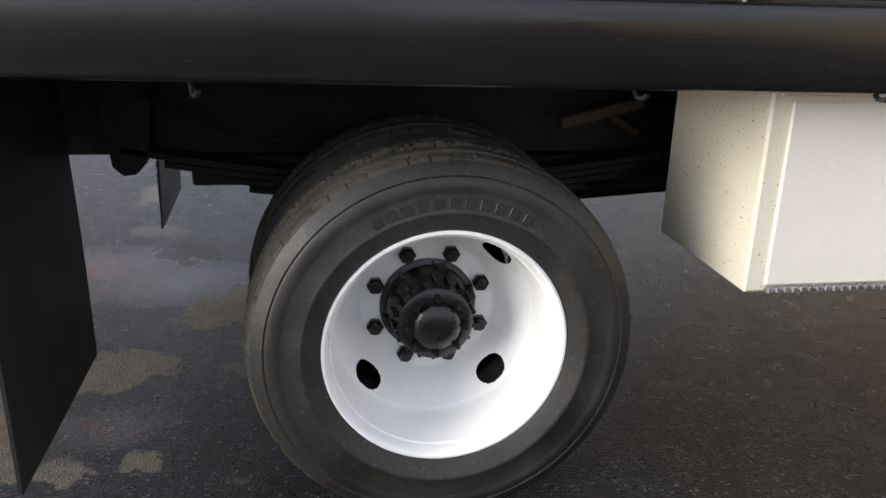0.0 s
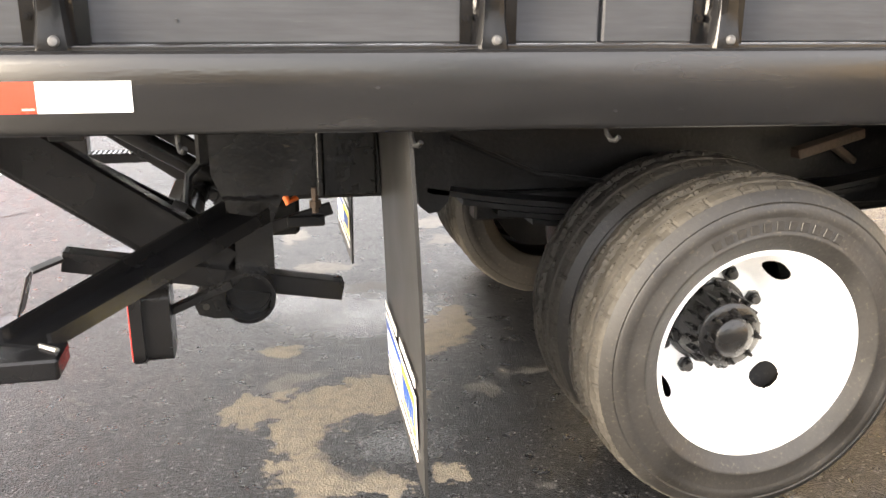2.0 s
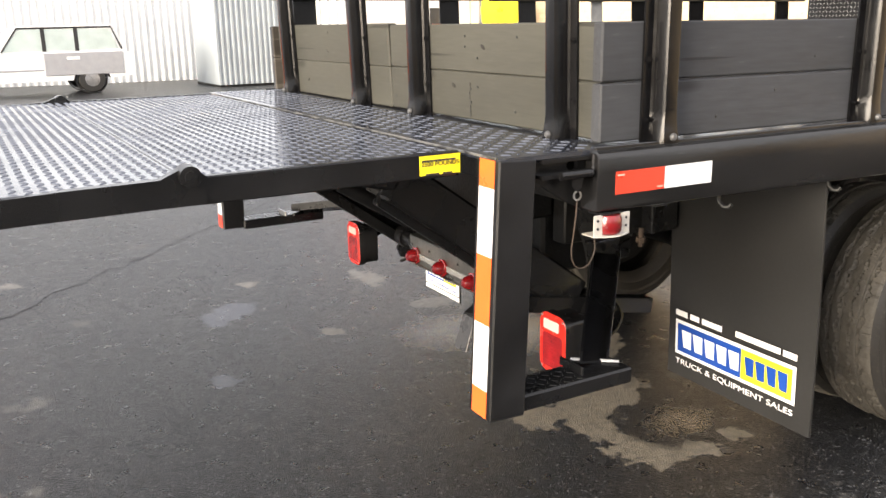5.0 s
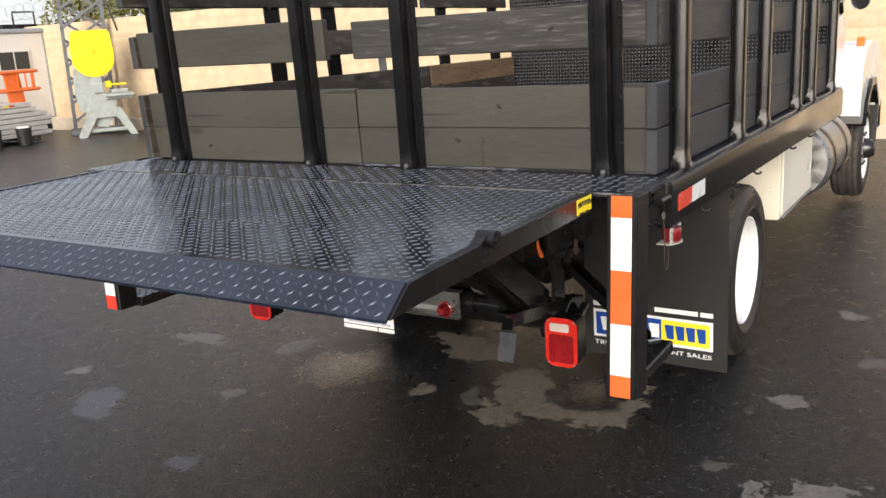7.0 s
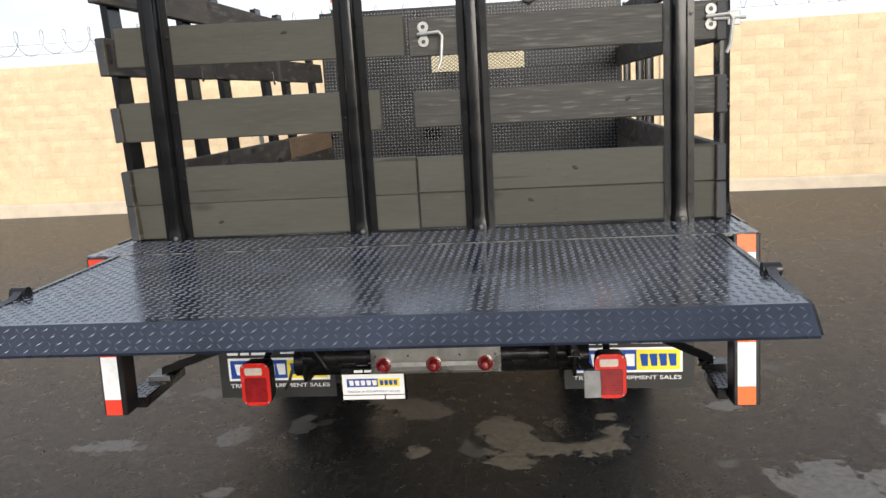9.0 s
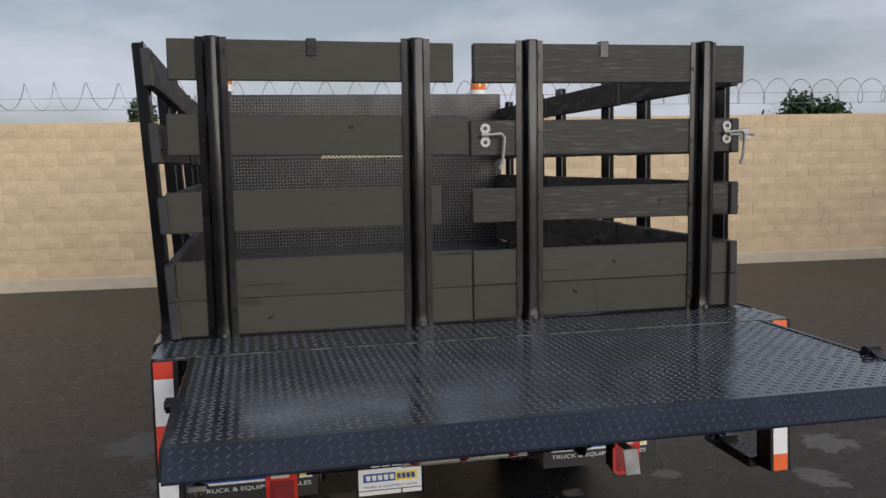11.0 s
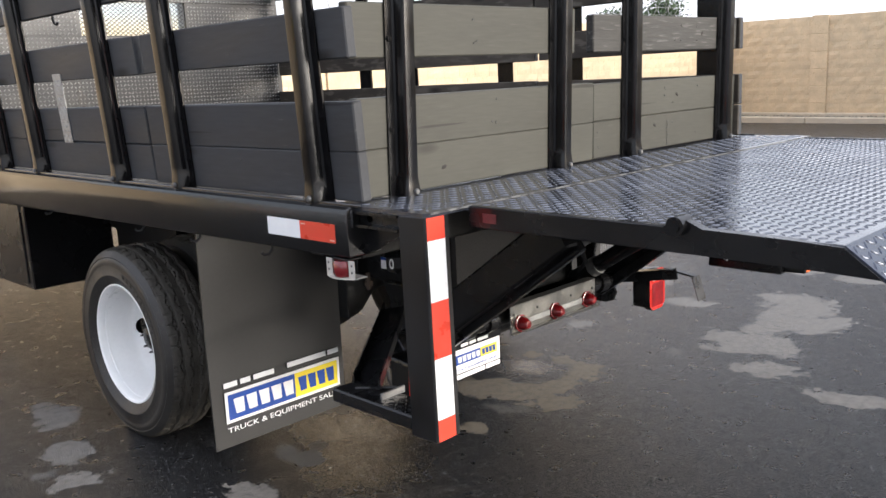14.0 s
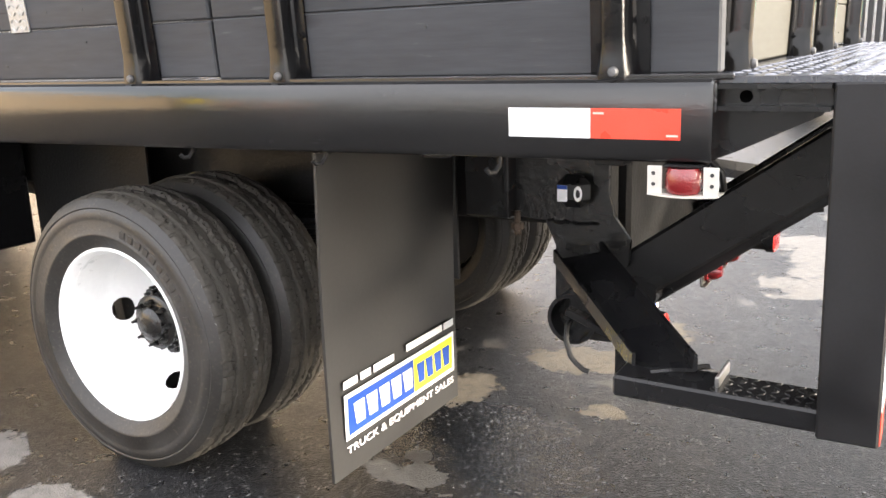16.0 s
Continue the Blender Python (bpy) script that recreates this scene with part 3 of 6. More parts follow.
# painted bay line and crack on the yard
fo = Form()
for i in range(26):
    a, b = 2.4 + i * 0.6, 2.4 + (i + 1) * 0.6
    for y0, y1 in ((a, b),):
        x0, x1 = -1.21 + (y0 - 2.79) * 0.0555, -1.21 + (y1 - 2.79) * 0.0555
        fo.add([(x0 - 0.05, y0, rise(x0, y0) + 0.004), (x0 + 0.05, y0, rise(x0, y0) + 0.004),
                (x1 + 0.05, y1, rise(x1, y1) + 0.004), (x1 - 0.05, y1, rise(x1, y1) + 0.004)], [(0, 1, 2, 3)])
tagged(part("bay_line", fo, PAINTLINE, smooth=0), "worn white painted parking bay line on asphalt", "road marking", kind="structure")
random.seed(4)
fo, pts = Form(), []
for i in range(40):
    s = i / 39
    pts.append((-1.4 + 3.2 * s + random.uniform(-0.03, 0.03), 1.75 + 3.3 * s + random.uniform(-0.06, 0.06)))
for i in range(39):
    (x0, y0), (x1, y1), w = pts[i], pts[i + 1], 0.008 + 0.020 * random.random() ** 2
    za, zb = rise(x0, y0) + 0.003, rise(x1, y1) + 0.003
    fo.add([(x0, y0 - w, za), (x1, y1 - w, zb), (x1, y1 + w, zb), (x0, y0 + w, za)], [(0, 1, 2, 3)])
tagged(part("asphalt_crack", fo, INKB, smooth=0), "thin black crack running across the asphalt", "crack", kind="structure")


def block_wall(name, m, length, near, courses=12, skip=0):
    """A wall of split-face blocks along local x, its face at local y = 0 towards -y; near: stretch whose blocks are pieces."""
    core = Form().box((-0.4, 0.005, -0.3), (length + 0.2, 0.2, courses * 0.205 + 0.01), 0.0)
    wall = part(name, core, MORTAR, smooth=0)
    wall.matrix_world = m
    tagged(wall, "tan split-face concrete block boundary wall with a pale footing", "block wall", kind="structure")
    footing = Form().box((0, -0.13, -0.3), (length, 0.0045, 0.185), 0.02)
    part("footing", footing, KERB, wall)
    rng = random.Random(7)
    kinds = []
    for k in range(6):
        fo = Form()
        d = [rng.uniform(0.000, 0.016) for _ in range(4)]
        nx, nz = 3, 2
        vs = []
        for j in range(nz + 1):
            for i in range(nx + 1):
                edge = i in (0, nx) or j in (0, nz)
                vs.append((0.396 * i / nx, -0.004 - (0.0 if edge else rng.uniform(0.004, 0.018)), 0.199 * j / nz))
        fs = [(j * (nx + 1) + i, j * (nx + 1) + i + 1, (j + 1) * (nx + 1) + i + 1, (j + 1) * (nx + 1) + i) for j in range(nz) for i in range(nx)]
        q = len(vs)
        vs += [(0, 0.03, 0), (0.396, 0.03, 0), (0.396, 0.03, 0.199), (0, 0.03, 0.199)]
        fs += [(0, q, q + 1, nx), (nx, q + 1, q + 2, (nz + 1) * (nx + 1) - 1), (q + 3, 0, nz * (nx + 1), q + 3)]
        fs = fs[:-1] + [(q, 0, nz * (nx + 1), q + 3), (nz * (nx + 1), (nz + 1) * (nx + 1) - 1, q + 2, q + 3)]
        fo.add(vs, fs)
        kinds.append(mesh_of("block", fo, BLOCK, 0))
    rest, far_n = Form(), 0
    for c in range(courses):
        x = -0.2 if c % 2 else 0.0
        while x < length - 0.05:
            if x >= 0 and x + 0.396 <= length and abs((x + 0.2) % 6.0) > 0.0:
                k = rng.randrange(6)
                if near[0] < x < near[1]:
                    b = new("block", kinds[k])
                    b.parent = wall
                    b.matrix_local = Matrix.Translation((x + 0.002, 0.0, c * 0.205 + 0.004))
                else:
                    me = kinds[k]
                    o = len(rest.v)
                    rest.v += [(v.co.x + x + 0.002, v.co.y, v.co.z + c * 0.205 + 0.004) for v in me.vertices]
                    rest.f += [tuple(i + o for i in p.vertices) for p in me.polygons]
            x += 0.4
    if rest.v:
        ob = new("far_blocks", raw_mesh("far_blocks", rest, BLOCK))
        ob.parent = wall
        ob["kind"] = "stuff"
    return wall


WALL_TOP = 12 * 0.205 + 0.01
# the wall ahead runs nearly square to the vehicle
wall_m = pose(12.07, 26.58, -0.075, 0, 0, 266.4)
front = block_wall("wall_front", wall_m, 45.75, (21.0, 31.0))


def pilaster(wall, x, courses=12):
    """A slightly proud pier of tall blocks."""
    pil = part("pilaster", Form().box((x - 0.20, -0.04, 0.1), (x + 0.20, 0.0, courses * 0.205 + 0.03), 0.004), MORTAR, wall, "projecting block pier")
    for k in range(6):
        part("block", Form().box((x - 0.205, -0.052, k * 0.41 + 0.006), (x + 0.205, -0.03, k * 0.41 + 0.404), 0.006), BLOCK, pil)


for x in (25.15, 29.25, 33.35, 37.48, 41.6, 45.5):
    pilaster(front, x)
box = part("junction_box", Form().box((44.54, -0.14, 1.62), (44.68, -0.03, 2.08), 0.015), INKB, front, "black box with a conduit on the wall")
part("conduit", Form().rod([(44.61, -0.05, 1.62), (44.61, -0.05, 1.30), (45.15, -0.05, 1.30), (45.15, -0.05, 0.2)], 0.012, 6), INKB, box)
corner = wall_m @ Vector((45.75, 0, 0))
side_m = pose(corner.x, corner.y, -0.06, 0, 0, 180 - 3.6)
side = block_wall("wall_side", side_m, 30.0, (8.0, 16.5))
for x in (2.5, 6.7, 10.9, 15.1, 19.3, 23.5):
    pilaster(side, x)
# weedy gravel bed behind a concrete kerb at the foot of the side wall
bed = part("gravel_bed", Form().box((0.3, -1.0, -0.1), (30.0, -0.132, 0.10), 0.0), GRAVELM, smooth=0)
bed.matrix_world = side_m
tagged(bed, "weedy gravel bed along the foot of the wall", "gravel bed", kind="structure")
fo, rng = Form(), random.Random(8)
for k in range(2600):
    x, y, q = rng.uniform(0.4, 22.0), rng.uniform(-0.97, -0.16), rng.uniform(0.012, 0.04)
    vs = [(x + q * rng.uniform(0.7, 1.2) * math.cos(i * 1.571 + k), y + q * rng.uniform(0.7, 1.2) * math.sin(i * 1.571 + k), 0.098) for i in range(4)] + [(x, y, 0.10 + q * rng.uniform(0.5, 1.4))]
    fo.add(vs, [(0, 1, 4), (1, 2, 4), (2, 3, 4), (3, 0, 4)])
ob = new("bed_stones", raw_mesh("bed_stones", fo, GRAVELM))
ob.parent = bed
ob["kind"] = "stuff"
for k in range(12):
    kb = part("kerb", Form().box((0.3 + k * 2.45, -1.16, -0.1), (0.3 + k * 2.45 + 2.435, -1.002, 0.15), 0.02), KERB)
    kb.parent = bed


def razor_wire(m, length, lean):
    """Coiled razor wire with two straining wires on brackets along a wall top."""
    thing = root("razor_wire", "coiled galvanised razor wire strung along the wall top", "razor wire", m)
    rng = random.Random(3)
    pts, n = [], int(length / 0.44 * 20)
    for i in range(n):
        a = 2 * math.pi * i / 20
        pts.append((length * i / n + 0.02 * math.cos(a * 0.37), 0.1 + 0.19 * math.cos(a), 0.39 + (0.20 + 0.012 * math.sin(a * 0.31)) * math.sin(a)))
    part("coil", Form().rod(pts, 0.0055, 4), WIRE, thing)
    for z in (0.20, 0.37):
        part("straining_wire", Form().rod([(0, 0.1, z), (length / 2, 0.1, z - 0.01), (length, 0.1, z)], 0.0035, 4), WIRE, thing)
    x = 4.12
    while x < length:
        part("bracket", Form().rod([(x, 0.1, -0.02), (x, 0.1, 0.22), (x - 0.03, 0.12, 0.40)], 0.014, 5).rod([(x - 0.03, 0.1, -0.02), (x, 0.1, 0.06), (x + 0.03, 0.1, -0.02)], 0.010, 5), WIRE, thing)
        x += 4.18


razor_wire(wall_m @ Matrix.Translation((0, 0, WALL_TOP)), 45.75, 0)

# ---- the truck ----
TILT = Matrix.Rotation(radians(0.43), 4, "Y")
BED = 1.145
truck = root("flatbed_truck", "black steel flatbed truck with white cab and white dual rear wheels", "truck", TILT)

for s, nm in ((-1, "right"), (1, "left")):
    rings = []
    end = 0.070 if s < 0 else 0.108
    for x, zb in ((end, 1.001), (end + 0.004, 1.000), (3.728, 0.965), (3.732, 0.966)):
        e = 0.004 if x in (end, 3.732) else 0.0
        zt = BED
        ring = [(s * (1.10), zb + 0.006), (s * 1.205, zb + e), (s * 1.214, zb + 0.004), (s * (1.220 - e), zb + 0.013), (s * (1.220 - e), zt - 0.022),
                (s * 1.2155, zt - 0.009 - e), (s * 1.206, zt - 0.004 - e), (s * 1.188, zt - 0.003 - e), (s * 1.186, zt - 0.010), (s * 1.10, zt - 0.010)]
        rings.append([(x, y, z) for y, z in ring])
    part("side_rail", Form().strip(rings), BEAM, truck, "long black enamelled steel bed side rail")
    # raised top lip
    part("rail_lip", Form().box((0.08, min(s * 1.196, s * 1.186), BED - 0.006), (3.72, max(s * 1.196, s * 1.186), BED + 0.004), 0.002), BEAM, truck)
part("bed_deck", Form().box((0.2, -1.185, BED - 0.05), (3.72, 1.185, BED - 0.004), 0.002), PLATE, truck)

# diamond plate tail piece with cut corners
tail_pts = [(-0.165, -1.195), (0.20, -1.185), (0.20, 1.185), (-0.165, 1.195), (-0.178, 1.185), (-0.178, -1.185)]
part("tail_plate", Form().prism(tail_pts, 2, BED - 0.012, BED - 0.001), PLATE, truck, "black diamond tread tail plate")
part("tread_relief", raw_mesh("tread_relief", lugs((0.115, -1.175, BED - 0.001), (0, 1, 0), (-1, 0, 0), 69, 8, 0.034), LUGM), None, truck)["kind"] = "stuff"
part("worn_edge", Form().box((-0.1797, -1.18, BED - 0.006), (-0.1772, 1.18, BED - 0.0002), 0.0006), WORN, truck, "chipped bare edge of the tail plate")
part("rear_sill", Form().box((0.135, -1.15, 0.985), (0.18, 1.15, BED - 0.052), 0.004), UNDER, truck)
for s in (-1, 1):
    # glossy gusset below the tail channel, tapering from the rail end towards the post
    end, tip_x = (0.070, -0.070) if s < 0 else (0.108, -0.062)
    ya, yb = sorted((s * 1.146, s * 1.158))
    part("tail_gusset", Form().prism([(end, 1.003), (end, 1.088), (tip_x, 1.088), (tip_x + 0.01, 1.078), (end - 0.035, 1.018)], 1, ya, yb), BLACK, truck)
    # open channel with its lips outward
    ring = [(1.199, 1.132), (1.199, 1.124), (1.172, 1.124), (1.172, 1.096), (1.199, 1.096), (1.199, 1.088), (1.150, 1.088), (1.150, 1.132)]
    part("tail_channel", Form().strip([[(x, s * y, z) for y, z in ring] for x in (-0.07, end - 0.002)]), BLACK, truck, "black steel tail channel with a bolt hole")
    part("channel_hole", Form().rod([(end - 0.044, s * 1.1715, 1.110), (end - 0.044, s * 1.1735, 1.110)], 0.0105, 16), VOID, truck)
    part("end_weld", Form().rod([(end + 0.002, s * 1.200, 1.086 + 0.006 * k) for k in range(9)], [0.003, 0.005, 0.0035, 0.0055, 0.003, 0.005, 0.004, 0.0055, 0.003], 6), TABM, truck, "rough weld at the rail end")

# cross sills, frame rails and other dark gear below the bed
for i in range(10):
    x = 0.30 + i * 0.375
    part("cross_sill", Form().box((x - 0.03, -1.18, 0.985), (x + 0.03, 1.18, BED - 0.052), 0.003), UNDER, truck)
for s in (-1, 1):
    part("frame_rail", Form().box((0.55, min(s * 0.40, s * 0.47), 0.70), (6.8, max(s * 0.40, s * 0.47), 0.985), 0.006), UNDER, truck)
    # slab added under each rail to close the bright gap above the springs
    part("frame_flange", Form().box((1.22, min(s * 0.41, s * 0.478), 0.62), (2.80, max(s * 0.41, s * 0.478), 0.70), 0.006), UNDER, truck)
    fo = Form()
    for i in range(6):
        L, z = 0.74 - 0.10 * i, 0.665 - 0.018 * i
        ring = []
        for k in range(13):
            u = -1 + k / 6
            ring.append((1.806 + u * L, z + 0.075 * u * u * (L / 0.74) ** 2))
        outl = ring + [(x, zz - 0.015) for x, zz in ring[::-1]]
        fo.prism(outl, 1, min(s * 0.48, s * 0.56), max(s * 0.48, s * 0.56))
    part("leaf_spring", fo, UNDER, truck, "stacked leaf spring under grime")
    for xx in (1.08, 2.60):
        part("spring_hanger", Form().prism([(xx - 0.07, 0.93), (xx + 0.07, 0.93), (xx + 0.055, 0.78), (xx + 0.045, 0.70), (xx + 0.02, 0.672), (xx - 0.01, 0.668), (xx - 0.035, 0.69), (xx - 0.045, 0.76)], 1, min(s * 0.475, s * 0.56), max(s * 0.475, s * 0.56)), UNDER, truck)
    fo = Form()
    for xx in (1.78, 1.89):
        fo.rod([(xx, s * 0.47, 0.36), (xx, s * 0.47, 0.72)], 0.012, 8).rod([(xx, s * 0.575, 0.36), (xx, s * 0.575, 0.72)], 0.012, 8)
    part("u_bolt", fo, UNDER, truck)
# unseen dark panels added to block bright gaps beside the left wheel
part("filler_panel", Form().box((2.20, 0.60, 0.33), (2.86, 0.612, 0.985), 0.002), UNDER, truck, "dark panel added to close a gap by the wheel")
part("filler_panel", Form().box((1.00, 0.515, 0.52), (1.32, 0.527, 0.985), 0.002), UNDER, truck, "dark panel added to close a gap by the wheel")
axle = Form().lathe([(0.0, -0.86), (0.055, -0.86), (0.06, -0.3), (0.085, -0.24), (0.165, -0.12), (0.195, 0.0), (0.165, 0.12), (0.085, 0.24), (0.06, 0.3), (0.055, 0.86), (0, 0.86)], 24,
                    Matrix.Translation((1.806, 0, 0.425)))
part("drive_axle", axle, UNDER, truck)
part("drive_shaft", Form().rod([(2.0, 0, 0.45), (4.4, 0, 0.62)], 0.045, 12), UNDER, truck)
part("exhaust_pipe", Form().rod([(2.35, -0.33, 0.62), (1.7, -0.30, 0.80), (1.3, -0.33, 0.80), (1.15, -0.36, 0.74)], 0.04, 12), RUSTY, truck, "rusty exhaust pipe")
part("cable_loop", Form().rod([(1.12, -0.60, 0.88), (1.35, -0.62, 0.78), (1.6, -0.60, 0.74), (1.9, -0.58, 0.76)], 0.008, 6), UNDER, truck)
part("air_tank", Form().lathe([(0, -0.28), (0.10, -0.27), (0.13, -0.22), (0.13, 0.22), (0.10, 0.27), (0, 0.28)], 20, pose(2.2, 0, 0.80, 0, 0, 90)), UNDER, truck)
part("rust_bracket", Form().beam((2.16, -0.56, 0.80), (2.40, -0.52, 0.85), 0.04, 0.03).beam((2.28, -0.54, 0.83), (2.40, -0.50, 0.76), 0.03, 0.02), RUSTY, truck)


# ---- wheels ----
def tyre_form(outer=True):
    """Half-worn truck tyre round the local y axis, outer wall towards -y."""
    prof = [(0.2555, -0.090), (0.2635, -0.099), (0.2765, -0.109), (0.300, -0.1205), (0.304, -0.1235), (0.309, -0.1235), (0.313, -0.1205), (0.345, -0.1225), (0.349, -0.1215),
            (0.353, -0.1235), (0.372, -0.1185), (0.376, -0.1155), (0.380, -0.1170), (0.394, -0.108), (0.404, -0.100)]
    groove = [(0.410, -0.092), (0.4155, -0.062), (0.408, -0.060), (0.408, -0.052), (0.4165, -0.050), (0.418, -0.018), (0.409, -0.016), (0.409, -0.008)]
    full = prof + groove + [(r, -y) for r, y in groove[::-1]] + [(r, -y) for r, y in prof[::-1]]
    return full


def wheel_parts(thing, m, front=False, dual=True):
    """Outer wheel towards local -y."""
    w = part("wheel", Form().lathe([(0.0, 0.20), (0.2, 0.20), (0.2, 0.23), (0.0, 0.23)], 20), UNDER, thing, "white-painted steel wheel with a worn tyre")
    w.matrix_local = m
    part("tyre", TYRE_MESH, TYRE, w, "worn black tyre")
    part("tread", TREAD_MESH, TREAD, w, "dusty worn tread")
    part("rim", FRONT_RIM if front else RIM_MESH, WHITE, w, "white-painted steel rim", m=Matrix.Diagonal((0.975, 1, 0.975, 1)))
    part("hub", FRONT_HUB if front else HUB_MESH, HUB, w, "glossy black hub")
    y0 = -0.105 if front else 0.143
    for k in range(8):
        a = 2 * math.pi * (k + 0.5) / 8
        n = new("wheel_nut", NUT_MESH)
        n.parent = w
        n.matrix_local = Matrix.Translation((0.1375 * math.cos(a), y0, 0.1375 * math.sin(a)))
    if not front:
        for k in range(8):
            a = 2 * math.pi * k / 8
            n = new("hub_bolt", BOLT_MESH)
            n.parent = w
            n.matrix_local = Matrix.Translation((0.066 * math.cos(a), 0.028, 0.066 * math.sin(a)))
        for k in range(6):
            a = 2 * math.pi * (k + 0.3) / 6
            lug_ = new("hub_lug", LUG_MESH)
            lug_.parent = w
            lug_.matrix_local = pose(0.106 * math.cos(a), 0.136, 0.106 * math.sin(a), 0, -math.degrees(a), 0)
        for k in range(18):
            fin = new("hub_fin", FIN_MESH)
            fin.parent = w
            fin.matrix_local = Matrix.Rotation(2 * math.pi * k / 18, 4, "Y")
        for k in range(11):
            a = radians(118 - k * 5.6)
            n = new("raised_mark", MARK_MESH)
            n.parent = w
            n.matrix_local = Matrix.Translation((0.330 * math.cos(a), -0.1225, 0.330 * math.sin(a))) @ pose(0, 0, 0, 0, 90 - math.degrees(a), 0)
    if dual:
        # inner wheel closed by a plain dark disc, shade put into its colour
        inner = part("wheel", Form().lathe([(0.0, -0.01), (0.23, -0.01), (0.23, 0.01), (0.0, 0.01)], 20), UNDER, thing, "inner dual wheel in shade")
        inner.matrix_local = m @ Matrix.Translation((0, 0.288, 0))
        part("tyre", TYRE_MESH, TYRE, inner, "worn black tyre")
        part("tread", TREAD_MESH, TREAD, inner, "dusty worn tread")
    return w


full = [(0.27 + (r - 0.27) * 1.055 if r > 0.27 else r, y) for r, y in tyre_form()]
SEG = 120
n_side = 15
tyre = Form().lathe(full[:n_side], SEG)
tyre.lathe(full[-n_side:], SEG)
TYRE_MESH = mesh_of("tyre", tyre, TYRE, 40)
mid = full[n_side - 1:len(full) - n_side + 1]


def tread_form(outline, seg=480, across=46):
    """Worn road tread: zigzag grooves round the tyre, cut shoulders and chipped blocks."""
    rng = random.Random(12)
    d = [0.0]
    for (r0, y0), (r1, y1) in zip(outline, outline[1:]):
        d.append(d[-1] + math.hypot(r1 - r0, y1 - y0))
    line = []
    for i in range(across + 1):
        s = d[-1] * i / across
        k = max(j for j in range(len(d) - 1) if d[j] <= s + 1e-9)
        u = (s - d[k]) / (d[k + 1] - d[k])
        line.append((outline[k][0] + (outline[k + 1][0] - outline[k][0]) * u, outline[k][1] + (outline[k + 1][1] - outline[k][1]) * u))
    grooves = (-0.062, -0.022, 0.022, 0.062)
    chips = {(rng.randrange(120), rng.randrange(6)): rng.uniform(0.0008, 0.0036) for _ in range(220)}
    vs, fs = [], []
    for j in range(seg):
        a = 2 * math.pi * j / seg
        zig = 0.007 * (abs((j % 16) - 8) / 4 - 1)
        for i, (r, y) in enumerate(line):
            cut = 0.0
            if any(abs(y - g - zig) < 0.0034 for g in grooves):
                cut = 0.0085
            elif abs(y) > 0.072 and j % 8 == 0 and (j // 8) % 5 != 3:
                cut = 0.0035
            elif abs(y) <= 0.066 and (j + int(y * 300)) % 16 == 5:
                cut = 0.0028
            else:
                cut = chips.get((j // 4, int((y + 0.12) / 0.04)), 0.0)
            if i in (0, across):
                cut = 0.0
            q = r - cut + rng.uniform(-0.0006, 0.0006)
            vs.append((q * math.cos(a), y, q * math.sin(a)))
    n = across + 1
    for j in range(seg):
        k = ((j + 1) % seg) * n
        for i in range(across):
            fs.append((j * n + i, j * n + i + 1, k + i + 1, k + i))
    return Form().add(vs, fs)


tread = tread_form(mid)
TREAD_MESH = mesh_of("tread", tread, TREAD, 24)


def rim_form():
    """Dished rim with a flat disc, four hand holes and a lip, outer side towards -y."""
    fo = Form()
    lip = [(0.250, -0.070), (0.262, -0.080), (0.270, -0.094), (0.2735, -0.100), (0.272, -0.1045), (0.267, -0.1055), (0.2625, -0.103), (0.2585, -0.096), (0.2555, -0.085), (0.253, -0.070), (0.251, -0.050), (0.247, -0.03),
           (0.244, 0.02), (0.241, 0.04), (0.236, 0.0575), (0.233, 0.0600)]
    fo.lathe(lip, 120)
    nr, na = 30, 360
    rs = [0.100 + (0.236 - 0.100) * i / nr for i in range(nr + 1)]

    def deep(r):
        t = max(0.0, min(1.0, (r - 0.165) / 0.071))
        return 0.158 - 0.100 * t ** 1.3 - 0.004 * max(0.0, (0.125 - r) / 0.025)

    def hole(r, a):
        """Offset from the nearest hand hole's middle, and how far inside its oval."""
        k = round((a - math.pi / 4) / (math.pi / 2))
        da = a - (math.pi / 4 + k * math.pi / 2)
        u, w = da * r / 0.040, (r - 0.2165) / 0.0185
        return k, u, w, u * u + w * w

    vv = []
    for r in rs:
        for j in range(na):
            a = 2 * math.pi * j / na
            k, u, w, f = hole(r, a)
            rr, aa = r, a
            if 0.3 < f < 1.0:
                q = 1 / math.sqrt(f)
                rr = 0.2165 + w * q * 0.0185
                aa = math.pi / 4 + k * math.pi / 2 + u * q * 0.040 / rr
            vv.append((rr * math.cos(aa), deep(rr), rr * math.sin(aa)))
    ff = []
    for i in range(nr):
        for j in range(na):
            r, a = (rs[i] + rs[i + 1]) / 2, 2 * math.pi * (j + 0.5) / na
            if hole(r, a)[3] >= 0.93:
                ff.append((i * na + j, i * na + (j + 1) % na, (i + 1) * na + (j + 1) % na, (i + 1) * na + j))
    fo.add(vv, ff)
    return fo


RIM_MESH = mesh_of("rim", rim_form(), WHITE, 40)
hub_form = Form().lathe([(0.118, 0.165), (0.116, 0.150), (0.104, 0.146), (0.098, 0.10), (0.088, 0.085), (0.084, 0.050), (0.086, 0.047), (0.086, 0.036), (0.080, 0.032),
                                        (0.056, 0.030), (0.053, 0.012), (0.044, 0.004), (0.02, -0.001), (0.0, -0.002)], 40)
HUB_MESH = mesh_of("hub", hub_form, HUB, 35)
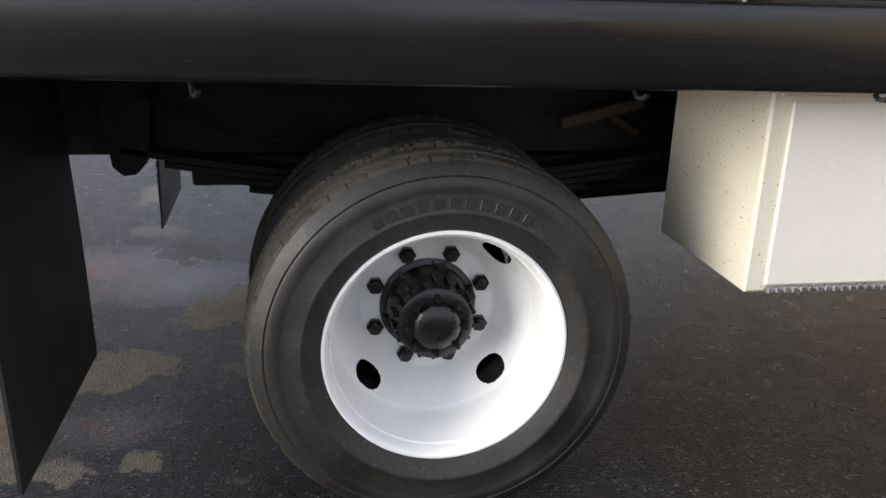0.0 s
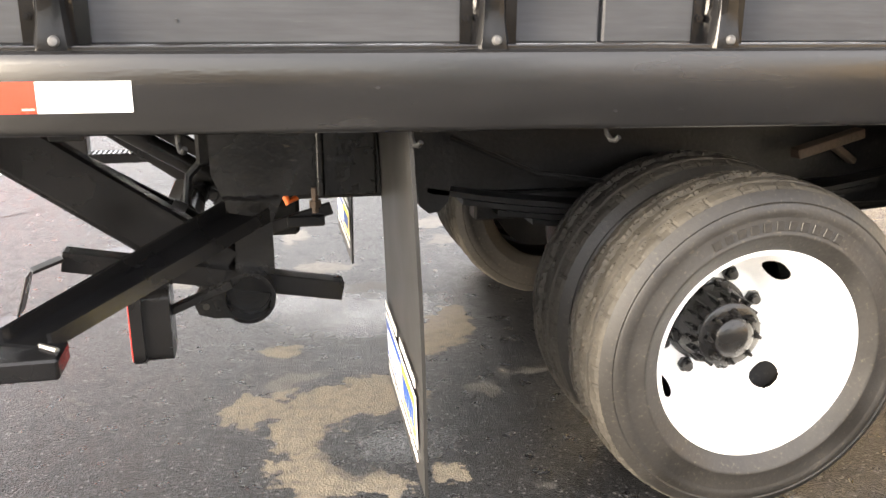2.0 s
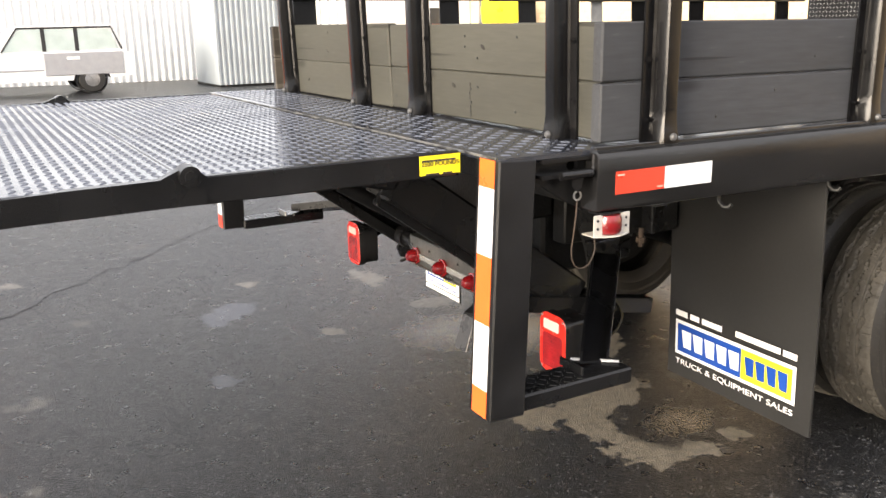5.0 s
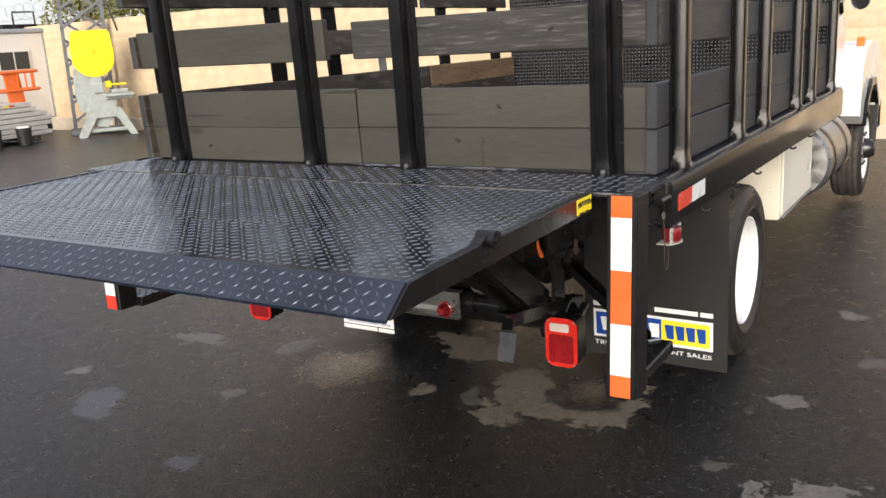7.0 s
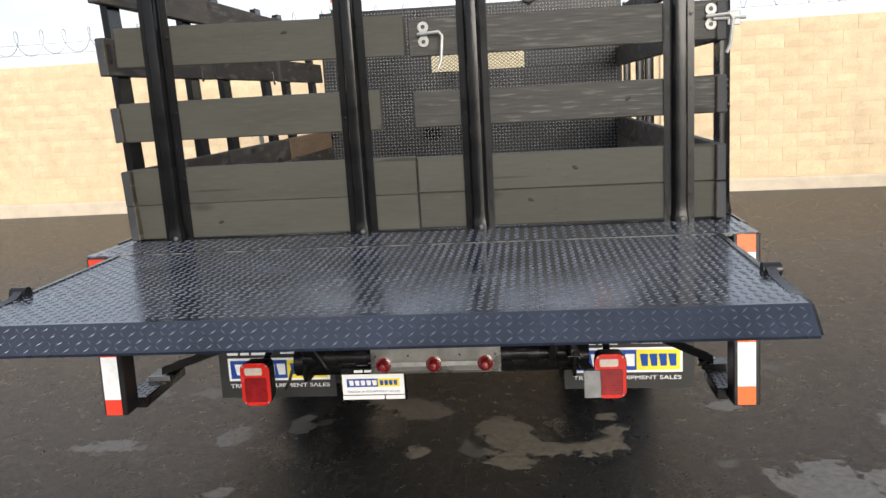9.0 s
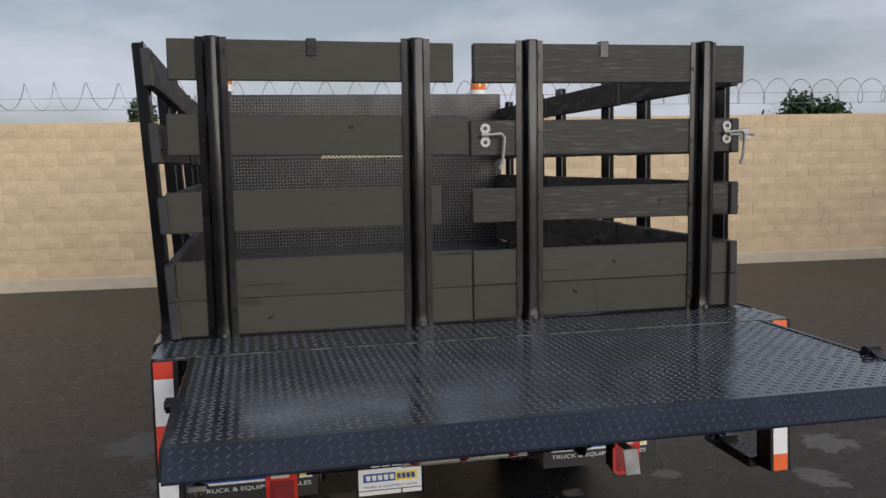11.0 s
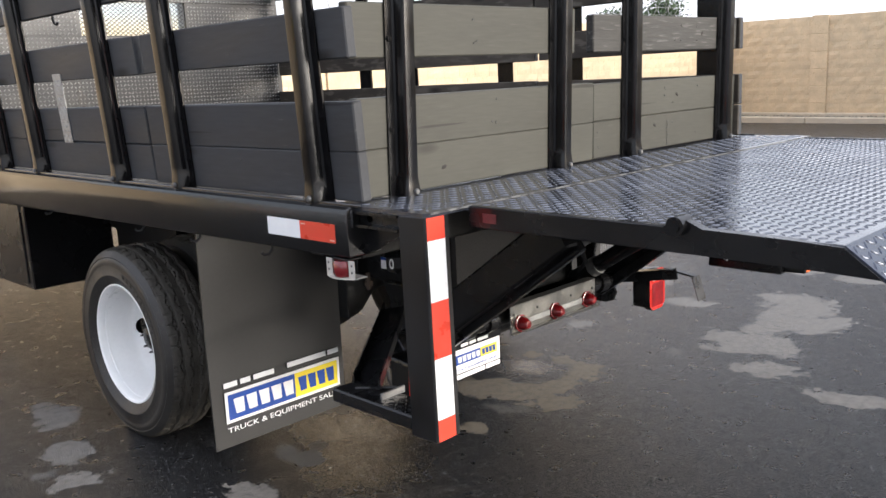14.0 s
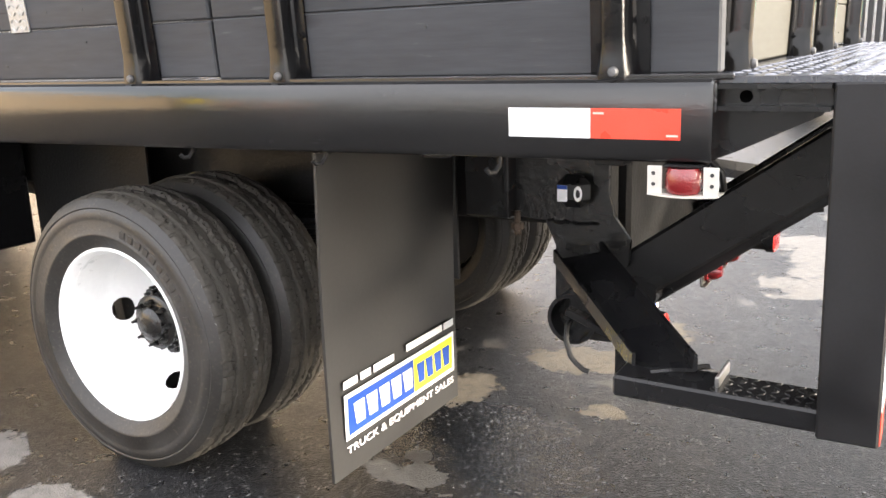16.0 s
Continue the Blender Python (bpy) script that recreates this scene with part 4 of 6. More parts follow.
nut = Form().rod([(0, 0.022, 0), (0, 0.002, 0)], 0.021, 6).rod([(0, 0.004, 0), (0, -0.014, 0)], [0.015, 0.013], 10).lathe([(0.0, 0.019), (0.024, 0.019), (0.024, 0.024), (0, 0.024)], 14)
NUT_MESH = mesh_of("wheel_nut", nut, HUB, 30)
BOLT_MESH = mesh_of("hub_bolt", Form().rod([(0, 0.006, 0), (0, -0.008, 0)], 0.0095, 6).rod([(0, -0.006, 0), (0, -0.026, 0)], [0.0065, 0.004], 8), HUB, 30)
FIN_MESH = mesh_of("hub_fin", Form().box((-0.004, 0.052, 0.080), (0.004, 0.118, 0.0985), 0.002), HUB, 30)
LUG_MESH = mesh_of("hub_lug", Form().box((-0.008, -0.012, -0.016), (0.008, 0.012, 0.016), 0.003), HUB, 30)
MARK_MESH = mesh_of("raised_mark", Form().box((-0.010, -0.0022, -0.011), (0.010, 0.001, 0.011), 0.001), TYRE, 30)
FRONT_RIM = mesh_of("front_rim", Form().lathe([(0.250, -0.086), (0.268, -0.112), (0.273, -0.115), (0.262, -0.108), (0.25, -0.08), (0.235, -0.05), (0.20, -0.07), (0.17, -0.10), (0.10, -0.105), (0.0, -0.105)], 64), WHITE, 40)
FRONT_HUB = mesh_of("front_hub", Form().lathe([(0.09, -0.10), (0.085, -0.15), (0.06, -0.19), (0.0, -0.195)], 24), HUB, 35)

WZ = 0.3935 + 1.787 * 0.0075
wheel_parts(truck, pose(1.785, -0.962, WZ, 0, 0, 0))
wheel_parts(truck, pose(1.830, 1.000, WZ, 0, 45, 180))
wheel_parts(truck, pose(5.95, -1.03, 0.408 + 5.95 * 0.0075), True, False)
wheel_parts(truck, pose(5.95, 1.03, 0.408 + 5.95 * 0.0075, 0, 0, 180), True, False)


# ---- mud flaps with printed signs ----
def sign_print(parent, x, y_left, y_right, z0, z1, phone=True, below=True, tip=Matrix.Identity(4)):
    """The printed panel seen from behind: blue and yellow field with plain marks, bars and a line of lettering."""
    w = y_left - y_right
    t = 0.0012
    part("white_panel", Form().box((x - t, y_right, z0), (x, y_left, z1), 0.0), SIGNW, parent, "white bordered sign panel", 0, tip)
    g = 0.012
    ys = y_left - w * 0.585
    part("blue_field", Form().box((x - 2 * t, ys, z0 + g), (x - t, y_left - g, z1 - g), 0.0), BLUE, parent, "blue sign field", 0, tip)
    part("yellow_field", Form().box((x - 2 * t, y_right + g, z0 + g), (x - t, ys, z1 - g), 0.0), YELLOW, parent, "yellow sign field", 0, tip)
    h = z1 - z0 - 2 * g

    def marks(n, a, b, material):
        cell = (a - b) / n
        for i in range(n):
            y1 = a - cell * (i + 0.10)
            y0 = y1 - cell * 0.64
            zl, zh, sl = z0 + g + h * 0.20, z0 + g + h * 0.80, h * 0.10
            fo = Form().add([(x - 3 * t, y1 + sl * -1, zl), (x - 3 * t, y0 - sl, zl), (x - 3 * t, y0 - sl * 2 + sl, zh), (x - 3 * t, y1, zh),
                             (x - 2 * t, y1 + sl * -1, zl), (x - 2 * t, y0 - sl, zl), (x - 2 * t, y0 - sl * 2 + sl, zh), (x - 2 * t, y1, zh)],
                            [(0, 1, 2, 3), (7, 6, 5, 4), (0, 4, 5, 1), (1, 5, 6, 2), (2, 6, 7, 3), (3, 7, 4, 0)])
            part("plain_mark", fo, material, parent, smooth=0, m=tip)
    marks(5, y_left - g - w * 0.03, ys + w * 0.01, SIGNW)
    marks(4, ys - w * 0.02, y_right + g + w * 0.03, BLUE)
    if phone:
        u = w * 0.415
        for a, b in ((0, 0.26), (0.32, 0.52), (0.58, 1.0)):
            part("plain_bar", Form().box((x - t, y_left - u * b, z1 + 0.016), (x, y_left - u * a, z1 + 0.036), 0.0), SIGNW, parent, smooth=0, m=tip)
        for a, b in ((0.53, 0.88), (0.90, 1.0)):
            part("plain_bar", Form().box((x - t, y_left - w * b, z1 + 0.020), (x, y_left - w * a, z1 + 0.040), 0.0), SIGNW, parent, smooth=0, m=tip)
    if below:
        me = lettering("TRUCK & EQUIPMENT SALES", 0.023, w * 0.985, SIGNW)
        part("printed_words", me, SIGNW, parent, "white printed words TRUCK & EQUIPMENT SALES", m=tip @ pose(x - 0.0010, y_left - w * 0.005, z0 - 0.040, 0, 0, -90))


for s, ya, yb, zb, lg in ((-1, -0.565, -1.184, 0.199, (-0.606, -1.128, 0.283, 0.410)), (1, 1.188, 0.585, 0.176, (1.139, 0.612, 0.268, 0.388))):
    fo, rows = Form(), []
    # the flap leans a little forward towards its foot, and its inner edge stands forward of the outer one
    lean, turn = (0.034, 0.018) if s < 0 else (0.012, -0.004)
    base = 0.944 if s < 0 else 0.990
    for k in range(15):
        z = 0.985 - (0.985 - zb) * k / 14
        x = base + lean * (k / 14 - 1) + 0.006 * math.sin(k / 14 * 3.1)
        ym = (ya + yb) / 2
        rows.append([(x - 0.004 + turn * abs(abs(y) - abs(yb if s < 0 else ya)) / 0.6 + e, y, z) for y, e in ((ya, 0), (ya, 0.008), (ym, 0.009), (yb, 0.008), (yb, 0), (ym, 0.001))])
    fo.strip(rows)
    fl = part("mud_flap", fo, FLAP, truck, "black rubber mud flap printed with a blue and yellow sign")
    k, y_ref = (turn / 0.6, yb) if s < 0 else (-turn / 0.6, ya)
    tip = pose(base - 0.0062 - k * y_ref, 0, zb, 0, -math.degrees(lean / (0.985 - zb)), -math.degrees(k)) @ Matrix.Translation((0, 0, -zb))
    sign_print(fl, 0.0, *lg, tip=tip)
    part("flap_bracket", Form().box((0.930, yb, 0.985), (0.965, ya, 1.01), 0.003), UNDER, truck)

# ---- tool boxes ----
bx = Form().box((2.437, -1.090, 0.523), (3.43, -0.645, 0.985), 0.006)
tb = part("tool_box", bx, CREAM, truck, "cream-white steel side tool box with rust specks")
part("door", Form().box((2.482, -1.098, 0.541), (3.40, -1.089, 0.945), 0.004), DOORC, tb)
fo = Form().rod([(2.484, -1.100, 0.533), (3.39, -1.100, 0.533)], 0.006, 8)
part("hinge", fo, STEEL, tb, "worn steel piano hinge")
for i in range(45):
    x = 2.486 + i * 0.0198
    part("hinge_knuckle", Form().box((x, -1.107, 0.526), (x + 0.014, -1.094, 0.540), 0.002), STEEL, tb)
part("rain_gutter", Form().box((2.452, -1.103, 0.955), (3.42, -1.089, 0.963), 0.002), CREAM, tb)
bl = part("tool_box", Form().box((2.85, 0.64, 0.500), (4.05, 1.085, 0.985), 0.006), BLACK, truck, "black steel side tool box")
part("door", Form().box((2.90, 1.084, 0.53), (4.0, 1.092, 0.95), 0.004), BLACK, bl)
part("paper_tag", Form().box((3.30, 1.093, 0.80), (3.36, 1.095, 0.90), 0.0), WHITET, bl, "small white tag")
tk = Form().lathe([(0, -0.52), (0.23, -0.52), (0.25, -0.50), (0.25, 0.50), (0.23, 0.52), (0, 0.52)], 32, pose(4.15, -0.93, 0.66, 0, 0, 90))
tank = part("fuel_tank", tk, STEEL, truck, "round bare metal fuel tank")
for x in (3.85, 4.40):
    part("strap", Form().lathe([(0.252, -0.03), (0.257, -0.03), (0.257, 0.03), (0.252, 0.03)], 32, pose(x, -0.93, 0.66, 0, 0, 90), True), BLACK, tank)
for s in (-1, 1):
    part("cab_step", Form().box((4.55, s * 1.0 - 0.12, 0.46), (5.15, s * 1.0 + 0.12, 0.50), 0.01), BLACK, truck)
    part("step_hanger", Form().box((4.60, s * 0.9 - 0.02, 0.48), (5.10, s * 0.9 + 0.02, 0.92), 0.01), BLACK, truck)
    part("cab_skirt", Form().box((4.45, s * 0.98 - 0.03, 0.55), (5.40, s * 0.98 + 0.03, 1.05), 0.01), BLACK, truck)

# ---- cab ----
cab = part("cab", Form().box((3.90, -1.02, 1.0), (5.30, 1.02, 1.62), 0.05), CABW, truck, "white truck cab behind the headboard")
part("roof", Form().box((3.90, -1.0, 2.16), (5.05, 1.0, 2.26), 0.05), CABW, cab)
for y in (-1.0, 1.0):
    part("rear_pillar", Form().box((3.90, min(y, y * 0.5), 1.6), (3.97, max(y, y * 0.5), 2.2), 0.02), CABW, cab)
    part("front_pillar", Form().beam((5.30, y * 0.97, 1.6), (5.03, y * 0.95, 2.18), 0.06, 0.06, 0.02), BLACK, cab)
part("rear_pillar", Form().box((3.90, -0.5, 1.6), (3.97, 0.5, 1.80), 0.02), CABW, cab)
part("hood", Form().prism([(5.25, 1.0), (5.25, 1.60), (6.2, 1.48), (6.95, 1.36), (7.0, 1.0)], 1, -0.72, 0.72), CABW, cab)
for s in (-1, 1):
    pts = [(5.30, 0.80), (5.32, 1.20), (5.55, 1.34), (6.1, 1.38), (6.6, 1.30), (6.85, 1.10), (6.9, 0.75), (6.45, 0.72), (6.30, 0.92), (5.95, 1.0), (5.60, 0.92), (5.45, 0.72)]
    fd = part("fender", Form().prism(pts, 1, min(s * 0.70, s * 1.16), max(s * 0.70, s * 1.16)), CABW, cab, "white front fender")
    part("fender_lamp", Form().box((5.58, s * 1.10 - 0.03, 1.335), (5.68, s * 1.10 + 0.03, 1.42), 0.012), AMBER, fd, "amber turn lamp")
    part("wheel_flare", Form().prism([(6.33, 0.45), (6.40, 0.8), (6.1, 1.0), (5.8, 1.0), (5.5, 0.8), (5.45, 0.7), (5.55, 0.9), (5.8, 1.06), (6.1, 1.06), (6.46, 0.82)], 1, min(s * 1.1, s * 1.19), max(s * 1.1, s * 1.19)), BLACK, fd)
    my = s * 1.17
    loop = [(4.80, my + 0.085 * c, 2.01 + 0.225 * d) for c, d in ((-1, -0.85), (-0.8, -1), (0.8, -1), (1, -0.85), (1, 0.85), (0.8, 1), (-0.8, 1), (-1, 0.85), (-1, -0.85))]
    mr = part("side_mirror", Form().rod(loop, 0.012, 8), CHROME, cab, "side mirror in a chrome tubular loop")
    part("mirror_face", Form().box((4.797, my - 0.078, 1.795), (4.806, my + 0.078, 2.225), 0.002), GLASS, mr, "dark reflecting mirror face")
    part("round_mirror", Form().lathe([(0, -0.01), (0.06, -0.01), (0.068, 0.0), (0.05, 0.03), (0, 0.035)], 20, pose(4.80, my, 1.70, 0, 0, -90)), CHROME, mr)
    part("mirror_arm", Form().rod([(4.95, s * 1.02, 2.15), (4.80, my, 2.235)], 0.010, 8), STEEL, mr)
    part("mirror_arm", Form().rod([(4.95, s * 1.02, 1.70), (4.80, my, 1.785)], 0.010, 8), STEEL, mr)
part("bumper", Form().box((7.0, -1.15, 0.5), (7.12, 1.15, 0.8), 0.03), BLACK, cab)

# ---- headboard ----
hb = part("headboard", Form().box((3.70, -1.16, 1.13), (3.722, 1.16, 1.83), 0.003), HEADM, truck, "black diamond-plate headboard with a meshed window")
part("upper_sheet", Form().box((3.70, -1.16, 2.04), (3.722, 1.16, 2.325), 0.003), HEADM, hb)
part("side_sheet", Form().box((3.70, 0.30, 1.83), (3.722, 1.16, 2.04), 0.0), HEADM, hb)
part("side_sheet", Form().box((3.70, -1.16, 1.83), (3.722, -0.42, 2.04), 0.0), HEADM, hb)
for z0, z1, ya, yb in ((1.14, 1.83, -1.15, 1.15), (2.04, 2.32, -1.15, 1.15), (1.83, 2.04, 0.31, 1.15), (1.83, 2.04, -1.15, -0.43)):
    fo = lugs((3.6995, yb, z0), (0, -1, 0), (0, 0, 1), int((yb - ya) / 0.0245), int((z1 - z0) / 0.0245), 0.0245, 0.0225, 0.0068, 0.0026)
    part("tread_relief", raw_mesh("tread_relief", fo, HLUG), None, hb)["kind"] = "stuff"
fo = Form()
for k in range(-10, 36):
    for d in (1, -1):
        y0 = 0.42 - k * 0.034
        a, b = (y0, 1.83), (y0 - d * 0.28, 2.04)
        if d < 0:
            a, b = (y0 - 0.28, 1.83), (y0, 2.04)
        lo, hi = -0.42, 0.30
        q = []
        for t in (0.0, 1.0):
            q.append((a[0] + (b[0] - a[0]) * t, a[1] + (b[1] - a[1]) * t))
        (ya, za), (yb, zb) = q
        t0, t1 = 0.0, 1.0
        dy = yb - ya
        for lim, sign in ((lo, 1), (hi, -1)):
            f0, f1 = sign * (ya - lim), sign * (yb - lim)
            if f0 < 0 and f1 < 0:
                t0, t1 = 1, 0
            elif f0 < 0:
                t0 = max(t0, f0 / (f0 - f1))
            elif f1 < 0:
                t1 = min(t1, f0 / (f0 - f1))
        if t1 - t0 > 0.02:
            fo.beam((3.711, ya + dy * t0, za + (zb - za) * t0), (3.711, ya + dy * t1, za + (zb - za) * t1), 0.004, 0.004, 0.0, (1, 0, 0))
part("window_mesh", fo, BLACK, hb, "black expanded metal window guard", smooth=0)
part("window_pane", Form().box((3.925, -0.5, 1.80), (3.931, 0.5, 2.17), 0.0), WINDOWF, cab, "pale rear window glass", 0).visible_shadow = False
for y, z in ((1.02, 2.335), (-1.0, 2.29)):
    bc = part("beacon", Form().lathe([(0, 0), (0.075, 0.0), (0.075, 0.05), (0.06, 0.055), (0, 0.055)], 24, pose(3.80, y, z + 0.02, 90)), SIGNW, truck, "amber warning beacon on a white base")
    part("dome", Form().lathe([(0.062, 0.055), (0.064, 0.06), (0.056, 0.15), (0.045, 0.165), (0, 0.17)], 24, pose(3.80, y, z + 0.02, 90)), AMBER, bc, "orange ribbed dome")
    part("beacon_bracket", Form().box((3.72, y - 0.05, z - 0.02), (3.85, y + 0.05, z + 0.0185), 0.003), BLACK, bc)
wl_ = part("work_lamp", Form().lathe([(0.036, 0.0), (0.075, 0.0), (0.08, 0.01), (0.075, 0.06), (0.03, 0.09), (0, 0.09)], 24, pose(3.66, -0.47, 2.385, 0, 0, -90)), BLACK, truck, "round work lamp on the headboard")
part("lamp_glass", Form().lathe([(0.0, 0.004), (0.036, 0.004), (0.036, 0.008), (0, 0.008)], 24, pose(3.66, -0.47, 2.385, 0, 0, -90)), SIGNW, wl_, "pale lamp glass")
part("lamp_stalk", Form().rod([(3.70, -0.47, 2.29), (3.70, -0.47, 2.33)], 0.012, 8), BLACK, wl_)

# ---- stake racks ----
def stake_form(h=1.10):
    """Hat-section steel stake, flanges on local y = 0, rib towards -y, its foot flared into the pocket."""
    base = [(-0.055, 0.0), (-0.055, -0.006), (-0.031, -0.007), (-0.026, -0.012), (-0.0235, -0.038), (-0.018, -0.046), (-0.010, -0.0475),
            (0.010, -0.0475), (0.018, -0.046), (0.0235, -0.038), (0.026, -0.012), (0.031, -0.007), (0.055, -0.006), (0.055, 0.0)]
    rings = []
    for z, wide, deep in ((-0.012, 1.30, 1.10), (0.010, 1.28, 1.12), (0.028, 1.16, 1.06), (0.055, 1.03, 1.0), (0.075, 1.0, 1.0), (h * 0.5, 1.0, 1.0), (h - 0.006, 1.0, 1.0), (h, 0.97, 0.95)):
        ring = []
        for x, y in base:
            k = wide if abs(x) < 0.03 else 1.0
            ring.append((x * k, y * (deep if y < -0.01 else 1), z))
        rings.append(ring)
    return Form().strip(rings)


STAKE_MESH = mesh_of("stake", stake_form(), STAKE, 32)
SBOLT = mesh_of("bolt", Form().rod([(0, 0.0, 0), (0, -0.006, 0)], 0.0085, 6).rod([(0, -0.005, 0), (0, -0.010, 0)], [0.005, 0.004], 6), STAKE, 30)
FBOLT = mesh_of("foot_bolt", Form().lathe([(0.0, 0.0), (0.010, 0.0), (0.010, -0.003), (0.007, -0.008), (0.0, -0.009)], 10), FOOTB, 40)


def rack(name, label, m, length, stakes, boards, material, inner=None, seed=1, upper=None, odd=None, skew=(0, 0, 0, 0, 0)):
    """A panel along local x, outer faces on local y = 0 towards -y. boards: (z0, z1, x0, x1) in the panel."""
    rng = random.Random(seed)
    thing = root(name, label, "stake rack", m, group="stake racks round the bed")
    for tilt, (z0, z1, x0, x1) in zip(skew, boards):
        a, b = rng.uniform(-0.003, 0.003), rng.uniform(-0.003, 0.003)
        hang = pose(x0, 0, z0, 0, tilt, 0) @ Matrix.Translation((-x0, 0, -z0)) if tilt else None
        fo = Form().box((x0, 0.001 + a * 0.3, z0 + a), (x1, 0.036, z1 + b), 0.004, hang)
        ob = part("board", fo, upper if upper and z0 > 0.35 else material, thing, smooth=0)
        if inner:
            ob.data.materials.append(odd if odd and 0.1 < z0 < 0.2 else inner)
            for p in ob.data.polygons:
                if p.normal.y > 0.5:
                    p.material_index = 1
        for x in stakes:
            for dz in (0.3, 0.72):
                if rng.random() < 0.72:
                    continue
                n = new("nail", NAIL)
                n.parent = ob
                n.matrix_local = Matrix.Translation((x + rng.choice((-0.43, 0.40)) * 0.5 + rng.uniform(-0.02, 0.02), 0.0005, z0 + (z1 - z0) * dz))
                if not x0 + 0.02 < n.location.x < x1 - 0.02:
                    n.location.x = (x0 + x1) / 2
    for x in stakes:
        st = new("stake", STAKE_MESH)
        st.parent = thing
        st["label"] = "glossy black steel stake"
        st.matrix_local = Matrix.Translation((x, 0, 0))
        for z0, z1, x0, x1 in boards:
            for sx, dz in ((-0.043, 0.35), (0.043, 0.68)):
                b = new("bolt", SBOLT)
                b.parent = st
                b.matrix_local = Matrix.Translation((sx, -0.006, z0 + (z1 - z0) * dz))
        fb = new("foot_bolt", FBOLT)
        fb.parent = st
        fb.matrix_local = Matrix.Translation((0.004, -0.0525, 0.012))
    return thing


NAIL = mesh_of("nail", Form().rod([(0, 0.0, 0), (0, -0.0016, 0)], 0.0035, 6), INKB, 30)
Z1, Z2, Z3 = 0.004, 0.142, 0.282
SL = ((0.392, 0.528), (0.652, 0.790), (0.925, 1.055))
SL_LEFT = ((0.392, 0.540), (0.680, 0.826), (0.945, 1.095))
SL_RIGHT = ((0.392, 0.528), (0.652, 0.795), (0.940, 1.090))


def boards_for(x0, x1, slots, at=SL):
    rows = [(Z1, Z2 - 0.002, x0, x1), (Z2, Z3, x0, x1)]
    return rows + [(a, b, x0 + p, x1 + q) for (a, b), (p, q) in zip(at, slots)]


# rear gates: left gate then right gate, seen from behind
rear_x = 0.151
gl = rack("rear_gate", "olive-grey plank rear gate on black steel stakes", TILT @ pose(rear_x, 1.130, BED, 0, 0, -90) @ Matrix.Rotation(radians(2.2), 4, "X"), 1.13,
          (0.165, 0.912), boards_for(0.0, 1.130, ((-0.02, -0.12), (-0.005, -0.015), (0.010, -0.07)), SL_LEFT), WOOD_R, WOOD_W, 3, skew=(0, 0, 0, 0.9, 0.5))
gr = rack("rear_gate", "olive-grey plank rear gate with steel latches", TILT @ pose(rear_x, -0.002, BED, 0, 0, -90) @ Matrix.Rotation(radians(1.2), 4, "X"), 1.13,
          (0.236, 0.982), boards_for(0.002, 1.135, ((0.0, 0.02), (-0.005, 0.02), (0.01, 0.035)), SL_RIGHT), WOOD_R, WOOD_W, 5, WOOD_G)


def latch(parent, x, z):
    """Galvanised plate with a turned-down lever, on the outer face."""
    lt = part("latch", Form().box((x - 0.014, -0.006, z - 0.028), (x + 0.014, 0.0, z + 0.028), 0.002).rod([(x, 0.0, z + 0.026), (x, -0.0062, z + 0.026)], 0.020, 16).rod([(x, 0.0, z - 0.026), (x, -0.0062, z - 0.026)], 0.020, 16), LATCHM, parent, "galvanised latch with a cranked lever")
    part("lever", Form().rod([(x - 0.02, -0.02, z), (x + 0.06, -0.024, z + 0.005), (x + 0.072, -0.024, z - 0.01), (x + 0.064, -0.026, z - 0.10), (x + 0.05, -0.030, z - 0.13)], 0.0065, 8), LATCHM, lt)
    for dz in (-0.027, 0.027):
        part("screw_hole", Form().rod([(x, -0.0060, z + dz), (x, -0.0085, z + dz)], 0.008, 10), INKB, lt)


latch(gr, 0.055, 0.735)
latch(gr, 1.095, 0.735)
part("keeper", Form().box((1.15, -0.02, 0.70), (1.195, -0.012, 0.75), 0.003).rod([(1.10, -0.016, 0.725), (1.215, -0.016, 0.725)], 0.006, 8), LATCHM, gr)
part("keeper", Form().box((-0.055, -0.02, 0.70), (-0.012, -0.012, 0.77), 0.003), BLACK, gl)

KNOT = mesh_of("knot", Form().lathe([(0.0, -0.0010), (0.006, -0.0010), (0.009, 0.0)], 9, Matrix.Diagonal((1.4, 1, 0.7, 1))), KNOTM, 0)
rng = random.Random(31)
for gate_, rows in ((gl, ((0.511, 0.706, 0.785, 6), (0.585, 0.180, 0.255, 2), (0.523, 0.985, 1.03, 2), (0.48, 0.43, 0.50, 2))), (gr, ((0.527, 0.018, 0.108, 8), (0.504, 0.215, 0.245, 2), (1.155, 0.40, 0.51, 6), (0.62, 0.43, 0.49, 2)))):
    for x, z0, z1, n in rows:
        for k in range(n):
            nl = new("nail", NAIL)
            nl.parent = gate_
            nl.matrix_local = Matrix.Translation((x + rng.uniform(-0.004, 0.004), -0.0004, z0 + (z1 - z0) * k / (n - 1)))
for gate_, x, z in ((gl, 0.663, 0.773), (gl, 0.34, 0.062), (gr, 0.43, 0.10), (gr, 0.60, 0.215), (gr, 0.80, 0.46)):
    kn = new("knot", KNOT)
    kn.parent = gate_
    kn.matrix_local = pose(x, -0.0004, z, 0, rng.uniform(-30, 30), 0)
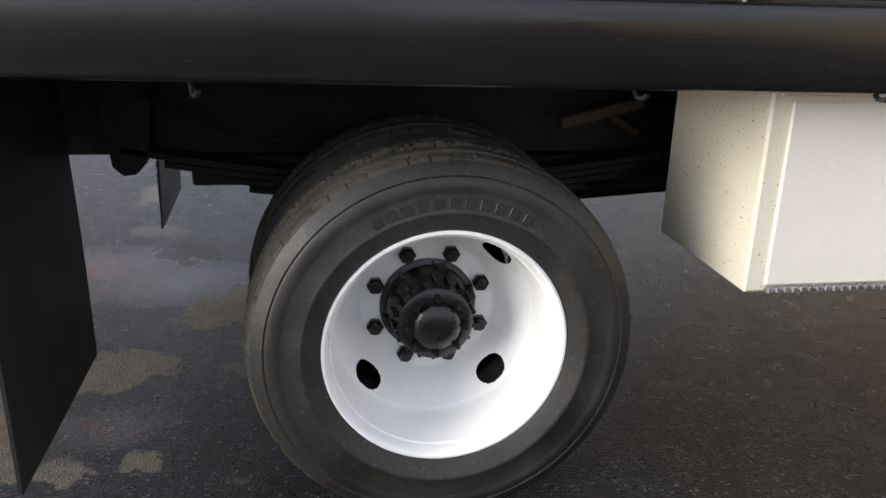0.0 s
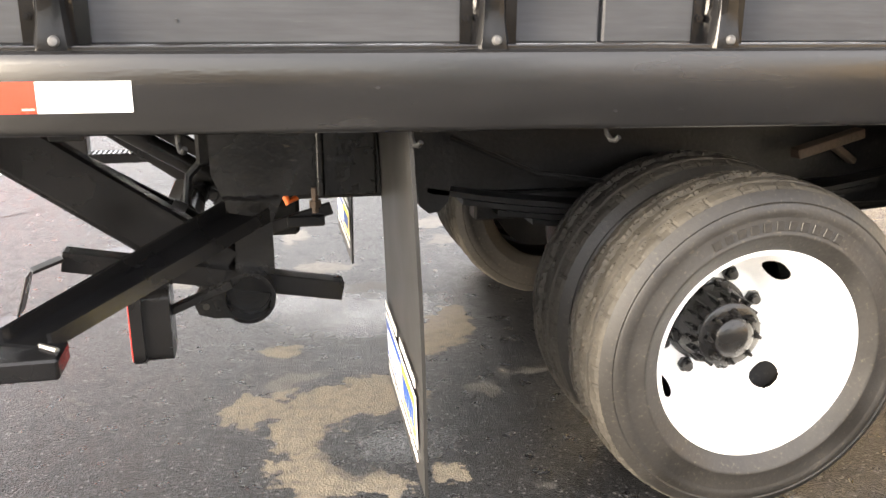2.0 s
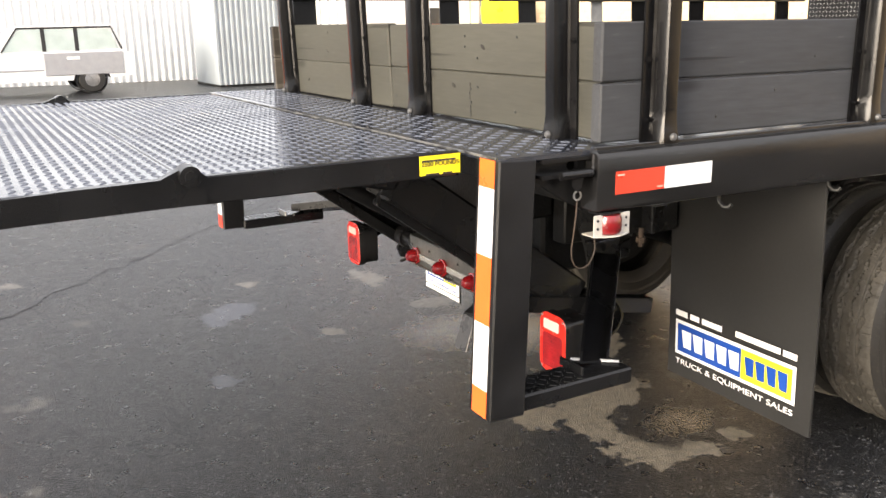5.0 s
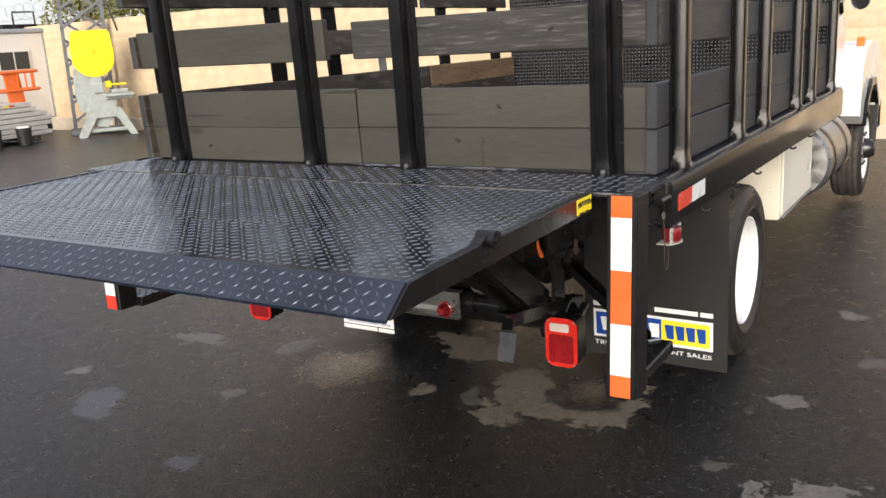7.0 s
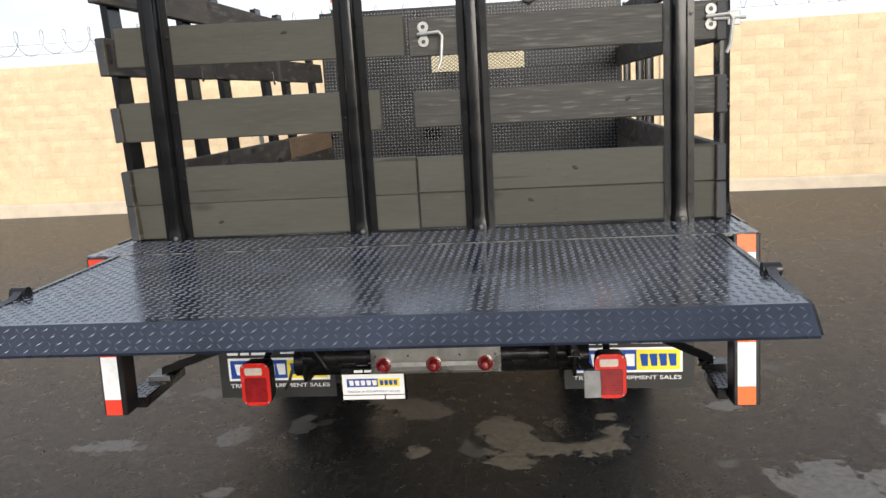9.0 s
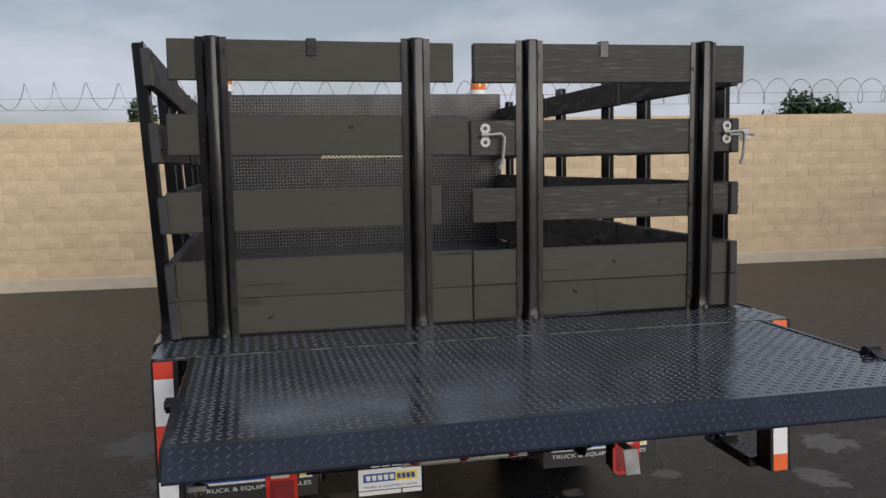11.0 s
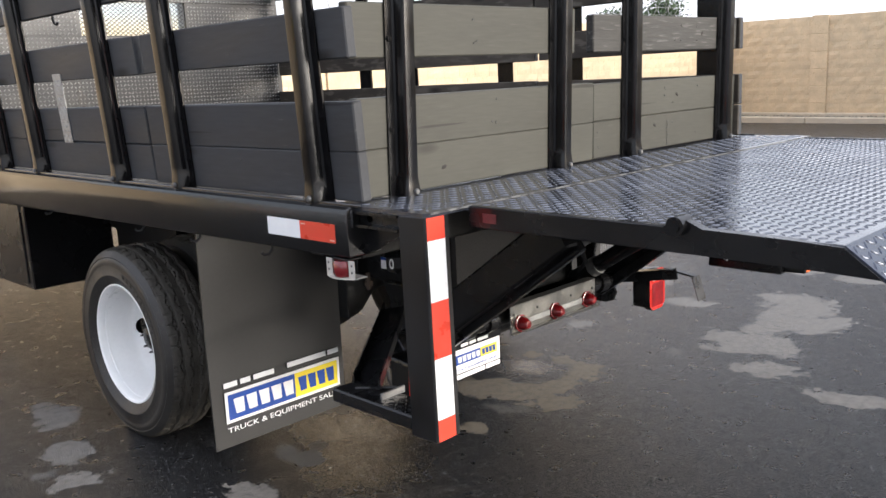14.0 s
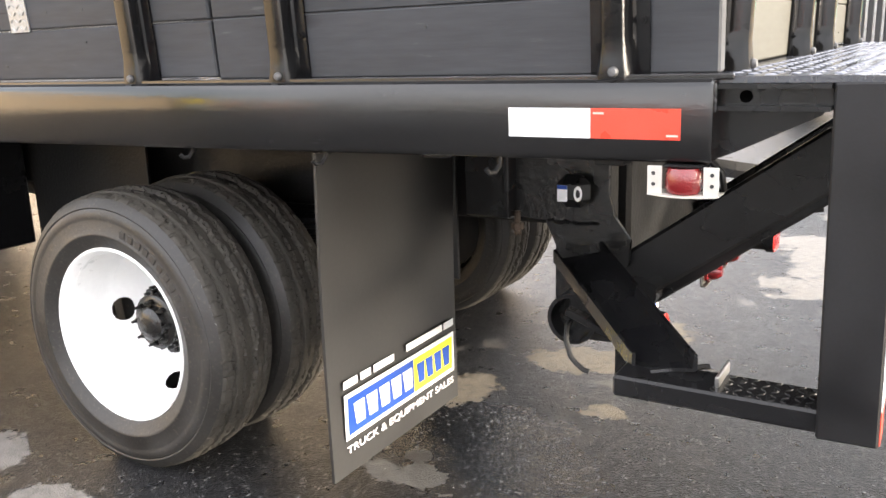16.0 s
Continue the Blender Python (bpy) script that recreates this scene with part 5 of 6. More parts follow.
for gate_, x, z in ((gl, 0.523, 1.084), (gr, 0.55, 1.086)):
    part("board_clip", Form().box((x - 0.018, -0.004, z - 0.05), (x + 0.018, 0.0, z + 0.014), 0.002).box((x - 0.018, -0.004, z + 0.008), (x + 0.018, 0.034, z + 0.014), 0.002), STAKE, gate_, "small black strap over the top board")

SIDE_Y = 1.152
spans = ((0.125, 1.288, (0.300, 1.064)), (1.296, 2.470, (1.538, 2.31)), (2.478, 3.690, (2.75, 3.49)))
for i, (a, b, st) in enumerate(spans):
    lab = "slate-grey plank side rack on black steel stakes"
    rack("side_rack", lab, TILT @ pose(a, -SIDE_Y, BED), b - a, [x - a for x in st],
         boards_for(0.0, b - a, ((0, -0.02), (0, 0), (0.01, -0.03))), WOOD_S, WOOD_W, 11 + i)
    left = rack("side_rack", lab, TILT @ pose(b - 0.012, SIDE_Y, BED, 0, 0, 180) @ Matrix.Rotation(radians((3.0, 3.6, 3.0)[i]), 4, "X"), b - a, [b - 0.012 - x + 0.012 for x in st],
         boards_for(0.0, b - a, ((0.03, 0), (0.05, 0.03 if i == 0 else 0.0), (0.0, 0.03 if i == 0 else 0.0))), WOOD_S, WOOD_W, 21 + i, odd=WOOD_O if i == 2 else None)
    if i == 1:
        pp = part("patch_plate", Form().box((0.428, -0.004, 0.135), (0.508, 0.0005, 0.42), 0.001), LATCHM, left, "small diamond plate patch screwed to the boards")
        part("tread_relief", raw_mesh("tread_relief", lugs((0.430, -0.004, 0.137), (1, 0, 0), (0, 0, 1), 4, 14, 0.019, 0.017, 0.006, 0.0025), LATCHM), None, pp)["kind"] = "stuff"

for x, z in ((0.958, 1.80), (2.146, 1.78)):
    hk = root("rope_hook", "small black J-shaped rope hook under a rack board", "hook")
    part("hook_rod", Form().rod([(x, 1.112, z + 0.05), (x, 1.108, z + 0.035), (x, 1.106, z), (x - 0.004, 1.103, z - 0.018), (x - 0.016, 1.098, z - 0.024), (x - 0.022, 1.094, z - 0.014)], 0.0055, 8), BLACK, hk)

# ---- lift gate ----
gate = root("lift_gate", "black hydraulic lift gate with a diamond tread platform, raised level", "lift gate")
PX0, PXP, PX1, PX2 = -0.195, -0.795, -1.130, -1.206
PT = 1.147
main = part("platform", Form().box((PXP, -1.062, PT - 0.010), (PX0, 1.062, PT), 0.002), PLATE, gate, "black diamond tread platform sheet")
part("tread_relief", raw_mesh("tread_relief", lugs((PX0 - 0.006, -1.058, PT), (0, 1, 0), (-1, 0, 0), 82, 23, 0.0258, 0.024, 0.0078, 0.002), LUGM), None, main)["kind"] = "stuff"
ramp_ = part("ramp_section", Form().box((PX1, -1.062, PT - 0.008), (PXP - 0.004, 1.062, PT + 0.001), 0.002), PLATE, gate, "hinged tread plate ramp section")
part("tread_relief", raw_mesh("tread_relief", lugs((PXP - 0.006, -1.058, PT + 0.001), (0, 1, 0), (-1, 0, 0), 82, 12, 0.0258, 0.024, 0.0078, 0.002), LUGM), None, ramp_)["kind"] = "stuff"
lipd = Vector((PX2 - PX1, 0, -0.056))
fo = Form().prism([(PX1, PT + 0.001), (PX2, PT - 0.055), (PX2 + 0.002, PT - 0.062), (PX1 + 0.004, PT - 0.009)], 1, -1.064, 1.064)
lip = part("ramp_lip", fo, LIPM, gate, "sloping blue-black tread plate lip")
part("tread_relief", raw_mesh("tread_relief", lugs((PX1 - 0.003, -1.055, PT - 0.0015), (0, 1, 0), lipd, 82, 4, 0.0258, 0.0255, 0.0058, 0.0022, 0.0222), LIPLUG), None, lip)["kind"] = "stuff"
for s in (-1, 1):
    ya, yb = sorted((s * 1.045, s * 1.068))
    part("side_channel", Form().box((PXP + 0.02, ya, PT - 0.052), (PX0, yb, PT + 0.004), 0.003), BLACK, gate)
    pts = [(PXP + 0.03, PT - 0.05), (PXP + 0.035, PT + 0.003), (PXP + 0.014, PT + 0.020), (PXP - 0.020, PT + 0.020), (PXP - 0.055, PT + 0.005), (PX1 + 0.10, PT + 0.002), (PX1, PT - 0.002), (PX2 + 0.006, PT - 0.055),
           (PX1 + 0.03, PT - 0.052), (PXP - 0.06, PT - 0.05)]
    part("ramp_side", Form().prism(pts, 1, min(ya, ya + s * 0.004), max(yb, yb + s * 0.004)), BLACK, gate)
    part("hinge_pin", Form().rod([(PXP, s * 1.04, PT + 0.008), (PXP, s * 1.088, PT + 0.008)], 0.021, 18).rod([(PXP, s * 1.085, PT + 0.008), (PXP, s * 1.092, PT + 0.008)], 0.012, 12), BLACK, gate)
    part("platform_rib", Form().box((PX1 + 0.02, s * 0.40 - 0.02, PT - 0.055), (PX0, s * 0.40 + 0.02, PT - 0.010), 0.003), UNDER, gate)
part("rear_rib", Form().box((PX1 + 0.01, -1.04, PT - 0.05), (PX1 + 0.04, 1.04, PT - 0.009), 0.003), UNDER, gate)
part("front_rib", Form().box((PX0 - 0.04, -1.04, PT - 0.055), (PX0, 1.04, PT - 0.010), 0.003), UNDER, gate)
# reading of the load on a yellow label
lb = part("load_label", Form().box((-0.311, -1.0695, PT - 0.044), (-0.209, -1.068, PT - 0.001), 0.0), LABELY, gate, "yellow load label with black words", 0, m=pose(0.014, 0.0, 0.0))
part("printed_words", lettering("2500 POUNDS", 0.010, 0.095, INKB), INKB, lb, m=pose(-0.3075, -1.0703, PT - 0.024))
for z, a, b in ((0.006, 0.0, 0.9), (0.036, 0.1, 0.45), (0.036, 0.55, 0.8)):
    part("plain_bar", Form().box((-0.306 + 0.095 * a, -1.0703, PT - 0.008 - z), (-0.306 + 0.095 * b, -1.0695, PT - 0.004 - z), 0.0), INKB, lb, smooth=0)
part("red_sticker", Form().box((-0.29, 1.068, PT - 0.036), (-0.245, 1.0695, PT - 0.012), 0.0), FADEDR, gate, "small faded red sticker", 0)

for s in (-1, 1):
    ya, yb = sorted((s * 1.106, s * 1.197))
    post = part("guard_post", Form().box((-0.174, ya, 0.531 if s < 0 else 0.529), (-0.076, yb, BED - 0.012), 0.004), POST, gate, "flat black upright guard post")
    post.matrix_local = Matrix.Translation((0.002 if s < 0 else 0.012, 0, BED)) @ Matrix.Rotation(radians(2.8 if s < 0 else 1.1), 4, "Y") @ Matrix.Translation((0, 0, -BED))
    edges = (0.535, 0.601, 0.757, 0.916, 1.069, 1.131) if s < 0 else (0.532, 0.592, 0.758, 0.910, 1.070, 1.131)
    for k in range(5):
        red = k % 2 == 0
        part("tape_strip", Form().box((-0.1752, ya + (0.016 if s < 0 else 0.020), edges[k]), (-0.174, yb - (0.014 if s < 0 else 0.008), edges[k + 1]), 0.0), (ORANGET if s < 0 else REDT) if red else WHITET, post,
             "red reflective tape" if red else "white reflective tape", 0)
    sx0, sx1 = (-0.110, 0.244) if s < 0 else (-0.090, 0.296)
    part("step_bar", Form().box((sx0, s * 1.12 - 0.053, 0.530), (sx1, s * 1.12 + 0.053, 0.572), 0.005), BLACK, gate)
    fo = lugs((sx0 + 0.022, s * 1.12 - 0.05, 0.572), (1, 0, 0), (0, 1, 0), 9, 5, 0.0205, 0.019, 0.006, 0.002)
    st = part("step_tread", raw_mesh("step_tread", fo, UNDER), None, gate)
    st["kind"] = "stuff"
    part("step_tab", Form().box((0.100, s * 1.10 - 0.048, 0.570), (0.108, s * 1.10 + 0.045, 0.592), 0.002), STEEL if s > 0 else BLACK, gate)
    part("weld_bead", Form().rod([(0.140, s * 1.05, 0.574), (0.235, s * 1.13, 0.574)], 0.006, 6), STEEL if s < 0 else BLACK, gate)
    # channel-iron brace from step to hanger, its two flanges upward
    if s < 0:
        a, b, c, d = Vector((0.128, -1.105, 0.582)), Vector((0.222, -1.105, 0.566)), Vector((0.540, -0.640, 0.705)), Vector((0.655, -0.640, 0.680))
    else:
        a, b, c, d = Vector((0.150, 1.105, 0.580)), Vector((0.280, 1.105, 0.562)), Vector((0.515, 0.640, 0.668)), Vector((0.650, 0.640, 0.632))
    up = Vector((0.0, 0.0, 0.034))
    rings = []
    for p, q in ((a, b), (c, d)):
        e = (q - p).normalized() * 0.008
        rings.append([p, p + up, p + up + e, p + e + up * 0.2, q - e + up * 0.2, q - e + up, q + up, q])
    part("brace", Form().strip(rings), BLACK, gate, "black channel-iron brace")
    # hanger plates
    pts = [(0.515, 0.985), (0.79, 0.985), (0.79, 0.74), (0.69, 0.735), (0.660, 0.67), (0.660, 0.47), (0.63, 0.43), (0.58, 0.415), (0.50, 0.418), (0.462, 0.43), (0.446, 0.47), (0.475, 0.52),
           (0.56, 0.54), (0.565, 0.64), (0.545, 0.72), (0.515, 0.80)]
    if s > 0:
        pts = pts[:-3] + [(0.46, 0.63), (0.455, 0.70), (0.50, 0.76), (0.515, 0.82)]
    part("hanger_plate", Form().prism(pts, 1, min(s * 0.585, s * 0.60), max(s * 0.585, s * 0.60)), CAST, gate, "welded black hanger plate")
    part("plate_hole", Form().rod([(0.480, s * 0.6003, 0.452), (0.480, s * 0.6015, 0.452)], 0.009, 12), INKB, gate)
    for p, q in (((0.54, 0.735), (0.68, 0.735)),):
        bead, rng = [], random.Random(5)
        for k in range(15):
            bead.append((p[0] + (q[0] - p[0]) * k / 14 + rng.uniform(-0.001, 0.001), s * 0.602, p[1] + (q[1] - p[1]) * k / 14 + rng.uniform(-0.003, 0.003)))
        part("weld_bead", Form().rod(bead, 0.006, 6), BLACK, gate)
    part("hanger_rib", Form().box((0.775, s * 0.62 - 0.03, 0.74), (0.79, s * 0.62 + 0.03, 0.985), 0.003), BLACK, gate)
    part("hanger_box", Form().box((0.79, min(s * 0.56, s * 0.61), 0.73), (0.93, max(s * 0.56, s * 0.61), 0.985), 0.006), CAST, gate)
    part("frame_bolt", Form().rod([(0.77, s * 0.605, 0.755), (0.77, s * 0.605, 0.690)], 0.009, 8), RUSTY, gate)
    part("bolt_nut", Form().rod([(0.77, s * 0.605, 0.722), (0.77, s * 0.605, 0.705)], 0.017, 6), RUSTY, gate)
    # lift arms
    fo = Form().beam((-0.20, s * 0.545, 1.035), (-0.05, s * 0.545, 1.0), 0.05, 0.09, 0.006).beam((-0.11, s * 0.545, 1.002), (0.54, s * 0.545, 0.535), 0.06, 0.128, 0.008)
    part("lift_arm", fo, BLACK, gate, "thick black lift arm")
    part("lower_arm", Form().beam((-0.14, s * 0.50, 0.945), (0.48, s * 0.50, 0.49), 0.035, 0.045, 0.005), BLACK, gate)
    part("arm_lug", Form().prism([(-0.34, 1.09), (-0.20, 1.09), (-0.15, 0.99), (-0.22, 1.0)], 1, min(s * 0.575, s * 0.59), max(s * 0.575, s * 0.59)), BLACK, gate)
    part("cylinder", Form().rod([(0.10, s * 0.36, 0.83), (0.55, s * 0.36, 0.55)], 0.035, 14), BLACK, gate)
    part("cylinder_rod", Form().rod([(-0.10, s * 0.36, 0.955), (0.10, s * 0.36, 0.83)], 0.018, 12), STEEL, gate, "bare steel piston rod")
tube = part("torsion_tube", Form().lathe([(0.058, -0.66), (0.068, -0.66), (0.068, 0.66), (0.058, 0.66)], 32, pose(0.590, 0, 0.487), True), BLACK, gate, "thick black cross tube with open ends")
part("cross_pipe", Form().rod([(0.42, -0.58, 0.555), (0.42, 0.58, 0.555)], 0.032, 14), BLACK, gate)
for y in (-0.42, -0.30, 0.32, 0.45):
    part("pipe_collar", Form().lathe([(0.030, -0.025), (0.042, -0.025), (0.042, 0.025), (0.030, 0.025)], 18, pose(0.42, y, 0.555), True), BLACK, gate)
bar = Form().beam((0.146, -0.60, 0.596), (0.835, -0.60, 0.470), 0.008, 0.052, 0.002).beam((0.15, -0.575, 0.619), (0.838, -0.575, 0.493), 0.05, 0.006, 0.002)
bar.beam((0.150, -0.604, 0.606), (0.082, -0.634, 0.586), 0.040, 0.008, 0.002)
part("stop_bar", bar, BLACK, gate, "angle-iron bar with a bent end")
part("pump_box", Form().box((0.53, -0.38, 0.57), (0.74, 0.38, 0.93), 0.012), UNDER, gate)
part("loose_cable", Form().rod([(0.60, 0.64, 0.475), (0.60, 0.665, 0.47), (0.592, 0.69, 0.44), (0.575, 0.70, 0.40), (0.556, 0.705, 0.385), (0.535, 0.71, 0.374), (0.52, 0.71, 0.372)], 0.007, 8), INKB, gate, "black loose cable hanging from the tube")
# small fittings of the frame behind the hanger
part("hose_bracket", Form().box((0.70, -0.52, 0.63), (0.80, -0.50, 0.66), 0.004).beam((0.63, -0.50, 0.62), (0.82, -0.50, 0.675), 0.012, 0.035, 0.003), BLACK, gate)
part("orange_hose", Form().rod([(0.70, -0.45, 0.80), (0.69, -0.47, 0.73), (0.705, -0.48, 0.69), (0.73, -0.46, 0.70)], 0.010, 8), ORANGE, gate, "short orange hose end")
part("valve_block", Form().box((0.47, -0.40, 0.78), (0.56, -0.25, 0.93), 0.01), UNDER, gate)
part("bright_clamp", Form().lathe([(0.036, -0.02), (0.041, -0.02), (0.041, 0.02), (0.036, 0.02)], 18, pose(0.40, -0.36, 0.643, 0, 31, 0) @ pose(0, 0, 0, 0, 0, 90), True), STEEL, gate)
part("hose", Form().rod([(0.50, -0.30, 0.80), (0.44, -0.31, 0.74), (0.43, -0.33, 0.66), (0.48, -0.34, 0.60)], 0.012, 8), INKB, gate)

# lamps and signs at the tail
bar_ = part("light_bar", Form().box((0.350, -0.284, 0.503), (0.356, 0.272, 0.612), 0.002).box((0.350, -0.284, 0.607), (0.388, 0.272, 0.612), 0.001).box((0.338, -0.284, 0.500), (0.354, 0.272, 0.504), 0.001), ALU, gate, "dull aluminium light bar")
for y in (0.216, 0.001, -0.217):
    lm = part("marker_lamp", Form().lathe([(0.033, 0.0), (0.033, -0.008), (0.028, -0.010), (0.028, 0.0)], 24, pose(0.350, y, 0.537, 0, 0, -90), True), LENSD, bar_, "round red marker lamp")
    part("lens", Form().lathe([(0.028, -0.006), (0.0285, -0.014), (0.022, -0.034), (0.014, -0.044), (0.0, -0.046)], 24, pose(0.350, y, 0.537, 0, 0, -90)), LENS, lm, "red beehive lens")
part("wire_channel", Form().box((0.345, -0.241, 0.526), (0.3498, 0.234, 0.549), 0.002), LATCHM, bar_, "paler raised strip")
for y in (0.25, -0.26, 0.11, -0.11):
    part("rivet", Form().rod([(0.3502, y, 0.575), (0.347, y, 0.575)], 0.005, 8), INKB, bar_)


def tail_lamp(y, z, turn):
    lampo = part("tail_lamp", Form().rounded(0.0, 0.075, 0, 0, 0.116, 0.176, 0.022, 0.004), BLACK, gate, "red rectangular tail lamp in a black housing", m=pose(0.335, y, z, 0, 0, turn))
    part("bezel", Form().rounded(-0.0160, 0.012, 0, 0, 0.131, 0.193, 0.034, 0.001), BLACK, lampo)
    part("lens_frame", Form().rounded(-0.0182, -0.0160, 0, 0, 0.128, 0.190, 0.034, 0.0015), RIMR, lampo, "orange-red plastic rim")
    part("lens", Form().rounded(-0.0200, -0.0175, 0, -0.024, 0.098, 0.110, 0.010, 0.001), LENSD, lampo, "ribbed dark red lens")
    part("reverse_lens", Form().rounded(-0.0205, -0.0175, 0.006, 0.058, 0.076, 0.032, 0.006, 0.001), LENSW, lampo, "clear reversing lens")
    for k in range(9):
        zz = -0.075 + k * 0.0115
        part("lens_rib", Form().box((-0.0212, -0.045, zz), (-0.0198, 0.045, zz + 0.0035), 0.0005), LENSD, lampo)
    for k in range(7):
        yy = -0.042 + k * 0.0132
        part("lens_rib", Form().box((-0.0210, yy, -0.075), (-0.0198, yy + 0.003, 0.028), 0.0005), LENSD, lampo)
    for yy in (-0.051, 0.051):
        for zz in (-0.082, 0.082):
            part("screw", Form().rod([(-0.0180, yy, zz), (-0.0200, yy, zz)], 0.004, 8), STEEL, lampo)
    part("lamp_bracket", Form().beam((0.07, 0, 0.02), (0.22, 0, 0.08), 0.03, 0.02), BLACK, lampo)


tail_lamp(0.772, 0.472, 0)
tail_lamp(-0.732, 0.476, 0)
part("end_plate", Form().beam((0.080, -0.641, 0.585), (0.048, -0.641, 0.484), 0.066, 0.006, 0.002), TABM, gate, "small scuffed black plate")
sg = part("rear_sign", Form().box((0.4985, 0.166, 0.318), (0.503, 0.462, 0.470), 0.002), BLACK, gate, "white printed sign plate under the tail", m=pose(0.010, -0.017, 0.003))
part("white_face", Form().box((0.4972, 0.176, 0.345), (0.4984, 0.456, 0.440), 0.0), SIGNW, sg, smooth=0)
sign_print(sg, 0.497, 0.447, 0.185, 0.370, 0.432, False, False)
part("printed_words", lettering("TRUCK & EQUIPMENT SALES", 0.0105, 0.240, BLUE), BLUE, sg, "blue printed words TRUCK & EQUIPMENT SALES", m=pose(0.4964, 0.436, 0.3535, 0, 0, -90))
for a, b in ((0.40, 0.36), (0.352, 0.315), (0.305, 0.245)):
    part("plain_bar", Form().box((0.4972, b, 0.448), (0.4984, a, 0.460), 0.0), SIGNW, sg, smooth=0)
for a, b in ((0.456, 0.268), (0.262, 0.176)):
    part("plain_bar", Form().box((0.4972, b, 0.3225), (0.4984, a, 0.341), 0.0), SIGNW, sg, smooth=0)

for s in (-1, 1):
    # side marker lamp in a pale bracket below the rail end
    xa, xb = (0.066, 0.172) if s < 0 else (0.094, 0.217)
    xl = (xa + xb) / 2
    y0, y1 = sorted((s * 1.165, s * 1.214))
    bow = [(xa, s * 1.170)] + [(xa + (xb - xa) * k / 8, s * (1.2140 + 0.020 * math.sin(math.pi * k / 8))) for k in range(9)] + [(xb, s * 1.170)]
    fo = Form().prism(bow, 2, 0.9425, 0.9455)
    for x0, x1 in ((xa, xa + 0.026), (xb - 0.026, xb)):
        fo.box((x0, s * 1.2125 - 0.0015, 0.945), (x1, s * 1.2125 + 0.0015, 0.994), 0.0008)
    br = part("side_lamp", fo, BRACKET, truck, "red marker lamp in an off-white bowed bracket")
    part("lens", Form().lathe([(0, -0.022), (0.026, -0.022), (0.030, -0.014), (0.030, 0.014), (0.026, 0.022), (0, 0.022)], 24, pose(xl, s * 1.202, 0.969, 90) @ Matrix.Diagonal((1.05, 1, 1, 1))), LENS, br, "red lens")
    part("lamp_base", Form().box((xl - 0.034, y0, 0.991), (xl + 0.034, y1, 0.998), 0.002), BLACK, br)
    for x in (xa + 0.011, xb - 0.011):
        for z in (0.962, 0.981):
            part("rivet", Form().rod([(x, s * 1.205, z), (x, s * 1.2150, z)], 0.0036, 8), INKB, br)
    # two-tone reflective tape on the rail
    sgn = (0.120, 0.269, 0.422) if s < 0 else (0.159, 0.320, 0.481)
    y0, y1 = sorted((s * 1.2198, s * 1.2212))
    part("rail_tape", Form().box((sgn[0], y0, 1.0395), (sgn[1], y1, 1.0925), 0.0), REDT, truck, "red reflective tape", 0)
    # unreadable maker's marks on the red half
    yb0, yb1 = sorted((s * 1.2212, s * 1.2216))
    near_x, far_x = (sgn[0], sgn[1]) if s < 0 else (sgn[1], sgn[0])
    for xm, zm in ((near_x + (0.015 if s < 0 else -0.015), 1.084), (far_x - (0.014 if s < 0 else -0.014), 1.0465)):
        part("plain_bar", Form().box((xm - 0.010, yb0, zm - 0.0018), (xm + 0.010, yb1, zm + 0.0018), 0.0), FADEDW, truck, smooth=0)
    part("rail_tape", Form().box((sgn[1], y0, 1.0395), (sgn[2], y1, 1.0925), 0.0), WHITET, truck, "white reflective tape", 0)
    # rope hooks below the rail
    for x in ((0.488, 0.91, 1.303, 2.095, 2.59) if s < 0 else (0.519, 0.945, 1.351, 2.2)):
        part("rope_hook", Form().rod([(x, s * 1.185, 1.0), (x, s * 1.188, 0.978), (x + 0.004, s * 1.20, 0.966), (x + 0.010, s * 1.212, 0.966), (x + 0.014, s * 1.218, 0.974)], 0.0052, 8), UNDER, truck)
# back-up alarm and its tag on the hanger
al = part("backup_alarm", Form().box((0.552, 0.602, 0.782), (0.642, 0.655, 0.868), 0.024), BLACK, gate, "black backup alarm with a small label")
part("label", Form().box((0.605, 0.6545, 0.800), (0.632, 0.656, 0.842), 0.0), WHITET, al, smooth=0)
part("label", Form().box((0.605, 0.6555, 0.832), (0.632, 0.6565, 0.842), 0.0), BLUE, al, smooth=0)
part("badge", Form().lathe([(0.008, 0), (0.014, 0), (0.014, 0.002), (0.008, 0.002)], 20, pose(0.576, 0.6545, 0.822) @ Matrix.Diagonal((0.8, 1, 1.4, 1)), True), SIGNW, al)
part("wires", Form().rod([(0.60, 0.63, 0.86), (0.61, 0.63, 0.875), (0.625, 0.615, 0.88)], 0.0025, 6), RUSTY, al)
# locking pin on its cable
pin = part("lock_pin", Form().rod([(-0.02, -1.21, 1.095), (0.065, -1.21, 1.095)], 0.010, 12), BLACK, gate, "black locking pin on a steel cable")
part("pin_tab", Form().prism([(0.012, 1.092), (0.045, 1.092), (0.040, 1.062), (0.030, 1.052), (0.020, 1.066)], 1, -1.208, -1.20), BLACK, pin)
part("pin_ring", Form().lathe([(0.0085, -0.0018), (0.0115, -0.0018), (0.0115, 0.0018), (0.0085, 0.0018)], 16, pose(0.030, -1.206, 1.045), True), STEEL, pin, "small steel split ring")
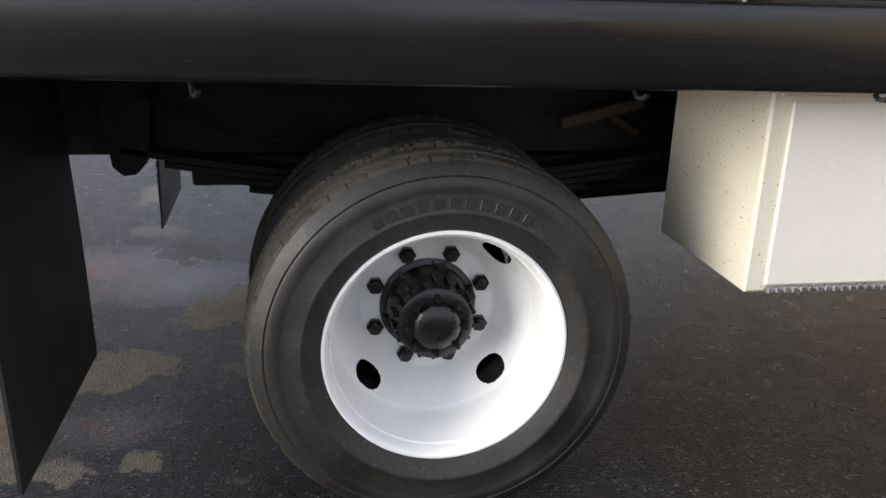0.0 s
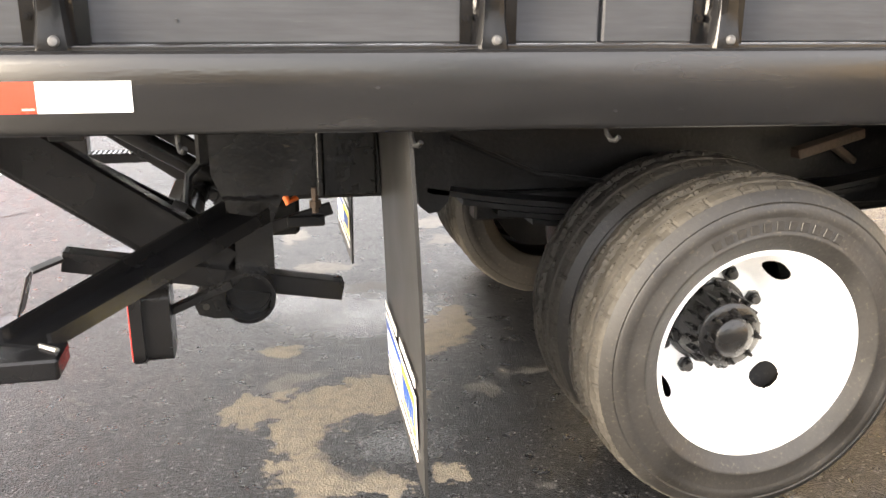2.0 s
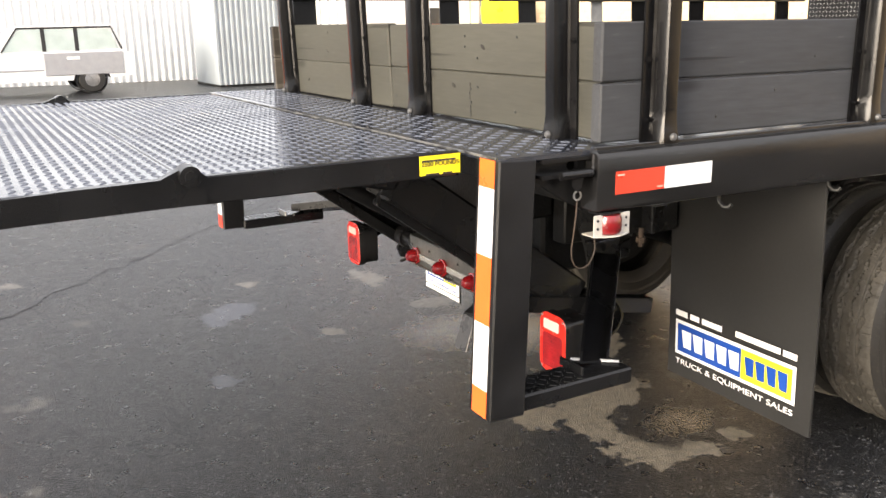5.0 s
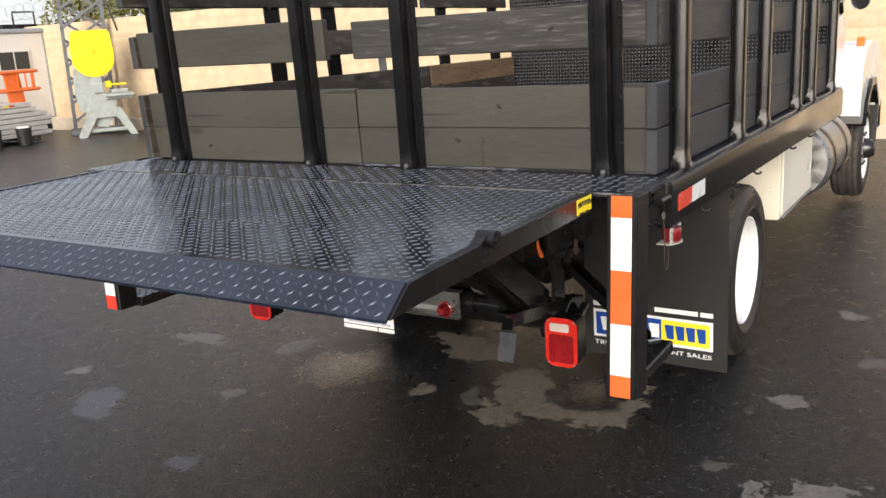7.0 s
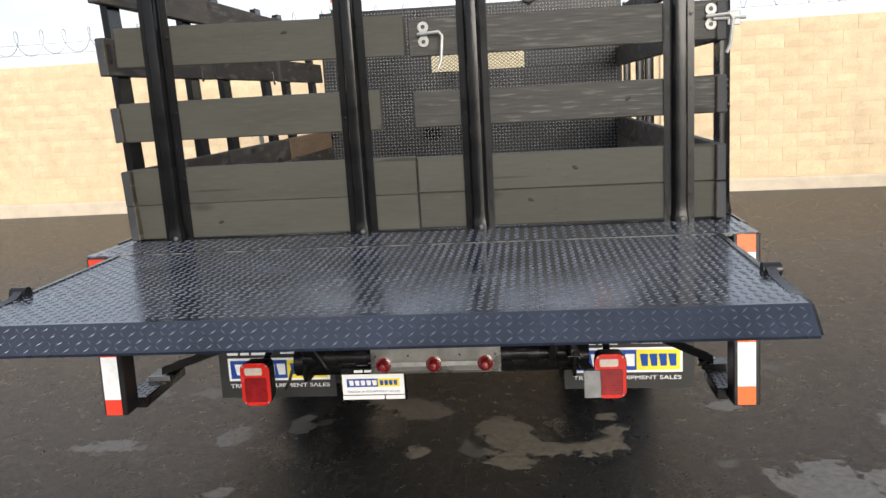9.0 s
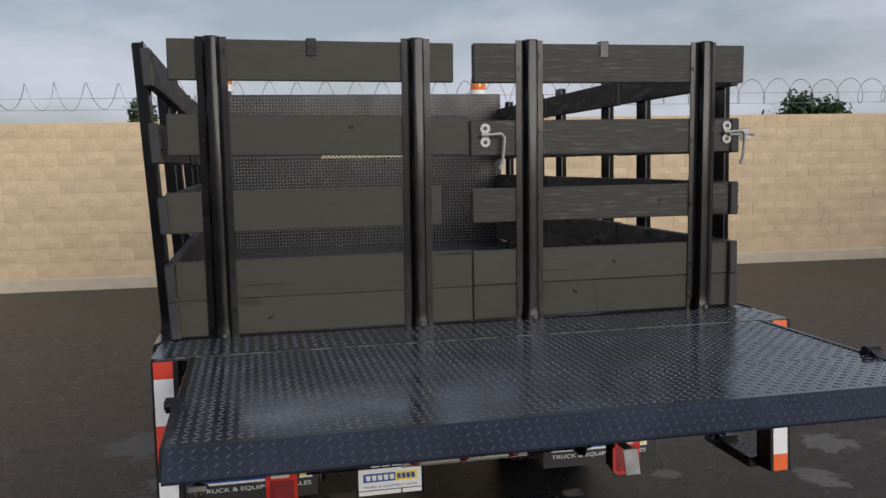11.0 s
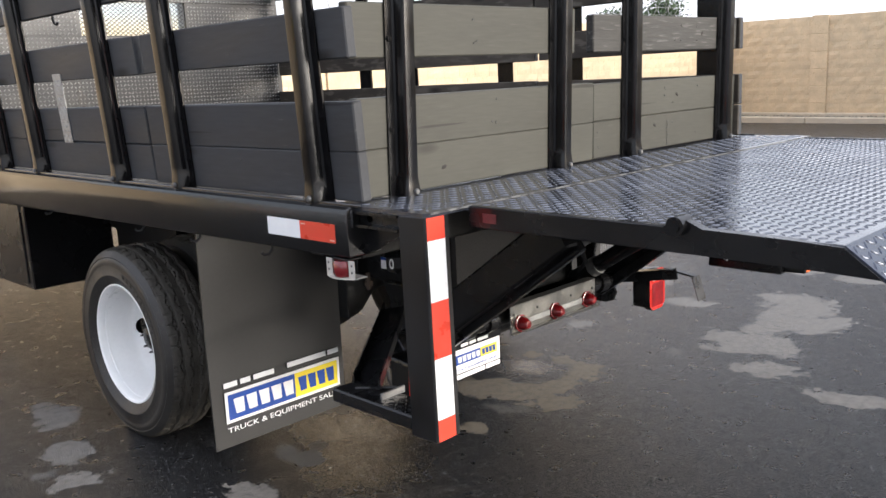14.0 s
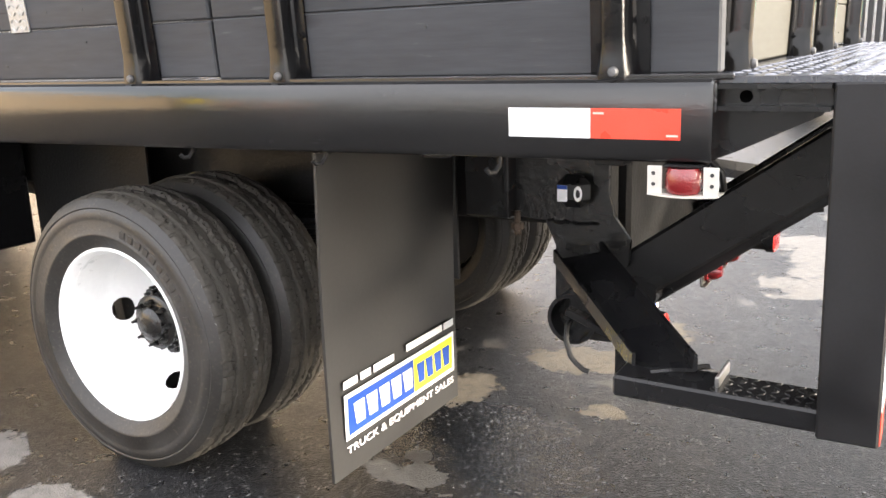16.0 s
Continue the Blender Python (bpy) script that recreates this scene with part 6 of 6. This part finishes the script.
loop = [(0.030, -1.206, 1.036), (0.024, -1.21, 1.0), (0.014, -1.215, 0.955), (0.009, -1.215, 0.925), (0.011, -1.215, 0.902), (0.020, -1.215, 0.884), (0.034, -1.212, 0.875), (0.050, -1.21, 0.874), (0.066, -1.208, 0.880), (0.079, -1.205, 0.893), (0.087, -1.203, 0.912), (0.088, -1.197, 0.95)]
part("cable", Form().rod(loop, 0.0018, 6), RUSTY, pin)

# ---- the yard round the truck ----
def turned(x, y, a):
    return pose(x, y, rise(x, y), 0, 0, a)


def band_saw(m):
    t = root("band_saw", "grey cast band saw with a yellow upper wheel guard", "band saw", m)
    part("pedestal", Form().prism([(-0.55, 0), (-0.38, 0), (-0.12, 0.42), (0.30, 0.42), (0.55, 0.0), (0.70, 0.0), (0.40, 0.62), (-0.22, 0.62)], 1, -0.16, -0.06), GREYM, t)
    part("pedestal", Form().prism([(-0.55, 0), (-0.38, 0), (-0.12, 0.42), (0.30, 0.42), (0.55, 0.0), (0.70, 0.0), (0.40, 0.62), (-0.22, 0.62)], 1, 0.26, 0.36), GREYM, t)
    part("stretcher", Form().box((-0.3, -0.10, 0.10), (0.5, -0.06, 0.18), 0.01), GREYM, t)
    part("lower_guard", Form().prism([(-0.32, 0.62), (-0.36, 0.25), (0.10, 0.20), (0.25, 0.45), (0.25, 0.7)], 1, -0.05, 0.25), GREYM, t)
    part("column", Form().prism([(-0.42, 0.55), (-0.20, 0.60), (-0.10, 1.0), (-0.16, 1.5), (-0.46, 1.5), (-0.50, 1.0)], 1, -0.02, 0.22), GREYM, t)
    part("body", Form().prism([(-0.22, 0.55), (0.30, 0.55), (0.34, 0.78), (0.12, 0.90), (0.08, 1.32), (-0.12, 1.36)], 1, -0.14, 0.24), GREYM, t)
    part("switch_box", Form().box((-0.10, -0.20, 0.96), (0.10, -0.13, 1.16), 0.01), GREYM, t)
    part("table", Form().box((0.10, -0.34, 0.86), (0.72, 0.34, 0.93), 0.015).box((0.12, -0.20, 0.80), (0.66, 0.20, 0.86), 0.01), GREYM, t)
    part("fence", Form().box((0.25, -0.30, 0.94), (0.60, -0.22, 1.02), 0.01), GREYM, t)
    part("guide_arm", Form().box((0.16, -0.08, 1.10), (0.60, -0.03, 1.14), 0.008).box((0.16, -0.10, 1.05), (0.28, -0.01, 1.20), 0.02), SAWY, t, "yellow blade guide")
    pts = [(-0.36, 2.30), (-0.42, 2.24), (-0.46, 1.85)] + [(-0.02 + 0.44 * math.cos(math.pi + a * math.pi / 14), 1.72 + 0.42 * math.sin(math.pi + a * math.pi / 14)) for a in range(1, 14)] + [(0.42, 1.85), (0.38, 2.24), (0.32, 2.30)]
    part("upper_guard", Form().prism(pts, 1, -0.16, 0.10), SAWY, t, "yellow rounded wheel guard")
    inner = [(-0.02 + (x + 0.02) * 0.86, 1.84 + (z - 1.84) * 0.86) for x, z in pts]
    part("guard_face", Form().prism(inner, 1, -0.175, -0.15), SAWY, t)
    part("guard_boss", Form().lathe([(0.0, -0.21), (0.04, -0.21), (0.06, -0.17), (0.0, -0.17)], 20, Matrix.Translation((-0.02, 0, 1.84))), SAWY, t)


band_saw(turned(10.16, 14.70, -35))


def lattice_mast(m):
    t = root("lattice_mast", "grey steel lattice mast folded behind the band saw", "mast", m)
    for x in (-0.60, 0.30):
        part("post", Form().beam((x, 0, 0), (x + 0.06, 0, 3.4), 0.08, 0.08, up=(0, 1, 0)), MASTG, t)
    for k in range(7):
        z = 0.3 + k * 0.42
        part("diagonal", Form().beam((-0.58, -0.01, z), (0.34, -0.01, z + 0.60), 0.06, 0.06), MASTG, t)
        part("diagonal", Form().beam((0.32, 0.05, z), (-0.56, 0.05, z + 0.60), 0.06, 0.06), MASTG, t)
    part("crosspiece", Form().box((-0.5, -0.06, 3.2), (0.5, 0.06, 3.3), 0.01), MASTG, t)
    part("stay_cable", Form().rod([(0.40, -0.06, 3.2), (0.62, -0.10, 2.30)], 0.02, 6), INKB, t)
    part("base", Form().box((-0.7, -0.4, 0), (0.6, 0.4, 0.12), 0.02), MASTG, t)


lattice_mast(turned(10.89, 15.70, -35))


def office_trailer(m):
    """Long side along local x, seen from -y."""
    t = root("office_trailer", "white office trailer with a door, windows and flat roof", "trailer", m)
    part("body", Form().box((0.42, 0, 0.30), (4.92, 2.6, 2.42), 0.03), TRAILER, t)
    part("roof", Form().box((0.36, -0.06, 2.42), (4.98, 2.66, 2.52), 0.02), GREYC, t)
    part("skirt", Form().box((0.5, 0.05, 0.0), (4.8, 2.5, 0.30), 0.0), UNDER, t)
    for x0, z0, x1, z1 in ((2.60, 1.50, 3.48, 2.02),):
        w = part("window", Form().box((x0, -0.03, z0), (x1, 0.005, z1), 0.01), TRAILER, t)
        part("pane", Form().box((x0 + 0.05, -0.036, z0 + 0.05), ((x0 + x1) / 2 - 0.02, -0.03, z1 - 0.05), 0.0), GLASS, w)
        part("pane", Form().box(((x0 + x1) / 2 + 0.02, -0.036, z0 + 0.05), (x1 - 0.05, -0.03, z1 - 0.05), 0.0), GLASS, w)
    d = part("door", Form().box((4.02, -0.03, 0.36), (4.80, 0.005, 2.30), 0.01), TRAILER, t)
    part("door_frame", Form().box((3.90, -0.02, 0.32), (4.01, 0.01, 2.36), 0.004).box((4.81, -0.02, 0.32), (4.90, 0.01, 2.36), 0.004), GREYC, t)
    part("door_pane", Form().box((4.28, -0.036, 1.35), (4.66, -0.03, 1.98), 0.0), GLASS, d)
    part("door_handle", Form().rod([(4.68, -0.03, 1.2), (4.68, -0.08, 1.2)], 0.025, 10), STEEL, d)
    for y in (0.35, 0.9, 1.5, 2.1):
        part("lock_rod", Form().rod([(0.38, y, 0.35), (0.38, y, 2.38)], 0.02, 8), GREYC, t)
    part("roof_hatch", Form().box((3.4, 0.8, 2.52), (4.4, 1.6, 2.66), 0.02), UNDER, t)
    part("roof_frame", Form().rod([(3.6, 0.6, 2.52), (3.6, 0.6, 2.95), (4.2, 0.6, 2.95), (4.2, 0.6, 2.52)], 0.025, 6), UNDER, t)


office_trailer(turned(7.60, 18.34, 0.5))


def shipping_container(m):
    t = root("shipping_container", "grey corrugated steel shipping container", "container", m)
    ring, n = [], 40
    pts = []
    for i in range(n):
        x = -6.0 + 6.0 * i / n
        pts += [(x, 0.0), (x + 0.05, 0.0), (x + 0.075, 0.035), (x + 0.125, 0.035)]
    outline = pts + [(0, 0.0), (0, 2.4), (-6.0, 2.4)]
    part("body", Form().prism(outline, 2, 0.1, 2.75), GREYC, t, smooth=0)
    part("roof_edge", Form().box((-6.02, -0.03, 2.75), (0.02, 2.42, 2.84), 0.01), GREYC, t)
    part("sill", Form().box((-6.0, -0.01, 0.0), (0.0, 2.4, 0.1), 0.0), UNDER, t)


shipping_container(turned(11.25, 21.25, 0.5))


def plank_stack(m):
    """Aluminium scaffold planks on bearers with an orange lift rail on top."""
    t = root("plank_stack", "stack of aluminium scaffold planks on timber bearers", "plank stack", m)
    rng = random.Random(9)
    for k in range(7):
        for j in range(2):
            z, y = 0.12 + k * 0.105, j * 0.55
            a = rng.uniform(-0.12, 0.12)
            pl = part("plank", Form().box((a + (0.0 if k < 5 else 0.7), y, z), (3.4 + a - (0.0 if k < 5 else 0.35), y + 0.5, z + 0.09), 0.008), PLANK, t)
            if rng.random() < 0.6:
                part("red_tag", Form().box((1.0 + a + k * 0.25, y - 0.003, z + 0.025), (1.12 + a + k * 0.25, y, z + 0.065), 0.0), REDT, pl)
                part("yellow_tag", Form().box((0.86 + a + k * 0.25, y - 0.003, z + 0.025), (0.98 + a + k * 0.25, y, z + 0.065), 0.0), LABELY, pl)
    for x in (0.35, 2.9):
        part("bearer", Form().box((x, -0.05, 0.0), (x + 0.12, 1.15, 0.12), 0.01), WOOD_W, t)
    part("yellow_board", Form().box((-0.25, -0.18, 0.02), (0.25, 0.1, 0.05), 0.004), LABELY, t)


plank_stack(turned(6.16, 15.34, 5.5))


def orange_rail(m):
    t = root("lift_guard_rail", "orange tubular guard rail of a work platform", "guard rail", m)
    for z in (1.08, 1.47):
        part("rail", Form().rod([(0.0, 0.12, z), (0.0, 0.48, z), (0.12, 0.6, z), (3.63, 0.6, z + 0.02), (3.75, 0.48, z + 0.02), (3.75, 0.12, z + 0.02), (3.63, 0, z + 0.02), (0.12, 0, z), (0.0, 0.12, z)], 0.035, 8), ORANGE, t)
    for x in (0.0, 3.75):
        part("upright", Form().rod([(x, 0.0 + 0.3, 1.06), (x, 0.3, 1.49)], 0.03, 8), ORANGE, t)
    for x in (0.75, 2.85):
        part("panel", Form().prism([(x, 1.50), (x + 0.36, 1.50), (x + 0.44, 0.72), (x + 0.06, 0.72)], 1, 0.02, 0.07), ORANGE, t)
    for x in (3.15, 3.35, 3.5):
        part("baluster", Form().rod([(x, 0, 1.08), (x, 0, 1.47)], 0.018, 6), ORANGE, t)


orange_rail(turned(5.98, 15.87, 2.5))


def bucket(x, y):
    t = root("black_bucket", "black plastic bucket standing by the plank stack", "bucket", turned(x, y, 0), group="buckets by the plank stack")
    part("tub", Form().lathe([(0.0, 0.005), (0.13, 0.005), (0.16, 0.36), (0.172, 0.37), (0.15, 0.365), (0.12, 0.03), (0, 0.03)], 20, pose(0, 0, 0, 90)), INKB, t)
    part("rag", Form().box((-0.12, -0.12, 0.30), (0.12, 0.12, 0.40), 0.05), TRAILER, t, "pale rag in the bucket")


bucket(7.79, 15.08)
bucket(8.51, 15.15)


def station_wagon(m):
    """Side along local x, nose towards -x, seen from -y."""
    t = root("station_wagon", "white boxy station wagon parked by the sheet fence", "car", m)
    low = [(0.0, 0.42), (0.02, 0.78), (0.25, 0.92), (1.35, 1.0), (4.55, 1.02), (4.7, 0.95), (4.72, 0.40), (4.15, 0.36), (4.06, 0.62), (3.85, 0.74), (3.55, 0.74), (3.34, 0.62), (3.25, 0.32), (1.28, 0.32),
           (1.20, 0.58), (1.02, 0.72), (0.72, 0.72), (0.54, 0.60), (0.46, 0.36)]
    body = part("body", Form().prism(low, 1, 0.0, 1.75), CABW, t)
    part("cabin", Form().prism([(1.35, 0.99), (2.05, 1.60), (2.2, 1.66), (4.35, 1.66), (4.62, 1.02)], 1, 0.08, 1.67), CABW, t)
    for pts in ([(1.72, 1.05), (2.12, 1.56), (2.62, 1.57), (2.62, 1.05)], [(2.72, 1.05), (2.72, 1.57), (3.38, 1.57), (3.38, 1.05)], [(3.48, 1.05), (3.48, 1.57), (4.22, 1.56), (4.42, 1.08)]):
        part("side_window", Form().prism(pts, 1, 0.06, 0.085), PALEGLASS, t)
    part("window_frame", Form().rod([(1.70, 0.07, 1.04), (2.10, 0.07, 1.60), (4.28, 0.07, 1.61), (4.50, 0.07, 1.06)], 0.025, 6), INKB, t)
    for x in (2.67, 3.43):
        part("door_post", Form().box((x - 0.045, 0.055, 1.04), (x + 0.045, 0.08, 1.6), 0.004), INKB, t)
    part("door_panel", Form().box((2.62, -0.02, 0.45), (4.5, 0.012, 1.0), 0.01), CARGREY, t, "grey lower door panel")
    part("door_trim", Form().box((3.15, -0.03, 0.83), (3.45, -0.018, 0.90), 0.004), SIGNW, t)
    part("side_moulding", Form().box((1.3, -0.01, 0.58), (2.6, 0.005, 0.62), 0.003), CARGREY, t)
    part("corner_lamp", Form().box((0.02, -0.006, 0.60), (0.14, 0.02, 0.66), 0.004), AMBER, t)
    part("wing_mirror", Form().box((1.45, -0.14, 1.0), (1.58, -0.02, 1.10), 0.02), INKB, t)
    for x in (0.87, 3.70):
        for y in (0.10, 1.65):
            w = part("wheel", Form().lathe([(0, -0.1), (0.2, -0.1), (0.31, -0.09), (0.33, -0.05), (0.33, 0.05), (0.31, 0.09), (0, 0.1)], 28, Matrix.Translation((x, y, 0.33))), TYRE, t)
            part("hubcap", Form().lathe([(0, -0.115), (0.10, -0.11), (0.18, -0.102), (0.18, -0.09)], 20, Matrix.Translation((x, y, 0.33))), STEEL, w)
            part("arch_shadow", Form().lathe([(0.36, -0.06), (0.385, -0.06), (0.385, 0.06), (0.36, 0.06)], 28, Matrix.Translation((x, y * 0.9 + 0.06, 0.335)), True), INKB, w)


station_wagon(turned(-1.71, 20.94, 2))

# corrugated sheet fence behind the wagon
pts = []
for i in range(40):
    x = -2.6 + i * 0.22
    pts += [(x, 26.2), (x + 0.10, 26.2), (x + 0.13, 26.15), (x + 0.19, 26.15)]
pts += [(6.2, 26.26), (-2.6, 26.26)]
fence = part("sheet_fence", Form().prism(pts, 2, -0.3, 4.0), GALV, smooth=0)
tagged(fence, "tall white corrugated steel sheet fence", "sheet fence", kind="structure")


def gas_cylinder(x, y):
    t = root("gas_cylinder", "tan painted gas cylinder with a dark valve", "gas cylinder", turned(x, y, 0), group="gas cylinders by the fence")
    part("tank", Form().lathe([(0, 0.0), (0.17, 0.02), (0.18, 0.10), (0.18, 1.25), (0.15, 1.40), (0.05, 1.46), (0, 1.46)], 20, pose(0, 0, 0, 90)), CARD, t)
    part("valve", Form().rod([(0, 0, 1.44), (0, 0, 1.62)], 0.04, 8), TRUCKBLUE, t)


gas_cylinder(-2.93, 23.02)
gas_cylinder(-2.49, 23.02)


def flat_trailer(m):
    t = root("flat_trailer", "low dark flat trailer loaded with scrap", "trailer", m)
    part("deck", Form().box((-3.6, 0, 0.55), (0, 1.8, 0.68), 0.01), UNDER, t)
    part("load", Form().box((-3.2, 0.3, 0.68), (-0.9, 1.4, 1.5), 0.15), UNDER, t)
    for x in (-1.0, -1.9):
        part("wheel", Form().lathe([(0, -0.1), (0.28, -0.1), (0.31, -0.06), (0.31, 0.06), (0.28, 0.1), (0, 0.1)], 24, Matrix.Translation((x, 0.05, 0.31))), TYRE, t)


flat_trailer(turned(-2.3, 23.65, 3))


def traffic_barrier(x, y):
    t = root("traffic_barrier", "orange plastic water-filled traffic barrier", "traffic barrier", turned(x, y, 3), group="orange barriers in a row")
    part("shell", Form().prism([(-0.28, 0), (0.28, 0), (0.26, 0.25), (0.12, 0.40), (0.09, 1.24), (-0.09, 1.24), (-0.12, 0.40), (-0.26, 0.25)], 0, -0.55, 0.55), ORANGE, t)
    part("top_lug", Form().box((-0.5, -0.06, 1.24), (-0.3, 0.06, 1.28), 0.01), ORANGE, t)


for k in range(3):
    traffic_barrier(-6.02 + k * 1.14, 17.78)


def box_truck_front(m):
    """Nose towards local -y."""
    t = root("conventional_truck", "white, green and blue conventional truck parked nose out", "truck", m)
    hood = [(-0.62, 0.75), (-0.62, 1.55), (-0.52, 1.78), (0.52, 1.78), (0.62, 1.55), (0.62, 0.75)]
    part("hood", Form().prism(hood, 1, 0.0, 1.7), CABW, t)
    part("grille_surround", Form().box((-0.48, -0.05, 0.78), (0.48, 0.01, 1.66), 0.03), STEEL, t)
    part("grille_back", Form().box((-0.42, -0.056, 0.84), (0.42, -0.048, 1.60), 0.02), INKB, t)
    for k in range(9):
        x = -0.38 + k * 0.095
        part("grille_bar", Form().box((x - 0.016, -0.075, 0.83), (x + 0.016, -0.05, 1.61), 0.006), STEEL, t)
    for s in (-1, 1):
        fen = [(-0.06, 0.70), (-0.08, 1.12), (0.10, 1.40), (0.55, 1.52), (1.15, 1.45), (1.45, 1.1), (1.5, 0.7), (1.25, 0.7), (1.1, 1.0), (0.75, 1.1), (0.40, 1.0), (0.25, 0.7)]
        fd = part("fender", Form().prism(fen, 0, min(s * 0.60, s * 1.12), max(s * 0.60, s * 1.12)), CABW, t)
        part("green_panel", Form().prism([(-0.04, 1.18), (0.11, 1.42), (0.55, 1.535), (0.9, 1.51), (0.5, 1.38), (0.1, 1.22)], 0, min(s * 0.64, s * 1.126), max(s * 0.64, s * 1.126)), GREEN, fd)
        part("blue_panel", Form().prism([(-0.075, 1.13), (-0.045, 1.20), (0.3, 1.26), (0.3, 1.18)], 0, min(s * 0.62, s * 1.124), max(s * 0.62, s * 1.124)), TRUCKBLUE, fd)
        part("lamp_bezel", Form().box((s * 0.86 - 0.22, -0.10, 0.86), (s * 0.86 + 0.22, -0.06, 1.12), 0.03), INKB, fd)
        part("head_lamp", Form().box((s * 0.86 - 0.19, -0.115, 0.89), (s * 0.86 + 0.19, -0.09, 1.09), 0.02), LENSW, fd, "clear rectangular head lamp")
        w = part("wheel", Form().lathe([(0, -0.14), (0.25, -0.14), (0.45, -0.13), (0.5, -0.08), (0.5, 0.08), (0.45, 0.13), (0, 0.14)], 32, pose(s * 0.98, 0.75, 0.5, 0, 0, 90)), TYRE, t)
        part("rim", Form().lathe([(0, -0.15), (0.2, -0.15), (0.28, -0.142), (0.28, 0.142), (0.2, 0.15), (0, 0.15)], 24, pose(s * 0.98, 0.75, 0.5, 0, 0, 90)), WHITE, w)
        part("mirror", Form().box((s * 1.32 - 0.10, 1.6, 1.75), (s * 1.32 + 0.10, 1.68, 2.25), 0.03), GREEN, t)
        part("mirror_arm", Form().rod([(s * 0.95, 1.75, 1.68), (s * 1.32, 1.65, 1.72)], 0.02, 8), SIGNW, t)
    part("bumper", Form().box((-1.15, -0.22, 0.45), (1.15, -0.08, 0.74), 0.04), INKB, t)
    part("cab", Form().box((-1.0, 1.65, 0.9), (1.0, 3.3, 2.75), 0.12), CABW, t)
    part("windscreen", Form().box((-0.85, 1.62, 1.85), (0.85, 1.66, 2.5), 0.02), GLASS, t)
    part("cargo_body", Form().box((-1.2, 3.5, 1.0), (1.2, 9.0, 3.5), 0.03), CABW, t)
    part("frame", Form().box((-0.45, 0.5, 0.6), (0.45, 9.0, 0.95), 0.0), UNDER, t)
    for s in (-1, 1):
        part("wheel", Form().lathe([(0, -0.25), (0.45, -0.24), (0.5, -0.18), (0.5, 0.18), (0.45, 0.24), (0, 0.25)], 28, pose(s * 0.88, 7.2, 0.5, 0, 0, 90)), TYRE, t)


box_truck_front(turned(0.74, -9.42, 172))


def tree(x, y, h, spread, leaf, seed):
    rng = random.Random(seed)
    t = root("tree", "leafy tree standing beyond the block wall", "tree", turned(x, y, 0), group="trees beyond the wall")
    fo = Form().rod([(0, 0, 0), (0.05, 0.03, h * 0.4), (0.0, 0.1, h * 0.8)], [0.18, 0.13, 0.05], 8)
    tips = []
    for k in range(9):
        a, z = rng.uniform(0, 6.28), h * rng.uniform(0.35, 0.7)
        tip = (spread * 0.7 * math.cos(a), spread * 0.7 * math.sin(a), z + h * rng.uniform(0.1, 0.25))
        fo.rod([(0.03, 0.03, z), tip], [0.06, 0.02], 6)
        tips.append(tip)
    part("trunk", fo, BARK, t)
    cr = Form()
    for k in range(4200):
        c = Vector(rng.choice(tips)) + Vector((rng.gauss(0, spread * 0.21), rng.gauss(0, spread * 0.21), rng.gauss(0, h * 0.055)))
        s = rng.uniform(0.07, 0.16)
        u = Vector((rng.gauss(0, 1), rng.gauss(0, 1), rng.gauss(0, 1))).normalized()
        w = u.cross(Vector((rng.gauss(0, 1), rng.gauss(0, 1), rng.gauss(0, 1)))).normalized()
        cr.add([c - u * s, c + w * s * 0.5, c + u * s, c - w * s * 0.5], [(0, 1, 2, 3)])
    ob = new("crown", raw_mesh("crown", cr, leaf))
    ob.parent = t
    ob["kind"] = "stuff"


for k, (x, y, h, sp, lf) in enumerate(((25, -19.4, 3.9, 1.3, LEAF), (25, -24.0, 3.8, 1.2, LEAFY), (26, -25.6, 4.8, 1.5, LEAF), (27, 4.1, 3.9, 0.5, LEAF), (26, -42.0, 5.2, 2.2, LEAF),
                                        (24, 33.0, 5.0, 2.6, LEAFY), (25, 29.0, 4.8, 2.6, LEAFY), (25, 24.5, 4.4, 2.2, LEAF), (26, -33.5, 4.3, 1.0, LEAF))):
    tree(x, y, h, sp, lf, 40 + k)
